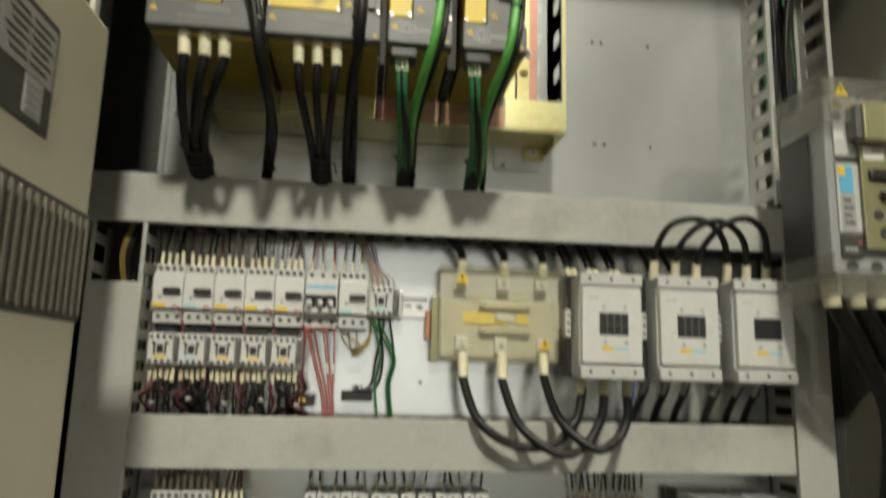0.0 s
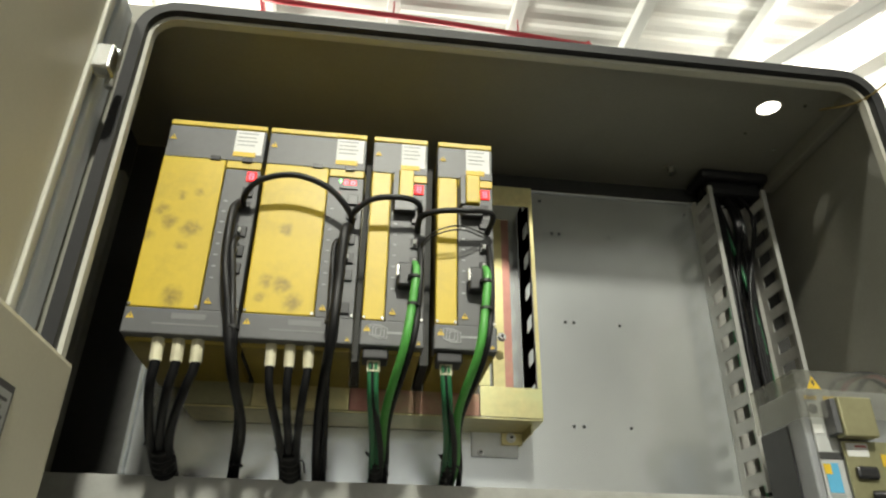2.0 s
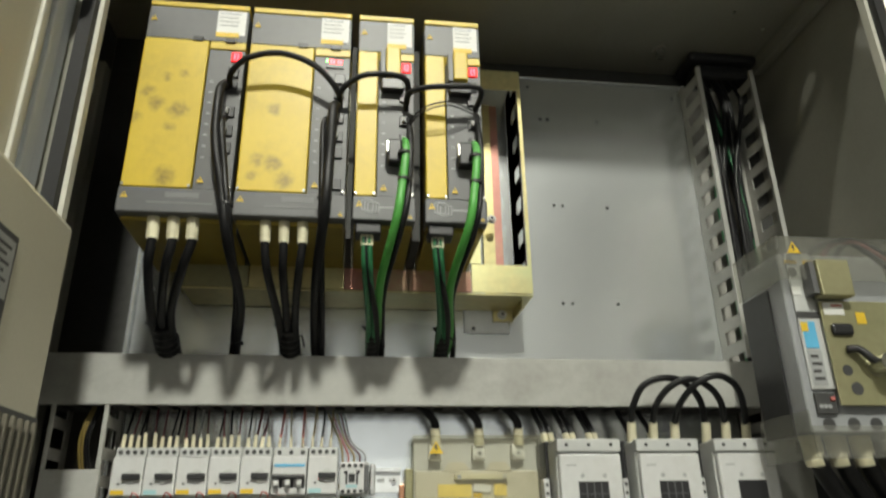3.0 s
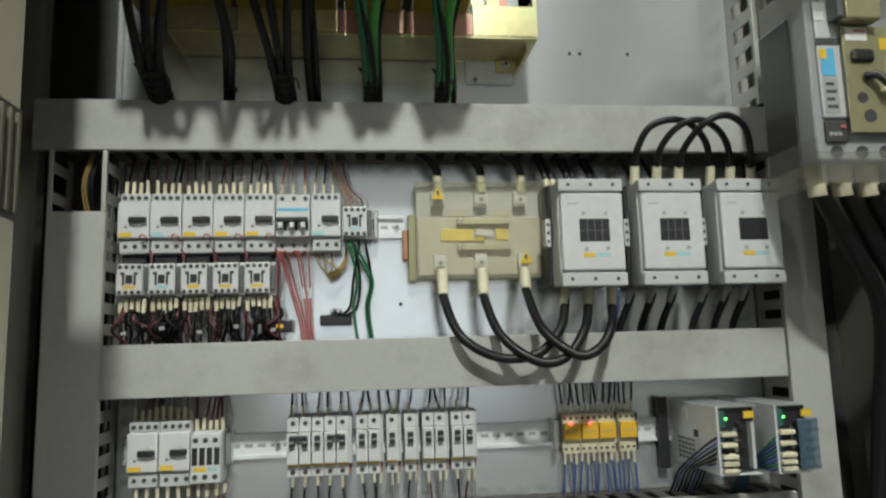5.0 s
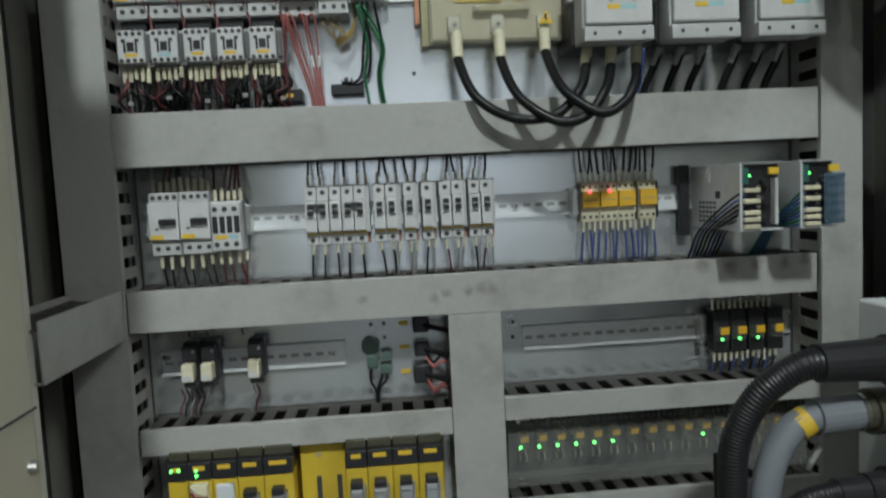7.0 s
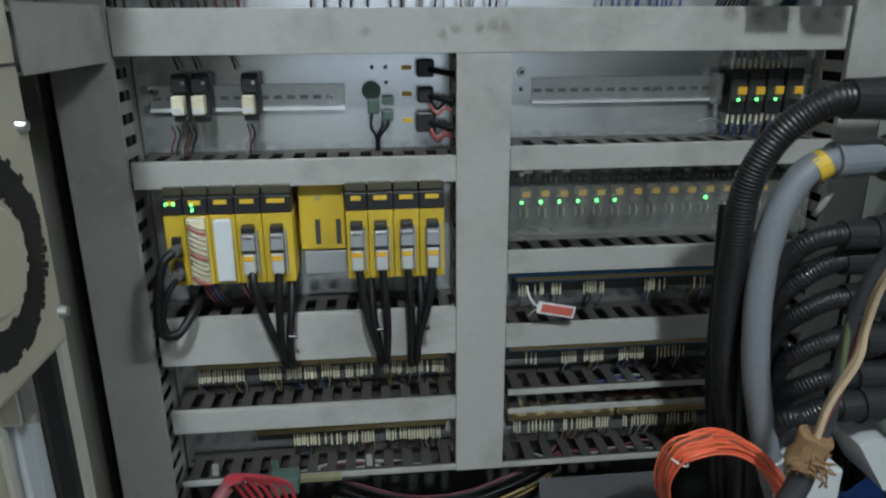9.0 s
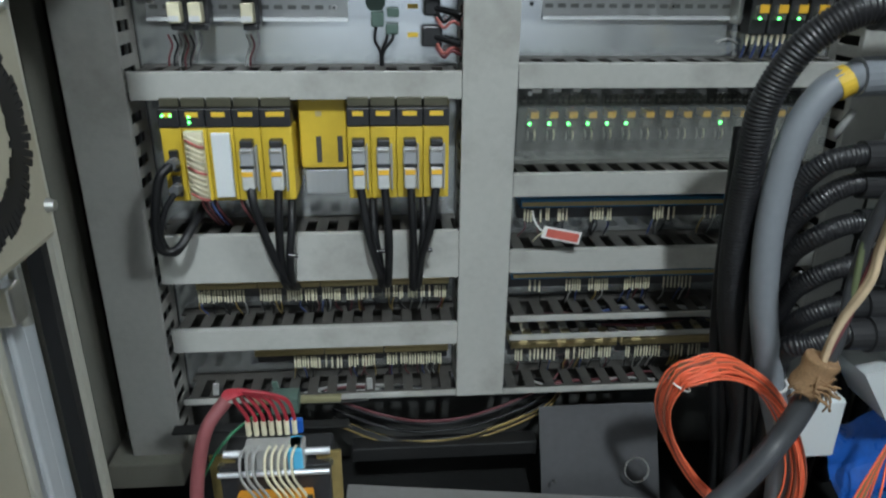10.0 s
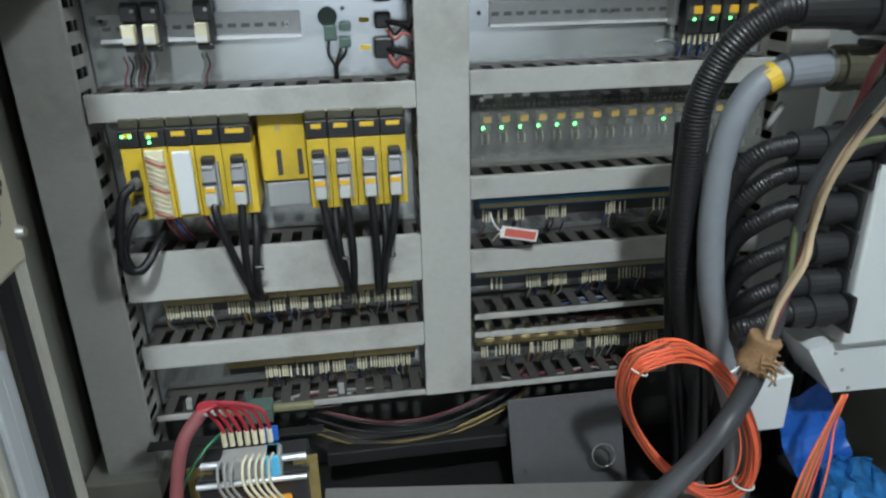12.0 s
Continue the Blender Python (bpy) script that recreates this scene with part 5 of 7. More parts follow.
tri_mark(tb, 0.225, 1.0538, 1.253, 0.0105)

LOOPS = [[(0.099, 1.055, 1.222), (0.099, 1.045, 1.196), (0.116, 1.000, 1.139), (0.164, 0.990, 1.109), (0.217, 0.985, 1.111), (0.252, 0.990, 1.143), (0.267, 1.010, 1.175), (0.275, 1.030, 1.204)],
         [(0.159, 1.055, 1.221), (0.158, 1.045, 1.195), (0.172, 0.995, 1.137), (0.216, 0.972, 1.102), (0.254, 0.968, 1.107), (0.284, 0.980, 1.142), (0.301, 1.010, 1.174), (0.309, 1.030, 1.204)],
         [(0.223, 1.055, 1.224), (0.221, 1.045, 1.202), (0.228, 0.982, 1.143), (0.268, 0.956, 1.109), (0.300, 0.956, 1.121), (0.320, 0.970, 1.149), (0.336, 1.010, 1.173), (0.345, 1.030, 1.203)]]
for pts in LOOPS:
    c = thing("power_cable", pts[3], "thick black power cable looping from terminal block to contactor", "cable", "looped power cables")
    w = part("sheath", tube(BM(), pts, 0.0066, 12, 10), CABLE, c)
    part("sleeve", cyl(BM(), (pts[0][0], 1.058, 1.236), (pts[1][0], pts[1][1] + 0.002, pts[1][2] + 0.003), 0.0082, 0.0078, 14), CREAM, c, "cream heat-shrink sleeve")
    part("sleeve", cyl(BM(), pts[-1], (pts[-2][0], pts[-2][1] + 0.002, pts[-2][2] + 0.002), 0.0076, 0.0074, 14), CREAM, c, "cream heat-shrink sleeve")
for x in (0.097, 0.163, 0.224):
    c = thing("power_cable", (x, 1.06, 1.38), "thick black power cable entering the terminal block from the duct", "cable", "incoming power cables")
    part("sheath", tube(BM(), [(x, 1.064, 1.372), (x - 0.003, 1.058, 1.388), (x - 0.014, 1.058, 1.402), (x - 0.03, 1.068, 1.418)], 0.0064, 12, 8), CABLE, c)
    part("sleeve", cyl(BM(), (x, 1.066, 1.354), (x - 0.001, 1.062, 1.379), 0.0076, 0.0072, 14), CREAM, c, "cream heat-shrink sleeve")


# ---------------------------------------------------------------- large contactors
def big_contactor(x0, first):
    x1 = x0 + 0.0935
    KY = 0.975
    c = thing("contactor", ((x0 + x1) / 2, P, 1.202), "large light grey power contactor with black viewing window", "contactor", "large contactors")
    part("base_block", box(BM(), (x0 - 0.004, KY + 0.050, 1.206), (x1 - 0.006, P - 0.001, 1.356), 0.003), BLACK, c, "black base block")
    part("housing", box(BM(), (x0, KY + 0.010, 1.204), (x1, KY + 0.050, 1.352), 0.003), LGREY, c)
    part("front", box(BM(), (x0 + 0.002, KY, 1.2235), (x1 - 0.002, KY + 0.012, 1.3330), 0.003), WHITE, c)
    part("terminal_cover", box(BM(), (x0, KY + 0.001, 1.3355), (x1, KY + 0.018, 1.3535), 0.002), LGREY, c)
    part("terminal_cover", box(BM(), (x0, KY + 0.001, 1.2020), (x1, KY + 0.018, 1.2210), 0.002), LGREY, c)
    cx = (x0 + x1) / 2 + 0.002
    win = part("window", box(BM(), (cx - 0.0215, KY - 0.0006, 1.2640), (cx + 0.0215, KY + 0.003, 1.2960), 0.0006), BLACK, c)
    if first:
        for i in range(2 + 1):
            part("window_bar", box(BM(), (cx - 0.0110 + i * 0.0105, KY - 0.0012, 1.2650), (cx - 0.0095 + i * 0.0105, KY - 0.0006, 1.2950)), DGREY, win)
        part("window_bar", box(BM(), (cx - 0.0205, KY - 0.0012, 1.2790), (cx + 0.0205, KY - 0.0006, 1.2800)), DGREY, win)
    part("tag", box(BM(), (cx - 0.018, KY - 0.0005, 1.2420), (cx - 0.001, KY + 0.001, 1.2480)), LABELY, c)
    part("tag", box(BM(), (cx, KY - 0.0005, 1.2420), (cx + 0.021, KY + 0.001, 1.2480)), LABELT, c)
    part("print_bar", box(BM(), (x0 + 0.012, KY - 0.0004, 1.3165), (x0 + 0.026, KY + 0.001, 1.3185)), GPRINT, c)
    for x, z in ((cx - 0.015, 1.3035), (cx + 0.017, 1.3035), (cx - 0.013, 1.2535), (cx + 0.018, 1.2540)):
        part("front_screw", cyl(BM(), (x, KY - 0.0012, z), (x, KY, z), 0.0028, seg=12), GPRINT, c)
    for z in (1.345, 1.212):
        screws_row(c, [x0 + 0.014 + i * 0.0325 for i in range(3)], KY + 0.0008, z, 0.0026)
    au = part("side_terminal", box(BM(), (x0 - 0.012, KY + 0.035, 1.262), (x0 - 0.004, KY + 0.052, 1.302), 0.001), WHITE, c)
    for z in (1.270, 1.282, 1.294):
        part("terminal_screw", cyl(BM(), (x0 - 0.008, KY + 0.0345, z), (x0 - 0.008, KY + 0.036, z), 0.0025, seg=10), INK, au)
    return c


for i, x in enumerate((0.2565, 0.3735, 0.4910)):
    big_contactor(x, i < 2)
ARCS = [[(0.387, 1.020, 1.378), (0.385, 1.000, 1.403), (0.400, 0.985, 1.432), (0.433, 0.980, 1.442), (0.465, 0.985, 1.435), (0.492, 1.000, 1.412), (0.505, 1.020, 1.378)],
        [(0.421, 1.020, 1.378), (0.419, 0.995, 1.404), (0.436, 0.976, 1.428), (0.464, 0.968, 1.438), (0.496, 0.976, 1.429), (0.523, 0.997, 1.409), (0.537, 1.020, 1.378)],
        [(0.455, 1.020, 1.378), (0.453, 0.990, 1.403), (0.471, 0.964, 1.430), (0.501, 0.956, 1.441), (0.531, 0.964, 1.430), (0.553, 0.988, 1.407), (0.570, 1.020, 1.378)]]
for pts in ARCS:
    c = thing("power_cable", pts[3], "black power cable arching between two large contactors", "cable", "bridging cables")
    part("sheath", tube(BM(), pts, 0.0050, 10, 8), CABLE, c)
    for q in (pts[0], pts[-1]):
        part("sleeve", cyl(BM(), (q[0], 1.024, 1.352), (q[0], 1.018, 1.382), 0.0072, 0.0066, 12), CREAM, c, "cream heat-shrink sleeve")
h = thing("wire_harness", (0.30, 1.05, 1.37), "dark cables with cream sleeves behind the large contactors", "wires", "contactor feeders")
for x in (0.262, 0.272, 0.296, 0.306, 0.332, 0.341, 0.398, 0.432):
    part("cable", tube(BM(), [(x, 1.050, 1.352), (x - 0.003, 1.056, 1.375), (x - 0.012, 1.066, 1.402), (x - 0.014, 1.07, 1.415)], 0.0042, 8, 6), CABLE, h)
    part("sleeve", cyl(BM(), (x, 1.050, 1.350), (x - 0.002, 1.053, 1.370), 0.0052, 0.005, 10), CREAM, h)
h = thing("wire_harness", (0.45, 1.05, 1.17), "slanting black cables with grey sleeves below the large contactors", "wires", "contactor feeders")
for x in (0.385, 0.418, 0.450, 0.500, 0.535, 0.565):
    part("cable", tube(BM(), [(x, 1.050, 1.205), (x - 0.004, 1.056, 1.185), (x - 0.015, 1.066, 1.155), (x - 0.02, 1.072, 1.13)], 0.0055, 10, 6), CABLE, h)
    part("sleeve", cyl(BM(), (x, 1.050, 1.206), (x - 0.006, 1.058, 1.182), 0.0066, 0.0062, 10), GREYW, h)
for x in (0.355, 0.361):
    part("cable", tube(BM(), [(x, 1.045, 1.205), (x - 0.002, 1.05, 1.17), (x - 0.006, 1.068, 1.13)], 0.0022, 8, 6), BLUEW, h)

# ---------------------------------------------------------------- third row
protector(-0.3330, LABELY, z=-0.3165, w=0.0410)
protector(-0.2915, LABELY, z=-0.3165, w=0.0410)
c = thing("contactor", (-0.23, P - 0.004, 0.985), "small light grey contactor with four black windows", "contactor")
part("body", box(BM(), (-0.2500, 1.058, 0.950), (-0.2095, P - 0.009, 1.020), 0.002), LGREY, c)
part("face", box(BM(), (-0.2495, 1.046, 0.952), (-0.2100, 1.0575, 1.018), 0.002), WHITE, c)
for i in range(4):
    part("window", box(BM(), (-0.2475 + i * 0.0097, 1.0452, 0.976), (-0.2405 + i * 0.0097, 1.0463, 0.999)), BLACK, c)
part("tag", box(BM(), (-0.245, 1.0452, 0.968), (-0.228, 1.046, 0.973)), LABELY, c)
part("tag", box(BM(), (-0.226, 1.0452, 0.968), (-0.214, 1.046, 0.973)), LABELT, c)
screws_row(c, [-0.243 + i * 0.013 for i in range(3)], 1.0455, 1.0085, 0.0036)
screws_row(c, [-0.243 + i * 0.013 for i in range(3)], 1.0455, 0.9605, 0.0036)
harness("dark wires with cream sleeves above the third-row breakers", [(-0.327 + i * 0.0093, 1.036, 1.062, rw.choice(dark)) for i in range(9)] + [(-0.244 + i * 0.0085, 1.021, 1.060, BROWNW) for i in range(5)], "breaker wires", True, 1.066, fat=0.0028)
harness("black wires with cream sleeves under the third-row breakers", [(-0.322 + i * 0.0135, 0.947, 1.060, CABLE) for i in range(6)] + [(-0.242 + i * 0.012, 0.949, 1.060, BROWNW) for i in range(4)], "breaker wires", False, 0.908, fat=0.0026)


def mcb(x0, kind):
    w = 0.0166
    x1 = x0 + w
    b = thing("miniature_breaker", ((x0 + x1) / 2, P - 0.004, 0.992), "slim light grey miniature circuit breaker with black toggle", "circuit breaker", "miniature breakers")
    part("body", box(BM(), (x0, 1.066, 0.951), (x1, P - 0.009, 1.034), 0.001), LGREY, b)
    part("nose", box(BM(), (x0 + 0.0004, 1.050, 0.970), (x1 - 0.0004, 1.0655, 1.013), 0.0015), WHITE, b)
    part("terminal_step", box(BM(), (x0 + 0.0003, 1.060, 1.0135), (x1 - 0.0003, 1.0655, 1.033), 0.001), WHITE, b)
    part("terminal_step", box(BM(), (x0 + 0.0003, 1.060, 0.952), (x1 - 0.0003, 1.0655, 0.9695), 0.001), WHITE, b)
    cx = (x0 + x1) / 2
    part("toggle", box(BM(), (cx - 0.004, 1.043, 0.9935), (cx + 0.004, 1.0505, 1.0085), 0.001), BLACK, b, "black toggle")
    part("toggle_gap", box(BM(), (cx - 0.0038, 1.0424, 1.0000), (cx + 0.0038, 1.0431, 1.0015)), GPRINT, b)
    part("tag", box(BM(), (x0 + 0.001, 1.0592, 0.9660), (x1 - 0.001, 1.0602, 0.9690)), LABELY, b)
    screws_row(b, [cx], 1.0595, 1.0245, 0.0034)
    screws_row(b, [cx], 1.0595, 0.9585, 0.0034)
    return b


MX = [-0.1235 + i * 0.0170 for i in range(5)] + [-0.0285, -0.0115, 0.0135, 0.0390, 0.0645, 0.0815, 0.1055, 0.1225]
for i, x in enumerate(MX):
    mcb(x, i)
for x0, x1 in ((-0.1190, -0.0975), (-0.0680, -0.0465)):
    lone("toggle_bridge", box(BM(), (x0, 1.0415, 1.0045), (x1, 1.046, 1.0095), 0.001), BLACK, "black bar joining breaker toggles", "toggle bar", "toggle bridges")
for x in (-0.0380, 0.0060, 0.0310, 0.0560, 0.0990, 0.1395):
    a = thing("auxiliary_switch", (x, P - 0.004, 0.992), "narrow grey auxiliary switch beside the miniature breakers", "auxiliary switch", "auxiliary switches")
    part("body", box(BM(), (x - 0.0042, 1.062, 0.967), (x + 0.0042, P - 0.009, 1.034), 0.001), LGREY, a)
    part("foot", box(BM(), (x - 0.0036, 1.070, 0.952), (x + 0.0036, P - 0.009, 0.9665), 0.001), RUST, a)
harness("black wires bent from the duct into the miniature breakers", [(x + 0.008 + rw.uniform(-0.003, 0.003), 1.033, 1.064, CABLE) for x in MX] + [(x, 1.034, 1.066, GREYW) for x in (-0.038, 0.006, 0.031, 0.099)], "miniature breaker wires", True, 1.066)
harness("black, brown and grey wires under the miniature breakers", [(x + 0.008, 0.951, 1.064, CABLE if i < 7 else (BROWNW, GREYW, CABLE)[i % 3]) for i, x in enumerate(MX)] + [(x, 0.951, 1.07, GREYW) for x in (0.006, 0.031, 0.056, 0.099, 0.1395)], "miniature breaker wires", False, 0.909)

# interface relays
for i, x in enumerate((0.2745, 0.3015, 0.3285, 0.3605)):
    w = 0.0262
    r_ = thing("interface_relay", (x + w / 2, P - 0.004, 0.99), "cream relay socket with amber plug-in relay", "relay", "interface relays")
    part("socket", box(BM(), (x, 1.080, 0.963), (x + w, P - 0.009, 1.021), 0.0015), CREAM, r_)
    part("relay", box(BM(), (x + 0.0006, 1.072, 0.984), (x + w - 0.0006, 1.0795, 1.0075), 0.001), AMBER, r_, "amber plug-in relay")
    part("print_bar", box(BM(), (x + 0.004, 1.0714, 0.994), (x + w - 0.005, 1.072, 0.996)), TERMY, r_)
    for zz in (1.014, 0.970):
        screws_row(r_, [x + 0.004 + k * 0.009 for k in range(3)], 1.0793, zz, 0.0022)
    if i < 2:
        part("pilot_light", cyl(BM(), (x + 0.011 + 0.002 * i, 1.0715, 1.0070), (x + 0.011 + 0.002 * i, 1.0722, 1.0070), 0.0020, seg=12), LEDR, r_)
lone("relay_end_cap", box(BM(), (0.3872, 1.080, 0.965), (0.3905, P - 0.009, 1.019), 0.001), BLACK, "thin black end cap beside the relays", "end cap")
harness("black wires above the interface relays", [(0.277 + i * 0.0088, 1.021, 1.084, CABLE) for i in range(13)], "relay wires", True, 1.066, 1.085)
harness("blue wires fanning down from the interface relays", [(0.277 + i * 0.0088, 0.963, 1.082, BLUEW) for i in range(13)], "relay wires", False, 0.909, 1.085)


def power_supply(x0, x1, front, covered=False):
    s = thing("power_supply", ((x0 + x1) / 2, P, 0.945), "perforated steel power supply with terminal strip front", "power supply", "power supplies")
    part("case", box(BM(), (x0, front, 0.947), (x0 + 0.002, P - 0.009, 1.036), 0.0005), RAIL, s)
    part("case_top", box(BM(), (x0 + 0.002, front + 0.004, 1.034), (x1, P - 0.009, 1.036), 0.0005), ALU, s)
    part("case_bottom", box(BM(), (x0 + 0.002, front, 0.947), (x1, P - 0.009, 0.949), 0.0005), RAIL, s)
    part("board", box(BM(), (x0 + 0.004, front + 0.012, 0.950), (x1 - 0.001, front + 0.016, 1.033)), BLACK, s)
    part("board_edge", box(BM(), (x0 + 0.002, front, 0.949), (x0 + 0.0035, front + 0.014, 1.034)), MGREY, s)
    for k, z in enumerate((1.000, 0.986, 0.971, 0.962, 0.953)):
        part("terminal", box(BM(), (x0 + 0.004, front - 0.004, z - 0.003), (x0 + 0.026, front + 0.010, z + 0.003), 0.0015), CREAM, s)
    for k in range(3):
        part("capacitor", cyl(BM(), (x0 + 0.036, front + 0.002, 1.010 - k * 0.024), (x0 + 0.036, front + 0.012, 1.010 - k * 0.024), 0.005, seg=14), BLACK, s)
    for k in range(4):
        part("terminal_screw", cyl(BM(), (x0 + 0.030, front + 0.009, 1.004 - k * 0.013), (x0 + 0.030, front + 0.012, 1.004 - k * 0.013), 0.0025, seg=10), STEEL, s)
    part("component", box(BM(), (x0 + 0.006, front + 0.004, 1.008), (x0 + 0.014, front + 0.012, 1.030), 0.001), PCB, s)
    if covered:
        part("terminal_cover", box(BM(), (x0 + 0.028, front - 0.006, 0.952), (x0 + 0.056, front - 0.0045, 1.018), 0.0004), FILMB, s, "smoky blue clear terminal cover")
        for k in range(6):
            part("cover_rib", box(BM(), (x0 + 0.028, front - 0.0075, 0.955 + k * 0.0115), (x0 + 0.056, front - 0.0062, 0.9575 + k * 0.0115)), FILMB, s)
    part("terminal_barrier", box(BM(), (x0 + 0.046, front - 0.002, 0.955), (x0 + 0.050, front + 0.010, 1.015)), LGREY, s)
    part("tag", box(BM(), (x0 + 0.038, front - 0.001, 1.020), (x0 + 0.052, front + 0.002, 1.029)), LABELY, s)
    part("pilot_light", cyl(BM(), (x0 + 0.018, front + 0.010, 1.019), (x0 + 0.018, front + 0.012, 1.019), 0.0016, seg=10), LEDG, s)
    for i in range(5):
        for k in range(5):
            part("vent_hole", box(BM(), (x0 - 0.0006, front + 0.068 + i * 0.011, 0.956 + k * 0.0065), (x0 - 0.0001, front + 0.075 + i * 0.011, 0.9595 + k * 0.0065)), INK, s)
    part("sticker", box(BM(), (x0 - 0.0006, front + 0.085, 1.012), (x0 - 0.0001, front + 0.115, 1.026)), LABELW, s)
    part("side_opening", box(BM(), (x0 - 0.0006, front + 0.055, 0.990), (x0 - 0.0001, front + 0.068, 1.000)), INK, s)


power_supply(0.446, 0.505, 0.945)
power_supply(0.526, 0.577, 0.942, True)
lone("rail_adapter", box(BM(), (0.424, 1.082, 0.935), (0.440, P - 0.008, 1.040), 0.002), BLACK, "black rail adapter beside the power supply", "adapter")
for k in range(8):
    x = 0.430 + 0.006 * k
    cable("supply_wire", [(0.452 + 0.002 * k, 0.945, 1.000 - 0.006 * k), (0.436 + 0.002 * k, 0.960, 0.985 - 0.005 * k), (x - 0.006, 1.02, 0.945), (x, 1.06, 0.915), (x, 1.075, 0.900)], 0.0016, BLUEW if k % 4 == 1 else CABLE, "blue wire from the power supply" if k % 4 == 1 else "black wire from the power supply", "supply wires", 6, cat="wire")
    cable("supply_wire", [(0.532 + 0.001 * k, 0.942, 1.000 - 0.006 * k), (0.522, 0.952, 0.985 - 0.005 * k), (0.510 + 0.002 * k, 1.00, 0.945), (0.515 + 0.003 * k, 1.06, 0.90)], 0.0016, BLUEW if k % 3 else GREEND, "blue wire from the second power supply" if k % 3 else "green wire from the second power supply", "supply wires", 6, cat="wire")

# ---------------------------------------------------------------- fourth row
for x in (-0.297, -0.271, -0.207):
    r_ = thing("plug_relay", (x, P, 0.79), "slim cream plug relay in a black socket", "relay", "plug relays")
    bm = box(BM(), (x - 0.009, 1.066, 0.768), (x + 0.013, P - 0.009, 0.824), 0.002)
    part("socket", bm, BLACK, r_)
    part("socket_top", box(BM(), (x - 0.008, 1.054, 0.800), (x + 0.012, 1.0655, 0.820), 0.002), BLACK, r_)
    part("socket_foot", box(BM(), (x - 0.007, 1.052, 0.763), (x + 0.013, 1.0655, 0.771), 0.002), BLACK, r_)
    part("relay", box(BM(), (x - 0.008, 1.046, 0.772), (x + 0.008, 1.0655, 0.797), 0.002), CREAM, r_, "cream plug-in relay")
    part("band", box(BM(), (x - 0.0075, 1.0454, 0.774), (x + 0.006, 1.046, 0.781)), WHITE, r_)
    part("contact", cyl(BM(), (x + 0.008, 1.0525, 0.813), (x + 0.008, 1.054, 0.813), 0.0026, seg=10), STEEL, r_)
for i in range(7):
    x = -0.315 + i * 0.007 if i < 5 else -0.215 + (i - 5) * 0.006
    cable("relay_wire", [(x, 1.075, 0.756), (x + 0.003, 1.078, 0.742), (x - 0.004, 1.08, 0.725), (x - 0.006, 1.085, 0.705)], 0.0013, (BROWNW, CABLE, GREYW)[i % 3], "thin wire below a plug relay", "relay wires below", 6, cat="wire")
for x in (-0.300, -0.275, -0.225):
    cable("relay_wire", [(x, 1.085, 0.828), (x - 0.004, 1.088, 0.840), (x - 0.012, 1.09, 0.856)], 0.0013, CABLE, "thin black wire above a plug relay", "relay wires above", 6, cat="wire")
k = thing("sensor_module", (-0.035, P, 0.78), "small green plug with wires hanging on the plate", "plug")
part("disc", cyl(BM(), (-0.045, 1.085, 0.797), (-0.045, 1.097, 0.797), 0.013, seg=24), GTERM, k)
part("plug", box(BM(), (-0.051, 1.078, 0.766), (-0.034, 1.097, 0.786), 0.002), GTERM, k)
part("plug", box(BM(), (-0.030, 1.080, 0.778), (-0.014, 1.097, 0.790), 0.002), GTERM, k)
part("plug", box(BM(), (-0.032, 1.080, 0.756), (-0.015, 1.097, 0.770), 0.002), GTERM, k)
for a, b in (((-0.045, 1.085, 0.766), -0.040), ((-0.030, 1.085, 0.757), -0.038), ((-0.022, 1.085, 0.757), -0.036)):
    part("wire", tube(BM(), [a, (a[0] - 0.002, 1.082, 0.748), (b, 1.082, 0.732), (b, 1.084, 0.70)], 0.0020, 6, 5), CABLE, k)
for z, sz in ((0.827, 0.012), (0.791, 0.011), (0.754, 0.014)):
    m_ = thing("cable_clip", (0.030, P, z), "black cable clip with cable and yellow tag", "cable clip", "cable clips")
    part("clip", box(BM(), (0.030 - sz, 1.076, z - sz), (0.030 + sz, P - 0.001, z + sz), 0.003), BLACK, m_)
    part("tag", box(BM(), (-0.002, P - 0.0016, z - 0.003), (0.012, P - 0.0005, z + 0.003)), LABELY, m_)
    part("lead", tube(BM(), [(0.030, 1.082, z), (0.048, 1.070, z - 0.004), (0.068, 1.06, z - 0.008)], 0.004, 8, 6), CABLE, m_)
for k_, (z, m_) in enumerate(((0.778, REDW), (0.745, REDW), (0.740, PINKW), (0.785, CABLE))):
    cable("clip_wire", [(0.036, 1.078, z), (0.045, 1.068, z - 0.012), (0.056, 1.066, z - 0.004), (0.070, 1.07, z - 0.01)], 0.0022, m_, "red wire behind a cable clip" if m_ is not CABLE else "black wire behind a cable clip", "clip wires", 6, cat="wire")

# relay interface on the right of the fourth row
for i, x in enumerate((0.465, 0.492, 0.520, 0.549)):
    r_ = thing("interface_relay", (x + 0.012, P, 0.79), "black relay terminal with small yellow relay", "relay", "black interface relays")
    part("socket", box(BM(), (x, 1.066, 0.758), (x + 0.0245, P - 0.009, 0.822), 0.002), BLACK, r_)
    part("relay", box(BM(), (x + 0.003, 1.056, 0.778), (x + 0.019, 1.0655, 0.797), 0.001), FILM2, r_)
    part("tag", box(BM(), (x + 0.006, 1.0545, 0.787), (x + 0.019, 1.0558, 0.798)), AMBER, r_)
    screws_row(r_, [x + 0.004 + k * 0.008 for k in range(3)], 1.0655, 0.812, 0.0022)
    if i < 3:
        part("pilot_light", cyl(BM(), (x + 0.008, 1.0545, 0.780), (x + 0.008, 1.0556, 0.780), 0.0019, seg=12), LEDG, r_)
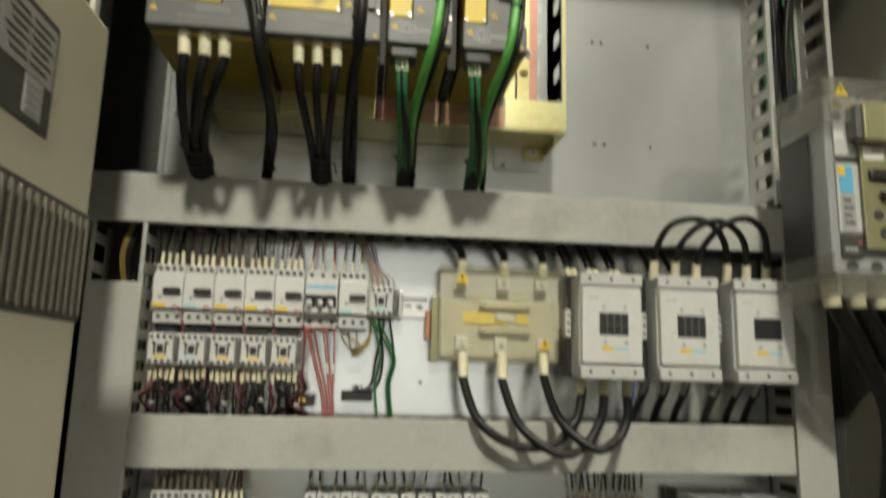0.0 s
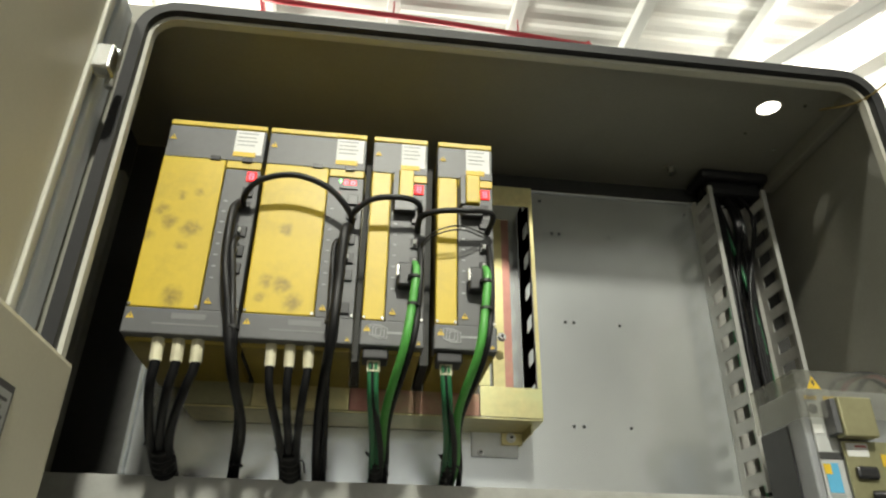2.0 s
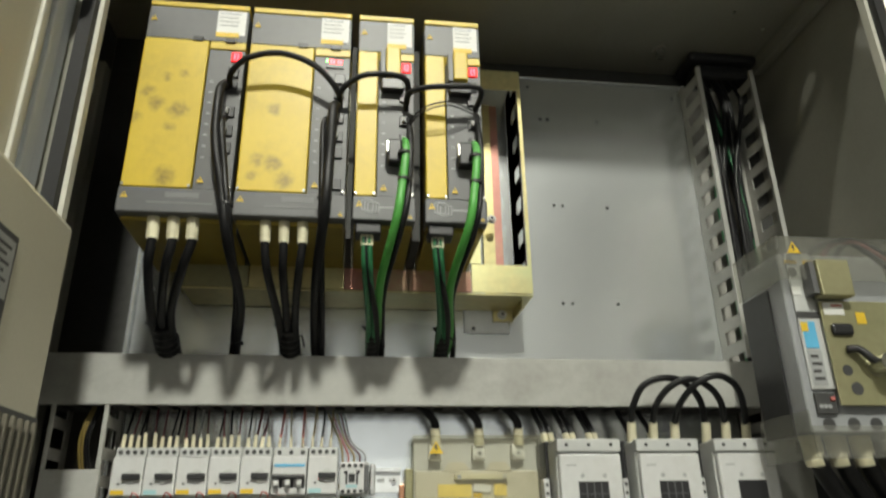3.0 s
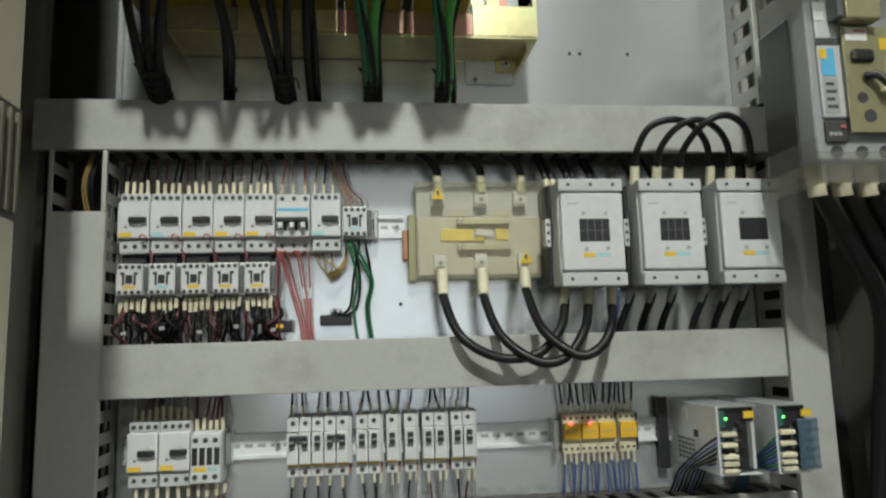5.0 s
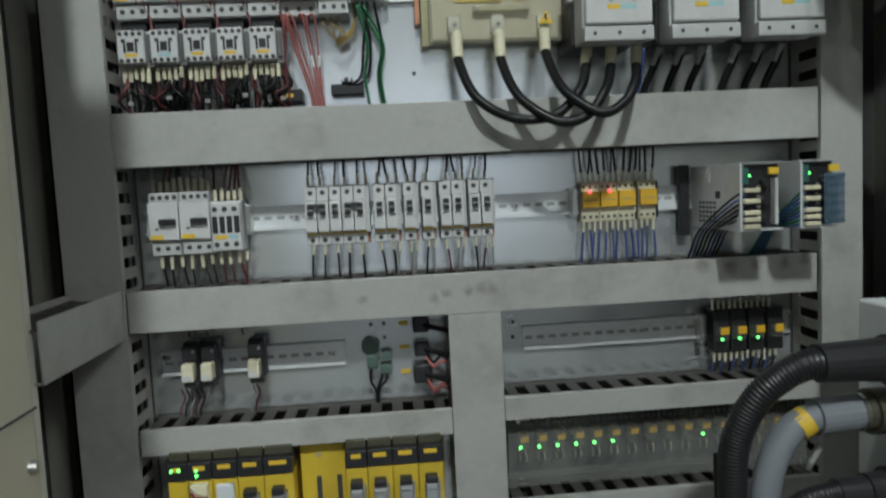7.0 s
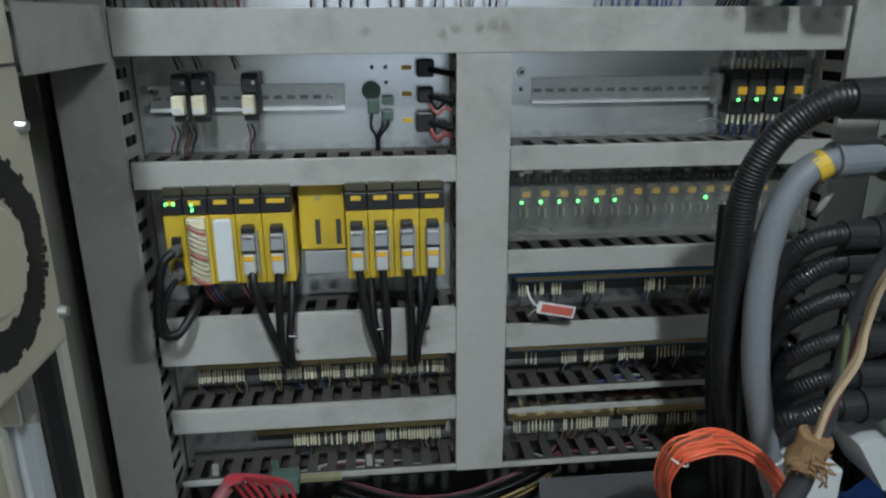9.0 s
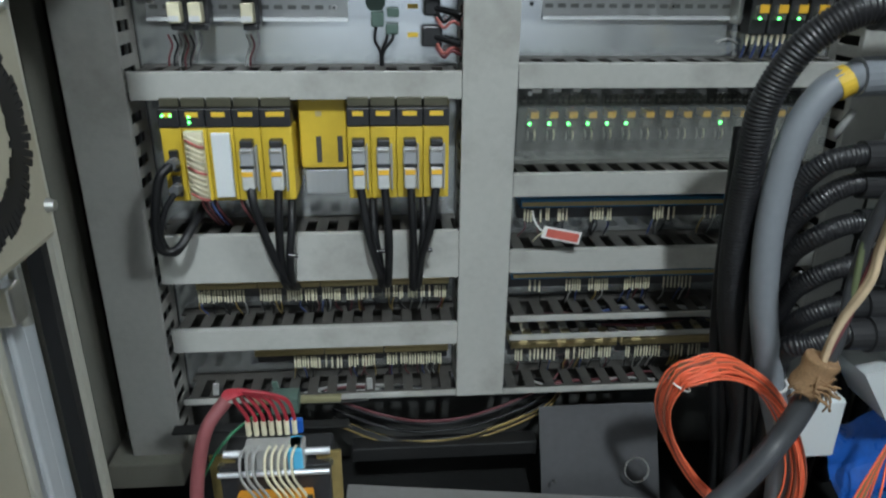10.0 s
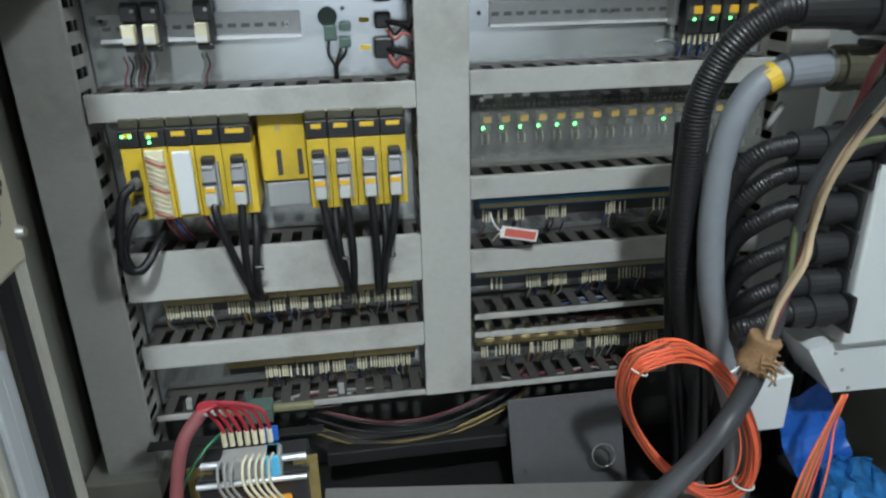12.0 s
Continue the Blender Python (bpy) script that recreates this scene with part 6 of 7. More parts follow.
harness("grey wires with cream sleeves above the black relays", [(0.468 + i * 0.0088, 0.822, 1.075, GREYW) for i in range(11)], "black relay wires", True, 0.846, 1.085)
harness("blue and black wires with cream sleeves under the black relays", [(0.468 + i * 0.0088, 0.758, 1.072, CABLE if i % 2 else BLUEW) for i in range(12)], "black relay wires", False, 0.730, 1.08)
cable("loose_wire", [(0.462, 1.085, 0.745), (0.440, 1.07, 0.752), (0.420, 1.065, 0.748)], 0.0018, GREYW, "short loose grey wire on the plate", cat="wire")

# ---------------------------------------------------------------- controller rack
plc = thing("controller_rack", (-0.14, P, 0.55), "yellow controller rack with black top caps and plugged modules", "controller")
part("backplane", box(BM(), (-0.325, 1.085, 0.580), (0.055, P - 0.001, 0.688), 0.002), YELD, plc)
part("gap_plate", box(BM(), (-0.150, 1.040, 0.584), (-0.088, 1.084, 0.684), 0.002), YEL, plc, "bare yellow slot plate")
for x in (-0.1255, -0.097):
    part("gap_slot", box(BM(), (x - 0.0035, 1.0392, 0.592), (x + 0.0035, 1.0404, 0.628)), INK, plc)
part("gap_print", box(BM(), (-0.128, 1.0394, 0.655), (-0.120, 1.0400, 0.662)), TERMY, plc)
part("gap_foot", box(BM(), (-0.147, 1.045, 0.545), (-0.088, 1.085, 0.581), 0.002), ALU, plc, "grey sheet under the empty slot")


def module(x0, x1, kind):
    m_ = part("module", box(BM(), (x0, 1.008, 0.550), (x1, 1.084, 0.648), 0.0015), YEL, plc, "yellow input-output module")
    part("cap", box(BM(), (x0, 1.006, 0.6485), (x1, 1.084, 0.672), 0.0015), BLACK, m_, "dark top cap")
    part("cap_lid", box(BM(), (x0 + 0.001, 1.016, 0.6725), (x1 - 0.001, 1.084, 0.684), 0.001), OLIVED, m_)
    part("tag", box(BM(), (x0 + 0.008, 1.0052, 0.662), (x1 - 0.008, 1.0060, 0.668)), LABELY, m_)
    cx = (x0 + x1) / 2
    if kind == "plug":
        part("plug_hood", box(BM(), (cx - 0.0095, 0.988, 0.598), (cx + 0.0085, 1.0078, 0.624), 0.003), MGREY, m_, "grey cable plug")
        part("plug_top", box(BM(), (cx - 0.0085, 0.991, 0.6245), (cx + 0.0080, 1.0078, 0.634), 0.002), BLACK, m_)
        part("plug_latch", box(BM(), (cx - 0.0075, 0.9868, 0.6185), (cx + 0.0065, 0.9882, 0.6215), 0.0004), STEEL, m_)
        part("plug_seam", box(BM(), (cx - 0.0096, 0.9872, 0.5985), (cx + 0.0086, 0.9878, 0.6025)), BLACK, m_)
        part("plug_tail", box(BM(), (cx - 0.0085, 0.984, 0.569), (cx + 0.0075, 1.0078, 0.5975), 0.003), LGREY, m_, "pale grey plug tail")
        part("plug_tag", box(BM(), (cx - 0.0075, 0.9830, 0.5890), (cx + 0.0065, 0.9838, 0.5955)), AMBER, m_)
        part("plug_flank", box(BM(), (cx + 0.0090, 0.996, 0.565), (cx + 0.0115, 1.0078, 0.626), 0.001), GREYW, m_)
    elif kind == "terminals":
        part("comb", box(BM(), (x0 + 0.004, 0.998, 0.553), (x1 - 0.004, 1.0078, 0.645), 0.001), CREAM, m_, "cream terminal comb full of white wires")
        for i in range(12):
            z = 0.560 + i * 0.007
            part("wire", tube(BM(), [(x0 + 0.006, 0.997, z + 0.004), (x0 + 0.014, 0.988, z + 0.003), (x1 - 0.008, 0.990, z - 0.003), (x1 - 0.004, 0.998, z - 0.006)], 0.0018, 6, 4), CREAM if i % 5 else REDW, m_)
    elif kind == "blank":
        part("door", box(BM(), (x0 + 0.005, 1.000, 0.556), (x1 - 0.004, 1.0078, 0.642), 0.002), WBOX, m_, "pale grey flap")
    elif kind == "cpu":
        for z in (0.605, 0.571):
            part("port", box(BM(), (x0 + 0.009, 1.000, z - 0.013), (x1 - 0.006, 1.0078, z + 0.015), 0.001), BLACK, m_, "black round port")
            part("plug", cyl(BM(), (x0 + 0.014, 0.985, z), (x0 + 0.016, 1.000, z), 0.007, seg=14), DGREY, m_)
    if kind in ("cpu", "terminals"):
        for dx, dz in (((0.006, 0.664), (0.016, 0.664)) if kind == "cpu" else ((0.012, 0.662), (0.012, 0.655))):
            part("pilot_light", cyl(BM(), (x0 + dx, 1.0045, dz), (x0 + dx, 1.006, dz), 0.0018, seg=10), LEDG, m_)


ML = [(-0.3220, -0.2960, "cpu"), (-0.2955, -0.2640, "terminals"), (-0.2635, -0.2305, "blank"), (-0.2300, -0.1960, "plug"), (-0.1955, -0.1560, "plug"),
      (-0.0855, -0.0560, "plug"), (-0.0555, -0.0215, "plug"), (-0.0210, 0.0135, "plug"), (0.0140, 0.0480, "plug")]
for a in ML:
    module(*a)
PL = [[(-0.212, 0.992, 0.578), (-0.207, 0.980, 0.547), (-0.190, 0.988, 0.477), (-0.175, 1.005, 0.427), (-0.174, 1.05, 0.40)], [(-0.176, 0.992, 0.578), (-0.178, 0.980, 0.530), (-0.181, 0.992, 0.47), (-0.180, 1.005, 0.427), (-0.178, 1.05, 0.40)],
      [(-0.071, 0.992, 0.578), (-0.060, 0.980, 0.502), (-0.044, 1.005, 0.430), (-0.042, 1.05, 0.40)], [(-0.0385, 0.992, 0.578), (-0.034, 0.980, 0.500), (-0.036, 1.005, 0.430), (-0.038, 1.05, 0.40)],
      [(-0.004, 0.992, 0.578), (-0.001, 0.980, 0.500), (-0.001, 1.005, 0.42), (0.0, 1.05, 0.40)], [(0.031, 0.992, 0.578), (0.023, 0.980, 0.522), (0.010, 0.988, 0.469), (0.006, 1.005, 0.420), (0.005, 1.05, 0.40)],
      [(-0.165, 1.03, 0.56), (-0.164, 1.00, 0.52), (-0.169, 0.992, 0.47), (-0.170, 1.005, 0.43), (-0.17, 1.05, 0.40)], [(-0.055, 1.02, 0.55), (-0.053, 0.996, 0.50), (-0.047, 0.996, 0.46), (-0.046, 1.01, 0.42), (-0.046, 1.05, 0.40)], [(0.014, 1.02, 0.55), (0.013, 0.996, 0.50), (0.007, 1.0, 0.45), (0.004, 1.01, 0.42), (0.003, 1.05, 0.40)]]
for pts in PL:
    cable("module_cable", pts, 0.0056, CABLE, "black cable hanging from a controller module over the duct", "module cables", 10)
cable("module_cable", [(-0.307, 0.990, 0.605), (-0.322, 0.978, 0.589), (-0.333, 0.974, 0.537), (-0.333, 0.974, 0.497), (-0.315, 0.985, 0.490), (-0.297, 1.010, 0.514), (-0.29, 1.05, 0.53)], 0.006, CABLE, "thick black cable looping down from the processor module", "module cables", 10)
cable("module_cable", [(-0.305, 0.990, 0.571), (-0.322, 0.980, 0.545), (-0.330, 0.978, 0.510), (-0.318, 0.982, 0.485), (-0.300, 1.0, 0.505), (-0.292, 1.05, 0.525)], 0.004, CABLE, "thin black cable looping down from the processor module", "module cables", 10)
for x, z in ((-0.169, 0.478), (-0.049, 0.482), (0.013, 0.482)):
    lone("cable_tie", cyl(BM(), (x, 0.985, z), (x + 0.012, 0.985, z - 0.001), 0.003, seg=10), BLACK, "cut black cable tie tail", "cable tie", "cable ties")
for i, m_ in enumerate((PINKW, BROWNW, BLUEW, BROWNW, PINKW, CABLE)):
    x = -0.285 + i * 0.006 if i < 4 else -0.25 + i * 0.004
    cable("rack_wire", [(x, 1.03, 0.552), (x + 0.003, 1.02, 0.540), (x + 0.009, 1.03, 0.520), (x + 0.011, 1.06, 0.497)], 0.0018, m_, "violet wire under the controller rack" if i % 2 else "dark red wire under the controller rack", "rack wires", 6, cat="wire")

# ---------------------------------------------------------------- relay board behind a hazy cover
rb = thing("relay_board", (0.37, P, 0.59), "long relay board with green lamps behind a hazy clear cover", "relay board")
part("board", box(BM(), (0.148, 1.085, 0.592), (0.600, P - 0.001, 0.690), 0.001), DARKBOX, rb)
for i in range(52):
    if i % 9 == 4:
        continue
    x = 0.157 + i * 0.0085
    part("terminal", box(BM(), (x, 1.074, 0.662), (x + 0.006, 1.0845, 0.676), 0.001), BLACK, rb)
    part("contact", box(BM(), (x + 0.0015, 1.0732, 0.666), (x + 0.0045, 1.074, 0.669)), GREYW, rb)
for i in range(15):
    x = 0.170 + i * 0.0277
    part("relay", box(BM(), (x - 0.007, 1.062, 0.628), (x + 0.009, 1.0845, 0.654), 0.002), FILM2, rb)
    part("relay_core", box(BM(), (x - 0.005, 1.066, 0.632), (x + 0.007, 1.0845, 0.642), 0.001), DGREY, rb)
    part("relay_top", box(BM(), (x - 0.003, 1.0605, 0.645), (x + 0.009, 1.0845, 0.655), 0.001), AMBER, rb)
    if i < 6 or i == 10:
        part("pilot_light", cyl(BM(), (x - 0.004, 1.0590, 0.638), (x - 0.004, 1.0605, 0.638), 0.0024, seg=12), LEDG, rb)
    for k in range(3):
        part("lead", tube(BM(), [(x - 0.004 + k * 0.005, 1.075, 0.628), (x - 0.0035 + k * 0.005, 1.070, 0.620), (x - 0.003 + k * 0.005, 1.074, 0.611)], 0.0013, 6, 3), (GREYW, CABLE, CREAM)[k], rb)
    part("shroud", box(BM(), (x - 0.010, 1.0835, 0.594), (x + 0.004, 1.0848, 0.609), 0.0004, Matrix.Rotation(0.35, 4, "Y")), BLACK, rb)
cvb = box(BM(), (0.147, 1.0500, 0.583), (0.600, 1.0512, 0.690))
part("cover", cvb, FILM3, rb, "hazy clear plastic cover sheet")
for x, z in ((0.162, 0.597), (0.162, 0.682)):
    part("cover_screw", cyl(BM(), (x, 1.047, z), (x, 1.050, z), 0.003, seg=12), STEEL, rb)
part("label", box(BM(), (0.165, 1.0485, 0.683), (0.178, 1.0499, 0.690)), LABELW, rb)
part("label", box(BM(), (0.195, 1.0485, 0.684), (0.205, 1.0499, 0.690)), LABELW, rb)
part("label", box(BM(), (0.222, 1.0485, 0.684), (0.232, 1.0499, 0.690)), LABELW, rb)


# ---------------------------------------------------------------- terminal strips
def strip(x0, x1, z, m_, label, clusters, sockets=False, y=1.062, seed=1):
    s = thing("terminal_strip", ((x0 + x1) / 2, P, z), label, "terminal strip", "terminal strips")
    part("bar", box(BM(), (x0, y, z - 0.006), (x1, P - 0.001, z + 0.006), 0.001), m_, s)
    part("board", box(BM(), (x0, y + 0.022, z - 0.030), (x1, P - 0.001, z - 0.0065)), DARKBOX, s)
    if sockets:
        part("marker_band", box(BM(), (x0 + 0.002, y - 0.0035, z - 0.0030), (x1, y - 0.0022, z + 0.0035), 0.0004), TERMY, s, "ochre marker band")
    rr = random.Random(seed)
    n = int((x1 - x0) / 0.0052)
    comb = BM()
    for i in range(n):
        x = x0 + (i + 0.5) * (x1 - x0) / n
        box(comb, (x - 0.0018, y - 0.002, z - 0.0055), (x + 0.0018, y, z + (0.0075 if sockets else 0.001)))
    tagged(part("contact_comb", comb, BLUET if sockets else TERMY, s, "row of small clamps"), kind="stuff")
    base = None
    for a, b, pitch in clusters:
        k = int((b - a) / pitch)
        for i in range(k + 1):
            if rr.random() < 0.12:
                continue
            x = a + i * pitch + rr.uniform(-0.0007, 0.0007)
            if base is None:
                base = part("sleeve", cyl(BM(), (x, y - 0.004, z - 0.006), (x, y - 0.006, z - 0.024), 0.0014, 0.0012, 8), CREAM, s)
                bx_ = x
            else:
                o = shared("sleeve", base, s, (x - bx_, 0, rr.uniform(-0.003, 0.001)))
            if rr.random() < 0.5:
                part("wire", tube(BM(), [(x, y - 0.006, z - 0.022), (x + rr.uniform(-0.004, 0.004), y + 0.002, z - 0.038), (x + rr.uniform(-0.006, 0.006), y + 0.014, z - 0.056)], 0.0010, 5, 4), rr.choice((CABLE, CABLE, GREYW, BLUEW, BROWNW, YELW)), s)
    return s


strip(-0.320, -0.231, 0.400, TERMY, "ochre wire terminal strip with cream sleeves", [(-0.316, -0.282, 0.0040), (-0.278, -0.248, 0.0045)], seed=2)
strip(-0.2295, -0.139, 0.400, TERMY, "ochre wire terminal strip with cream sleeves", [(-0.226, -0.196, 0.0042), (-0.186, -0.142, 0.0038)], seed=3)
strip(-0.1375, -0.046, 0.400, TERMY, "ochre wire terminal strip with cream sleeves", [(-0.133, -0.106, 0.0040), (-0.098, -0.060, 0.0042)], seed=4)
strip(-0.0445, 0.056, 0.400, TERMY, "ochre wire terminal strip with cream sleeves", [(-0.040, -0.012, 0.0042), (-0.006, 0.052, 0.0040)], seed=5)
strip(-0.2450, -0.139, 0.283, TERMY, "ochre wire terminal strip, half wired", [(-0.184, -0.146, 0.0042)], seed=6)
strip(-0.1375, -0.046, 0.283, TERMY, "ochre wire terminal strip with cream sleeves", [(-0.135, -0.112, 0.0045), (-0.104, -0.060, 0.0043)], seed=7)
strip(-0.0445, 0.056, 0.283, TERMY, "ochre wire terminal strip with cream sleeves", [(-0.040, 0.048, 0.0044)], seed=8)
strip(0.160, 0.600, 0.519, BLUET, "blue multi-pole terminal strip, sparsely wired", [(0.166, 0.176, 0.0045), (0.190, 0.202, 0.004), (0.216, 0.228, 0.004), (0.266, 0.298, 0.0042), (0.362, 0.394, 0.0043), (0.44, 0.46, 0.005)], True, seed=9)
strip(0.152, 0.600, 0.404, BLUET, "blue multi-pole terminal strip, half wired", [(0.180, 0.198, 0.0075), (0.238, 0.262, 0.0042), (0.270, 0.305, 0.0040), (0.330, 0.372, 0.0042), (0.392, 0.44, 0.006)], True, seed=10)
strip(0.156, 0.330, 0.282, TERMY, "ochre wire terminal strip in the lowest row", [(0.164, 0.176, 0.005), (0.188, 0.230, 0.0065), (0.246, 0.320, 0.0045)], seed=12)
strip(0.336, 0.600, 0.282, TERMY, "ochre wire terminal strip in the lowest row", [(0.345, 0.40, 0.005), (0.42, 0.47, 0.006)], seed=13)
# red tag tied to the blue strip
tg_ = thing("warning_tag", (0.205, 1.0, 0.495), "small red and white tag tied to a terminal strip", "tag")
rot = Matrix.Rotation(radians(12), 4, "Y")
part("card", box(BM(), (0.180, 1.000, 0.484), (0.236, 1.0010, 0.502), 0.0003, rot), LABELW, tg_)
part("red_field", box(BM(), (0.186, 0.9992, 0.4865), (0.233, 0.9999, 0.4990), 0.0002, rot), TAGRED, tg_)
part("string", tube(BM(), [(0.182, 1.000, 0.499), (0.176, 1.006, 0.503), (0.172, 1.02, 0.510), (0.174, 1.04, 0.515)], 0.0015, 6, 5), LABELW, tg_)
part("string", tube(BM(), [(0.182, 1.000, 0.498), (0.176, 1.004, 0.492), (0.170, 1.012, 0.480)], 0.0010, 6, 5), CREAM, tg_)

# wire tangles inside the uncovered ducts
rr = random.Random(21)
for x0, x1, z, cnt in ((0.155, 0.595, 0.333, 16), (0.145, 0.595, 0.208, 12), (-0.345, 0.060, 0.208, 14)):
    for i in range(cnt):
        a = x0 + (x1 - x0) * rr.random() * 0.5
        b = a + (x1 - a) * (0.4 + 0.6 * rr.random())
        zz = z + rr.uniform(-0.012, 0.010)
        cable("duct_wire", [(a, 1.045 + 0.03 * rr.random(), zz), (a * 0.7 + b * 0.3, 1.04 + 0.03 * rr.random(), zz + rr.uniform(-0.008, 0.008)), (a * 0.3 + b * 0.7, 1.04 + 0.03 * rr.random(), zz + rr.uniform(-0.008, 0.008)), (b, 1.05, zz)], 0.0015 + 0.0012 * rr.random(), rr.choice((CABLE, CABLE, BLUEW, GREYW, BROWNW)), "thin wire lying in an open duct", "open duct wires", 6, cat="wire")
for i in range(14):
    x = -0.33 + i * 0.029 + rr.uniform(-0.006, 0.006)
    lone("wire_marker", box(BM(), (x - 0.0045, 1.030, 0.232 - 0.002), (x + 0.0045, 1.034, 0.250), 0.001, Matrix.Rotation(rr.uniform(-0.3, 0.3), 4, "Y")), GTERM if i % 4 == 0 else GREYW, "small loose wire marker in the lowest row", "wire marker", "wire markers") if i in (1, 4, 9) else None

# ---------------------------------------------------------------- main switch on the side
sw = thing("main_switch", (0.63, 1.1, 1.33), "moulded case main switch with handle plate under a smoky clear cover", "main switch")
SY = 0.845
part("body", box(BM(), (0.557, SY, 1.345), (0.720, 0.945, 1.592), 0.003), MGREY, sw, "mid grey moulded body")
part("side_shade", box(BM(), (0.5535, SY + 0.032, 1.345), (0.5568, 0.945, 1.548), 0.001), BLACK, sw, "black side plate")
cv = BM()
box(cv, (0.548, SY - 0.018, 1.548), (0.730, SY - 0.0165, 1.612))
box(cv, (0.548, SY - 0.0165, 1.548), (0.5495, 0.942, 1.612))
box(cv, (0.548, SY - 0.018, 1.6105), (0.730, 0.942, 1.612))
part("top_shroud", cv, FILM2, sw, "smoky clear terminal shroud")
cv = BM()
box(cv, (0.546, SY - 0.018, 1.312), (0.730, SY - 0.0165, 1.352))
box(cv, (0.546, SY - 0.0165, 1.312), (0.5475, 0.942, 1.372))
part("bottom_shroud", cv, FILM2, sw, "smoky clear terminal shroud")
part("front_strip", box(BM(), (0.5675, SY - 0.004, 1.40), (0.605, SY - 0.0003, 1.592), 0.002), LGREY, sw)
part("blue_label", box(BM(), (0.571, SY - 0.0050, 1.455), (0.590, SY - 0.0042, 1.492)), LABELB, sw)
part("yellow_label", box(BM(), (0.569, SY - 0.0056, 1.478), (0.579, SY - 0.0051, 1.491)), LABELY, sw)
part("grey_label", box(BM(), (0.571, SY - 0.0050, 1.405), (0.591, SY - 0.0042, 1.453)), GPRINT, sw)
for i in range(4):
    part("print_bar", box(BM(), (0.574, SY - 0.0055, 1.412 + i * 0.010), (0.588 - 0.003 * (i % 2), SY - 0.0051, 1.416 + i * 0.010)), INK, sw)
part("dark_plate", box(BM(), (0.567, SY - 0.0050, 1.497), (0.600, SY - 0.0042, 1.506)), INK, sw)
part("white_label", box(BM(), (0.567, SY - 0.0050, 1.530), (0.581, SY - 0.0042, 1.542)), LABELW, sw)
part("terminal_hole", cyl(BM(), (0.5735, SY - 0.0052, 1.563), (0.5735, SY - 0.0041, 1.563), 0.0068, seg=20), INK, sw)
for x in (0.5725, 0.600, 0.630):
    part("yellow_label", box(BM(), (x - 0.008, SY - 0.0050, 1.5755), (x + 0.010, SY - 0.0042, 1.5810)), LABELY, sw)
tri_mark(sw, 0.5725, SY - 0.0186, 1.5945, 0.0098)
tri_mark(sw, 0.668, SY - 0.0186, 1.333, 0.0098)
hp = part("handle_plate", box(BM(), (0.598, SY - 0.012, 1.378), (0.700, SY - 0.009, 1.520), 0.001), OLIVE, sw, "olive chromated handle plate")
part("plate_flap", box(BM(), (0.594, SY - 0.030, 1.522), (0.642, SY - 0.009, 1.574), 0.002), OLIVE, hp)
part("flap_side", box(BM(), (0.585, SY - 0.026, 1.526), (0.5935, SY - 0.006, 1.572), 0.001), DGREY, hp)
part("danger_label", box(BM(), (0.602, SY - 0.0128, 1.500), (0.632, SY - 0.0121, 1.517)), LABELW, hp)
part("print_bar", box(BM(), (0.614, SY - 0.0132, 1.5115), (0.630, SY - 0.0128, 1.5145)), REDW, hp)
part("rocker", box(BM(), (0.606, SY - 0.018, 1.471), (0.637, SY - 0.012, 1.487), 0.004), BLACK, hp, "black rocker window")
part("yellow_label", box(BM(), (0.648, SY - 0.0128, 1.488), (0.662, SY - 0.0121, 1.504)), LABELY, hp)
part("plate_hole", cyl(BM(), (0.6175, SY - 0.0126, 1.424), (0.6175, SY - 0.0119, 1.424), 0.0072, seg=20), INK, hp)
part("plate_hole", cyl(BM(), (0.6255, SY - 0.0126, 1.400), (0.6255, SY - 0.0119, 1.400), 0.0085, seg=20), INK, hp)
part("lever", tube(BM(), [(0.622, SY - 0.014, 1.452), (0.634, SY - 0.022, 1.450), (0.645, SY - 0.028, 1.436), (0.66, SY - 0.028, 1.432)], 0.0055, 8, 6), BLACK, hp, "black lever")
part("shaft", cyl(BM(), (0.66, SY - 0.040, 1.43), (0.66, SY - 0.009, 1.43), 0.013, seg=20), STEEL, hp)
part("trip_panel", box(BM(), (0.568, SY - 0.0050, 1.368), (0.597, SY - 0.0010, 1.396), 0.001), INK, sw)
part("trip_button", box(BM(), (0.588, SY - 0.0075, 1.385), (0.595, SY - 0.0050, 1.390), 0.001), REDW, sw)
for i in range(3):
    part("dial", cyl(BM(), (0.574 + i * 0.006, SY - 0.0062, 1.378), (0.574 + i * 0.006, SY - 0.0050, 1.378), 0.0028, seg=12), GPRINT, sw)
for x in (0.583, 0.618, 0.650):
    part("terminal_hole", cyl(BM(), (x, SY - 0.0012, 1.356), (x, SY + 0.0001, 1.356), 0.0085, seg=20), INK, sw)
part("bracket", box(BM(), (0.60, 0.946, 1.33), (0.784, 0.952, 1.60), 0.001), CABIN, sw, "grey mounting bracket")
for i in range(3):
    x = 0.575 + 0.036 * i
    c = thing("power_cable", (x, 0.90, 1.33), "thick black supply cable hanging from the main switch", "cable", "supply cables")
    part("sheath", tube(BM(), [(x, 0.88, 1.345), (x + 0.012, 0.885, 1.305), (x + 0.05, 0.90, 1.25), (min(x + 0.12, 0.76), 0.94, 1.15), (min(x + 0.14, 0.765), 1.00, 0.95), (min(x + 0.10, 0.755), 1.02, 0.55), (min(x + 0.10, 0.755), 1.02, 0.02)], 0.012, 12, 8), CABLE, c)
    part("sleeve", cyl(BM(), (x, 0.88, 1.348), (x + 0.007, 0.885, 1.308), 0.0135, 0.013, 14), CREAM, c, "cream heat-shrink sleeve")
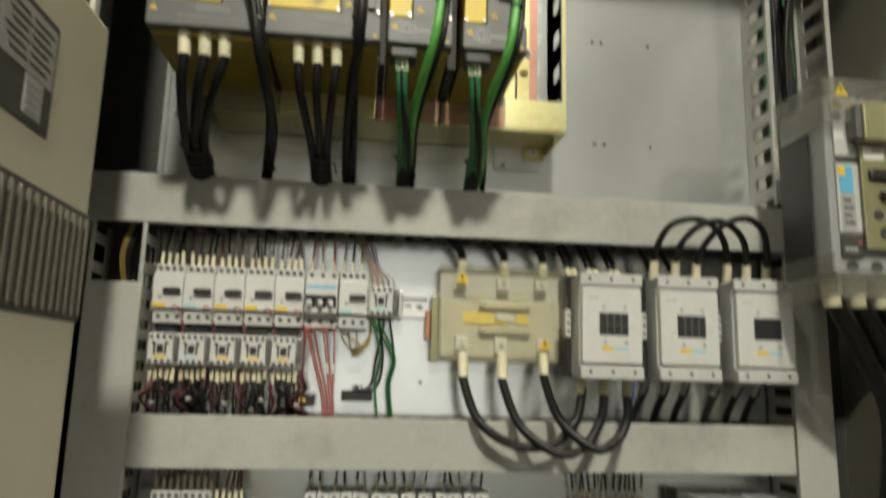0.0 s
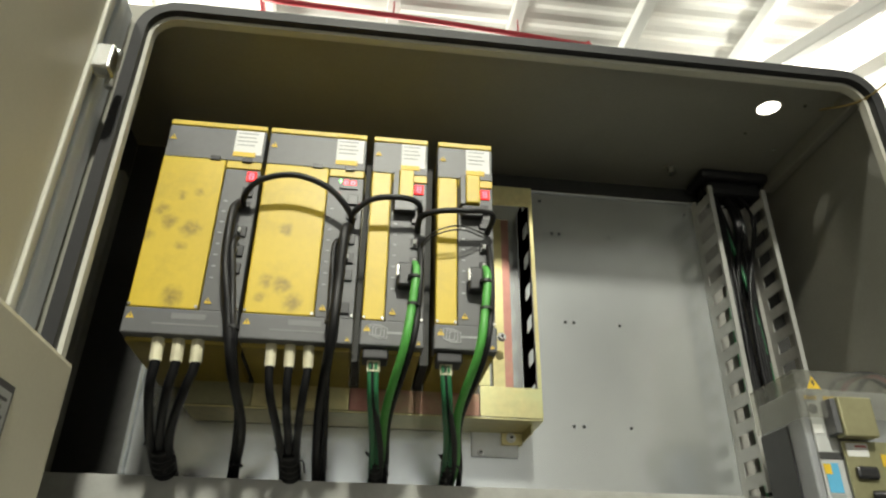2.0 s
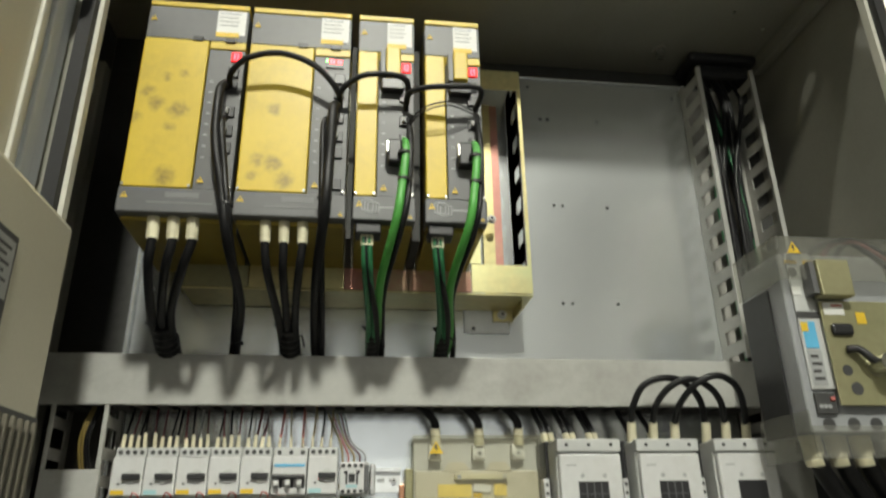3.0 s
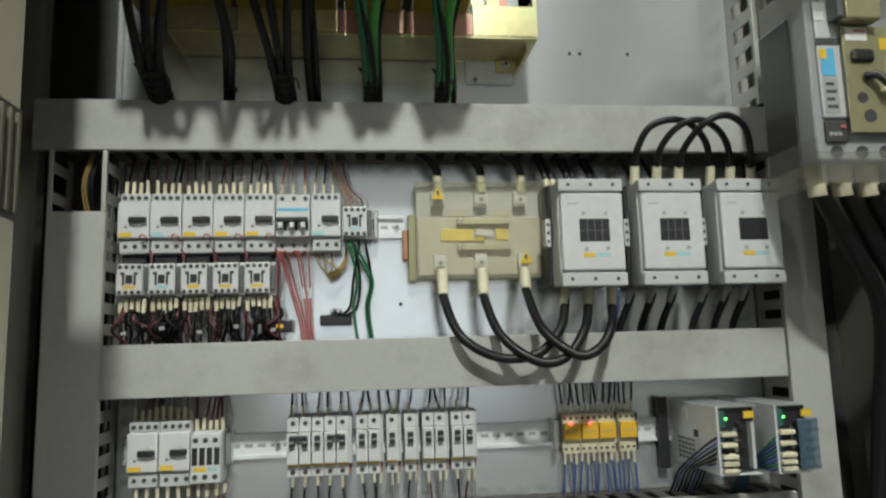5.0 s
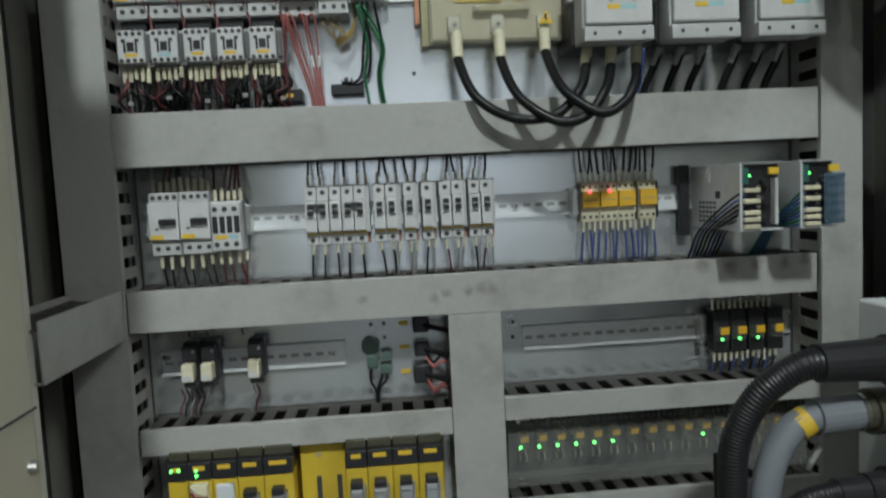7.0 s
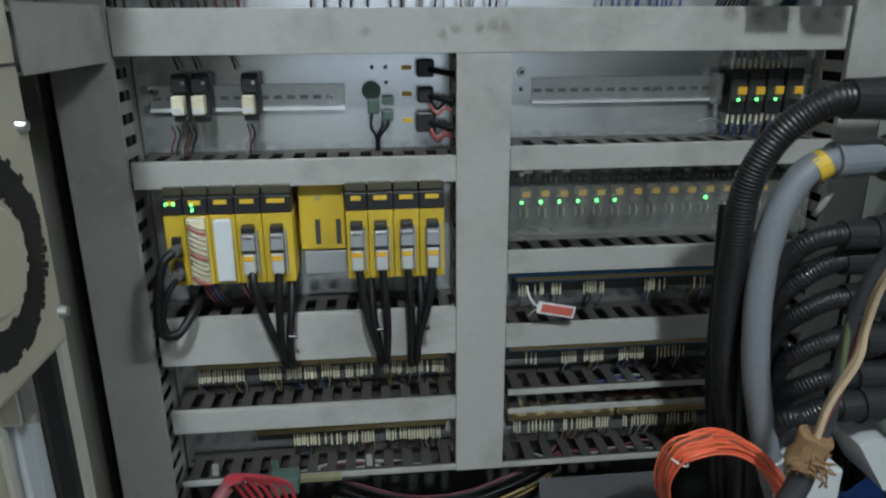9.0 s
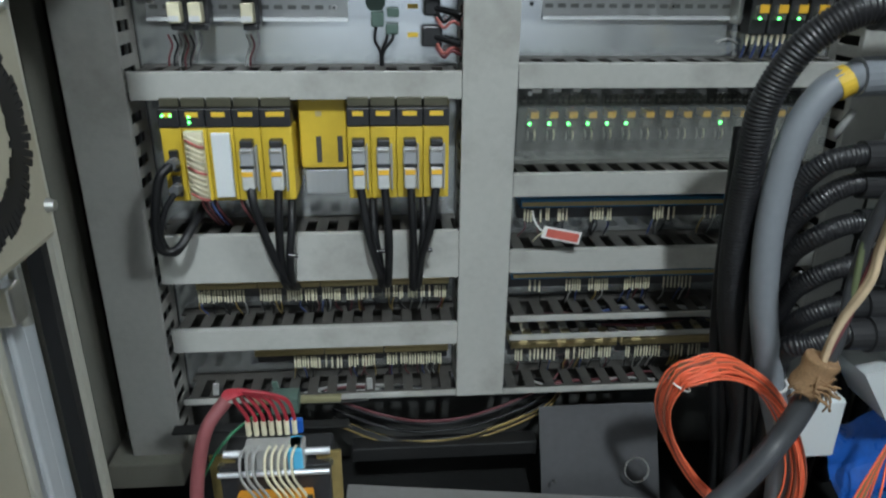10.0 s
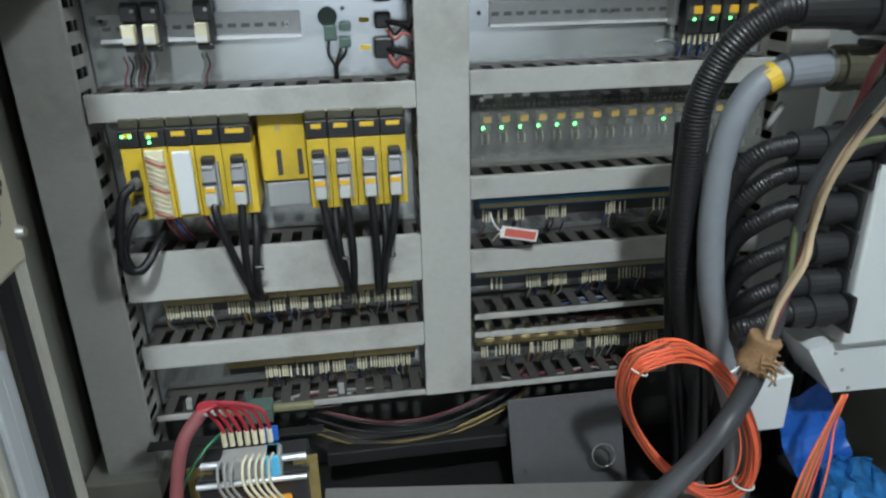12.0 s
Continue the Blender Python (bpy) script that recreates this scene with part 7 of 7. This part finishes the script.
for i in range(3):
    cable("feed_wire", [(0.628 + 0.02 * i, 0.89, 1.585), (0.640 + 0.02 * i, 0.865, 1.615), (0.690, 0.85, 1.618 - 0.004 * i), (0.735, 0.84, 1.58 - 0.01 * i), (0.755, 0.84, 1.50)], 0.004, CABLE if i != 1 else PINKW, "black wire arching over the main switch" if i != 1 else "maroon wire arching over the main switch", "switch feed wires", 8)

# ---------------------------------------------------------------- connector box and conduits on the side
wb = thing("connector_box", (0.68, 0.80, 0.29), "white painted connector box with black round connectors", "connector box")
part("box_body", box(BM(), (0.588, 0.785, 0.386), (0.775, 0.920, 0.855), 0.004), WBOX, wb)
part("box_foot", prism(BM(), [(0.553, 0.376), (0.588, 0.3855), (0.775, 0.3855), (0.775, 0.300), (0.600, 0.304)], 0.800, 0.88), WBOX, wb, "slanted white foot plate")
for x, z in ((0.60, 0.362), (0.615, 0.335), (0.63, 0.305)):
    part("screw_head", cyl(BM(), (x - 0.006, 0.798, z + 0.005), (x - 0.006, 0.800, z + 0.005), 0.0025, seg=10), GPRINT, wb)
CY = [(0.806, 0.800, 0.026), (0.738, 0.830, 0.024), (0.659, 0.800, 0.021), (0.622, 0.812, 0.020), (0.568, 0.820, 0.020), (0.515, 0.820, 0.020), (0.465, 0.820, 0.020), (0.436, 0.800, 0.021)]
for z, y, r_ in CY:
    c = part("connector", cyl(BM(), (0.512, y, z), (0.5885, y, z), r_ * 0.86, r_, 20), BLACK if r_ != 0.024 else OLIVED, wb, "round cable connector")
    part("coupling_ring", cyl(BM(), (0.537, y, z), (0.559, y, z), r_ * 1.12, seg=20), BLACK if r_ != 0.024 else OLIVED, c)
    part("flange", box(BM(), (0.582, y - r_ * 1.25, z - r_ * 1.25), (0.5878, y + r_ * 1.25, z + r_ * 1.25), 0.003), BLACK, c)
CORRP = [(0.545, 0.800, 0.806), (0.480, 0.800, 0.809), (0.439, 0.800, 0.806), (0.407, 0.810, 0.783), (0.387, 0.820, 0.752), (0.374, 0.830, 0.706), (0.376, 0.840, 0.645), (0.386, 0.860, 0.552), (0.405, 0.880, 0.448), (0.440, 0.900, 0.330), (0.495, 0.920, 0.153), (0.51, 0.93, 0.0)]
c = thing("conduit", CORRP[2], "black corrugated conduit bending down from a connector", "conduit", "conduits")
part("hose", tube(BM(), CORRP, 0.0165, 14, 8, 0.04, 0.0045), CORR, c)
part("gland_nut", cyl(BM(), (0.455, 0.800, 0.808), (0.535, 0.800, 0.808), 0.0215, 0.024, 20), BLACK, c, "black gland nut")
GREYP = [(0.520, 0.830, 0.739), (0.503, 0.830, 0.739), (0.467, 0.830, 0.735), (0.438, 0.830, 0.718), (0.416, 0.830, 0.673), (0.408, 0.830, 0.606), (0.411, 0.830, 0.526), (0.425, 0.830, 0.441), (0.454, 0.830, 0.340), (0.489, 0.830, 0.228), (0.51, 0.83, 0.0)]
gl = thing("conduit", GREYP[2], "smooth grey conduit with grey gland and yellow marker sleeve", "conduit", "conduits")
part("hose", tube(BM(), GREYP, 0.0165, 16, 8), GREYCON, gl)
part("nut", cyl(BM(), (0.472, 0.830, 0.736), (0.522, 0.830, 0.739), 0.0215, seg=20), GREYCON, gl)
part("ring", cyl(BM(), (0.522, 0.830, 0.739), (0.527, 0.830, 0.739), 0.022, seg=20), STEEL, gl)
part("marker", cyl(BM(), (0.449, 0.830, 0.7262), (0.463, 0.830, 0.7338), 0.0174, seg=20), LABELY, gl, "yellow marker sleeve")
HOSES = [[(0.545, 0.800, 0.659), (0.471, 0.800, 0.657), (0.440, 0.810, 0.642), (0.426, 0.832, 0.598), (0.428, 0.860, 0.520), (0.433, 0.880, 0.413), (0.460, 0.900, 0.253), (0.48, 0.90, 0.0)],
         [(0.545, 0.812, 0.622), (0.485, 0.812, 0.621), (0.449, 0.822, 0.594), (0.437, 0.845, 0.551), (0.441, 0.875, 0.451), (0.459, 0.890, 0.335), (0.480, 0.900, 0.213), (0.49, 0.9, 0.0)],
         [(0.552, 0.820, 0.568), (0.502, 0.820, 0.571), (0.464, 0.822, 0.555), (0.447, 0.845, 0.517), (0.452, 0.875, 0.434), (0.470, 0.890, 0.316), (0.490, 0.900, 0.202), (0.5, 0.9, 0.0)],
         [(0.564, 0.820, 0.515), (0.507, 0.820, 0.516), (0.474, 0.832, 0.494), (0.463, 0.855, 0.457), (0.471, 0.885, 0.376), (0.481, 0.890, 0.278), (0.498, 0.900, 0.181), (0.51, 0.9, 0.0)],
         [(0.576, 0.820, 0.465), (0.518, 0.820, 0.466), (0.483, 0.832, 0.446), (0.475, 0.855, 0.411), (0.479, 0.875, 0.347), (0.492, 0.890, 0.259), (0.508, 0.900, 0.170), (0.52, 0.9, 0.0)],
         [(0.547, 0.800, 0.437), (0.504, 0.800, 0.435), (0.477, 0.810, 0.418), (0.458, 0.822, 0.405), (0.460, 0.842, 0.367), (0.487, 0.870, 0.274), (0.50, 0.88, 0.1), (0.51, 0.88, 0.0)]]
for i, pts in enumerate(HOSES):
    r_ = 0.0125 if i < 5 else 0.0145
    c = thing("conduit", pts[2], "black corrugated conduit bending down from a connector", "conduit", "conduits")
    part("hose", tube(BM(), pts, r_, 12, 8, 0.035, 0.0042), CORR, c)
    part("collar", cyl(BM(), (pts[1][0] + 0.006, pts[1][1], pts[1][2]), (pts[1][0] + 0.040, pts[1][1], pts[1][2]), r_ * 1.3, r_ * 1.4, 18), BLACK, c)
for i in range(6):
    dx = 0.012 * i
    cable("hanging_cable", [(0.405 + dx, 0.93, 0.66 - 0.05 * i), (0.395 + dx, 0.905, 0.58), (0.400 + dx, 0.905, 0.45), (0.420 + dx, 0.915, 0.32), (0.455 + dx, 0.93, 0.15), (0.47 + dx, 0.93, 0.0)], 0.008 + 0.002 * (i % 2), CABLE, "black cable hanging behind the conduits", "hanging cables", 10)
for pts in ([(0.452, 0.852, 0.57), (0.470, 0.846, 0.60)], [(0.476, 0.862, 0.48), (0.480, 0.858, 0.492)], [(0.475, 0.85, 0.665), (0.489, 0.845, 0.698)]):
    lone("cable_tie", tube(BM(), pts, 0.0045, 8, 3), GREYW, "grey cable tie end among the conduits", "cable tie", "cable ties")

# orange coil of wire hung on the grey conduit
coil = thing("wire_coil", (0.39, 0.80, 0.13), "coil of orange signal wire tied with a white strap", "wire coil")
CO = [(0.346, 0.800, 0.397), (0.303, 0.800, 0.383), (0.300, 0.820, 0.320), (0.334, 0.840, 0.241), (0.384, 0.840, 0.170), (0.438, 0.820, 0.134), (0.478, 0.800, 0.160), (0.480, 0.790, 0.226), (0.457, 0.790, 0.299), (0.420, 0.790, 0.356), (0.384, 0.800, 0.386)]
rr = random.Random(5)
cen = Vector((0.39, 0.81, 0.27))
for i in range(52):
    u, v = rr.gauss(0, 0.0038), rr.gauss(0, 0.0042)
    k = rr.uniform(0.0, 6.28)
    pts = []
    for j, q in enumerate(CO + CO[:2]):
        d = (Vector(q) + Vector((0.010, 0, 0)) - cen)
        wob = 1 + 0.03 * math.sin(k + j * 0.9)
        pts.append(cen + d * (1 + u / 0.12) * wob + Vector((0, v + 0.004 * math.sin(k + j), 0)))
    part("wire_turn", tube(BM(), pts, 0.0015, 5, 5), (GREENO if i in (5, 17, 40) else ORANGEW if i % 6 else BROWNO), coil)
def strap_ring(centre, axis, radius, r):
    """A thin closed band round a bundle."""
    axis = Vector(axis).normalized()
    u = axis.orthogonal().normalized()
    v = axis.cross(u)
    c = Vector(centre)
    return tube(BM(), [c + radius * (math.cos(k * math.pi / 10) * u + math.sin(k * math.pi / 10) * v) for k in range(21)], r, 6, 2)


part("strap", strap_ring((0.458, 0.790, 0.318), (0.5, 0, -0.75), 0.0150, 0.0017), LABELW, coil, "white cable strap")
part("strap", strap_ring((0.489, 0.796, 0.168), (0.1, 0, 1), 0.0140, 0.0017), LABELW, coil, "white cable strap")
part("strap", strap_ring((0.316, 0.803, 0.372), (0.5, 0, 1), 0.0140, 0.0013), LABELW, coil, "white cable strap")
lone("cable_tie", strap_ring((0.453, 0.829, 0.347), (0.25, 0, -0.9), 0.0180, 0.0020), LABELW, "white strap round the grey conduit", "cable tie", "cable ties")
# thick cable with its jacket stripped back
jc = thing("stripped_cable", (0.41, 0.70, 0.44), "thick dark grey cable with stripped cores and brown cloth tape", "cable")
part("sheath", tube(BM(), [(0.17, 0.56, 0.322), (0.258, 0.620, 0.324), (0.325, 0.660, 0.337), (0.375, 0.690, 0.358), (0.403, 0.700, 0.398), (0.416, 0.700, 0.446)], 0.0128, 16, 8), GREYD, jc)
for pts, r_, m_, lb in (([(0.416, 0.700, 0.440), (0.427, 0.700, 0.476), (0.428, 0.700, 0.511), (0.428, 0.700, 0.565), (0.421, 0.680, 0.635), (0.430, 0.660, 0.697), (0.430, 0.620, 0.756), (0.44, 0.56, 0.84)], 0.0062, GREYD, "dark grey core"),
                        ([(0.412, 0.698, 0.445), (0.422, 0.698, 0.505), (0.435, 0.688, 0.562), (0.437, 0.688, 0.600), (0.431, 0.668, 0.672), (0.438, 0.628, 0.754), (0.45, 0.56, 0.84)], 0.0042, BEIGEW, "tan core"),
                        ([(0.410, 0.694, 0.445), (0.418, 0.692, 0.505), (0.434, 0.684, 0.56), (0.436, 0.684, 0.600), (0.433, 0.666, 0.66), (0.444, 0.628, 0.74), (0.46, 0.56, 0.83)], 0.0034, BEIGEW, "tan core"),
                        ([(0.414, 0.702, 0.445), (0.432, 0.694, 0.54), (0.439, 0.690, 0.606), (0.434, 0.670, 0.683), (0.432, 0.650, 0.731), (0.423, 0.620, 0.784), (0.43, 0.56, 0.86)], 0.0040, PINKW, "dull red core"),
                        ([(0.413, 0.705, 0.445), (0.430, 0.700, 0.518), (0.421, 0.690, 0.601), (0.424, 0.680, 0.647), (0.438, 0.660, 0.686), (0.458, 0.640, 0.703), (0.52, 0.6, 0.71)], 0.0034, GREENO, "grey-green core")):
    part("core", tube(BM(), pts, r_, 8, 8), m_, jc, lb)
def frayed(bm):
    for v in bm.verts:
        v.co += Vector(noise.noise_vector(v.co * 90)) * 0.003
    return bm


rr = random.Random(9)
tape = part("cloth_tape", frayed(tube(BM(), [(0.400, 0.700, 0.428), (0.409, 0.699, 0.447), (0.414, 0.698, 0.468)], 0.0175, 14, 6)), BURLAP, jc, "frayed brown cloth tape")
for i in range(40):
    a = rr.uniform(0, 6.28)
    p_ = Vector((0.408 + 0.013 * math.cos(a), 0.694 + 0.011 * math.sin(a), 0.442 + rr.uniform(-0.014, 0.014)))
    q_ = p_ + Vector((rr.uniform(-0.014, 0.026), rr.uniform(-0.010, 0.004), rr.uniform(-0.018, 0.008)))
    part("strand", frayed(tube(BM(), [p_, (p_ + q_) / 2 + Vector((0, -0.004, 0.003)), q_], rr.uniform(0.0007, 0.0018), 6, 3)), BURLAP, tape)

# ---------------------------------------------------------------- foot of the cabinet
tf = thing("transformer", (-0.19, 0.85, 0.0), "small transformer with orange winding and terminal row", "transformer")
part("core", box(BM(), (-0.262, 0.855, 0.02), (-0.118, 0.925, 0.232), 0.003), BLACK, tf, "black laminated core")
for x0, x1 in ((-0.277, -0.243), (-0.137, -0.104)):
    a = part("angle_bracket", box(BM(), (x0, 0.868, 0.02), (x1, 0.873, 0.243), 0.001), BRASS, tf, "brass-coloured mounting angle")
    screw_bm = cyl(BM(), ((x0 + x1) / 2, 0.862, 0.228), ((x0 + x1) / 2, 0.868, 0.228), 0.006, seg=12)
    part("bolt", screw_bm, OLIVED, a)
bm = BM()
cyl(bm, (-0.190, 0.843, 0.03), (-0.190, 0.843, 0.196), 0.052, 0.050, 36)
bmesh.ops.scale(bm, vec=(1, 0.75, 1), verts=bm.verts, space=Matrix.Translation((0, -0.843, 0)))
part("winding", bm, COILO, tf, "orange taped winding")
for i in range(7):
    a = math.pi * (1.08 + 0.84 * i / 6)
    part("winding_tab", box(BM(), (-0.190 + 0.047 * math.cos(a) - 0.004, 0.843 + 0.036 * math.sin(a) - 0.003, 0.192), (-0.190 + 0.047 * math.cos(a) + 0.004, 0.843 + 0.036 * math.sin(a) + 0.003, 0.201), 0.001), BLACK, tf)
part("terminal_bar", box(BM(), (-0.228, 0.852, 0.226), (-0.150, 0.880, 0.262), 0.003), GREYW, tf, "grey terminal row")
part("terminal_end", box(BM(), (-0.172, 0.850, 0.228), (-0.152, 0.882, 0.262), 0.003), LABELB, tf, "blue end terminal")
part("terminal_top", box(BM(), (-0.172, 0.884, 0.262), (-0.154, 0.894, 0.282), 0.002), BLUEP, tf)
part("cross_rod", cyl(BM(), (-0.262, 0.848, 0.228), (-0.118, 0.848, 0.228), 0.004, seg=12), ALU, tf)
part("cross_rod", cyl(BM(), (-0.255, 0.862, 0.250), (-0.118, 0.862, 0.250), 0.005, seg=12), ALU, tf)
for i in range(8):
    x = -0.226 + i * 0.0085 + (0.006 if i > 2 else 0)
    part("lead", tube(BM(), [(x, 0.860, 0.262), (x - 0.004, 0.842, 0.258), (x - 0.003, 0.834, 0.232), (x + 0.010, 0.834, 0.206), (x + 0.012, 0.840, 0.192)], 0.0019, 8, 6), CREAM if i > 2 else GREYW, tf)
for i in range(7):
    x = -0.224 + i * 0.010
    part("red_lead", tube(BM(), [(x, 0.880, 0.268), (x, 0.879, 0.295), (x - 0.012, 0.872, 0.328), (-0.222 - 0.002 * i, 0.856, 0.346 + 0.001 * i), (-0.244, 0.838, 0.344), (-0.262, 0.822, 0.318)], 0.0027, 8, 6), REDWD, tf)
    part("sleeve", cyl(BM(), (x, 0.880, 0.266), (x, 0.879, 0.288), 0.0036, seg=8), CREAM, tf)
cable("sleeved_cable", [(-0.238, 0.842, 0.347), (-0.259, 0.820, 0.322), (-0.273, 0.810, 0.267), (-0.278, 0.800, 0.214), (-0.280, 0.79, 0.12), (-0.27, 0.79, 0.0)], 0.0085, PINKW, "dull red sleeved cable curving down beside the transformer", "", 14)
cable("sleeved_cable", [(-0.276, 0.806, 0.225), (-0.281, 0.796, 0.17), (-0.283, 0.79, 0.08), (-0.28, 0.79, 0.0)], 0.0108, GREYD, "dark grey cable jacket beside the transformer", "", 14)
cable("earth_wire", [(-0.205, 0.90, 0.29), (-0.24, 0.88, 0.275), (-0.268, 0.85, 0.25), (-0.285, 0.83, 0.20), (-0.29, 0.82, 0.05)], 0.002, GREEND, "dark green earth wire beside the transformer", "", 6, cat="wire")
tk = thing("terminal_block", (-0.19, 0.98, 0.25), "green terminal block on a short steel rail", "terminal block")
part("rail", box(BM(), (-0.245, 0.99, 0.236), (-0.110, 1.000, 0.246), 0.002), OLIVE, tk)
part("block", box(BM(), (-0.210, 0.965, 0.236), (-0.170, 0.995, 0.262), 0.002), GTERM, tk)
lone("steel_rail", box(BM(), (-0.36, 0.98, 0.196), (-0.10, 1.00, 0.200), 0.001), BLACKF, "thin steel cross rail above the transformer, blackened for shade", "rail")
lone("steel_rail", box(BM(), (-0.10, 1.02, 0.10), (0.20, 1.05, 0.125), 0.002), BLACKF, "steel cross rail at the cabinet foot, blackened for shade", "rail")
rr = random.Random(31)
for i in range(10):
    z = 0.165 + rr.uniform(-0.03, 0.02)
    cable("floor_wire", [(-0.13, 1.05, z + 0.02), (-0.047, 1.04 + 0.01 * rr.random(), z - 0.015), (0.025, 1.03, z - 0.02 + 0.01 * rr.random()), (0.109, 1.04, z - 0.012), (0.215, 1.06, z + 0.02), (0.26, 1.09, z + 0.05)], 0.0018 + 0.001 * rr.random(), (YELW, CABLE, BROWNW, CABLE, CABLE)[i % 5], "thin loose wire sagging at the cabinet foot", "sagging wires", 6, cat="wire")
bx_ = thing("steel_box", (0.30, 1.0, 0.0), "dark grey sheet steel box with a round cut-out", "steel box")
part("front_plate", box(BM(), (0.200, 0.985, 0.0), (0.394, 0.990, 0.196), 0.001, Matrix.Rotation(radians(-24), 4, "X")), DARKBOX, bx_)
part("rim", tube(BM(), [(0.347 + 0.019 * math.cos(a), 0.958 + 0.008 * math.sin(a), 0.110 + 0.017 * math.sin(a)) for a in [2 * math.pi * i / 24 for i in range(25)]], 0.0016, 6, 2), STEEL, bx_, "bright rim of the cut-out")
part("screw_head", cyl(BM(), (0.213, 0.945, 0.105), (0.213, 0.950, 0.105), 0.0025, seg=10), INK, bx_)
sh = thing("base_sheet", (0.18, 0.8, 0.0), "grey sheet steel base plate at the cabinet foot", "base plate")
bm = BM()
vs_ = [bm.verts.new(p_) for p_ in ((-0.105, 0.975, 0.095), (0.50, 0.890, 0.095), (0.50, 0.60, 0.075), (-0.13, 0.60, 0.075))]
wv_ = [bm.verts.new(v.co - Vector((0, 0, 0.004))) for v in vs_]
bm.faces.new(vs_)
bm.faces.new(wv_[::-1])
for i in range(4):
    bm.faces.new((vs_[i], wv_[i], wv_[(i + 1) % 4], vs_[(i + 1) % 4]))
part("sheet", bm, SHELF, sh)
for x, y in ((-0.08, 0.90), (0.45, 0.72), (0.15, 0.62)):
    part("support", box(BM(), (x - 0.01, y - 0.01, 0.0), (x + 0.01, y + 0.01, 0.076)), DARKBOX, sh)
lone("foot_rail", box(BM(), (-0.47, 1.0, 0.085), (-0.36, 1.10, 0.13), 0.003), CAB, "grey foot rail under the tall duct", "rail")
gb = thing("grey_cover", (0.53, 0.84, 0.20), "small pale grey cover box below the connectors", "cover box")
part("shell", box(BM(), (0.497, 0.820, 0.235), (0.556, 0.880, 0.325), 0.004), WBOX, gb)
part("leg", box(BM(), (0.52, 0.84, 0.0), (0.535, 0.86, 0.2345)), DARKBOX, gb)
pl = thing("blue_film", (0.64, 0.86, 0.2), "crumpled blue plastic film and shiny blue bag", "plastic bag")
bm = BM()
bmesh.ops.create_icosphere(bm, subdivisions=4, radius=0.055, matrix=Matrix.Translation((0.67, 0.80, 0.115)))
for v in bm.verts:
    v.co += Vector(noise.noise_vector(v.co * 38)) * 0.018 + Vector(noise.noise_vector(v.co * 90)) * 0.006
part("bag", bm, BLUEBAG, pl, "shiny blue bag")
bm = BM()
bmesh.ops.create_grid(bm, x_segments=16, y_segments=16, size=0.5, matrix=Matrix.Translation((0.635, 0.86, 0.19)) @ Matrix.Rotation(radians(70), 4, "X") @ Matrix.Rotation(radians(20), 4, "Z") @ Matrix.Diagonal((0.10, 0.13, 1, 1)))
for v in bm.verts:
    v.co += Vector(noise.noise_vector(v.co * 30)) * 0.008
bmesh.ops.solidify(bm, geom=bm.faces, thickness=0.001)
part("film", bm, BLUEP, pl)
ow = thing("wire_bundle", (0.59, 0.79, 0.2), "fan of loose orange wires beside the connector box", "wires")
for i in range(12):
    u = rr.gauss(0, 0.006)
    part("wire", tube(BM(), [(0.617 + u * 0.3, 0.795, 0.302), (0.597 + u, 0.788 + u * 0.4, 0.251), (0.580 + u * 1.4, 0.778, 0.203), (0.562 + u * 1.8, 0.768, 0.14), (0.54 + u * 2, 0.76, 0.0)], 0.0016, 6, 5), ORANGEW if i % 4 else GREENO, ow)
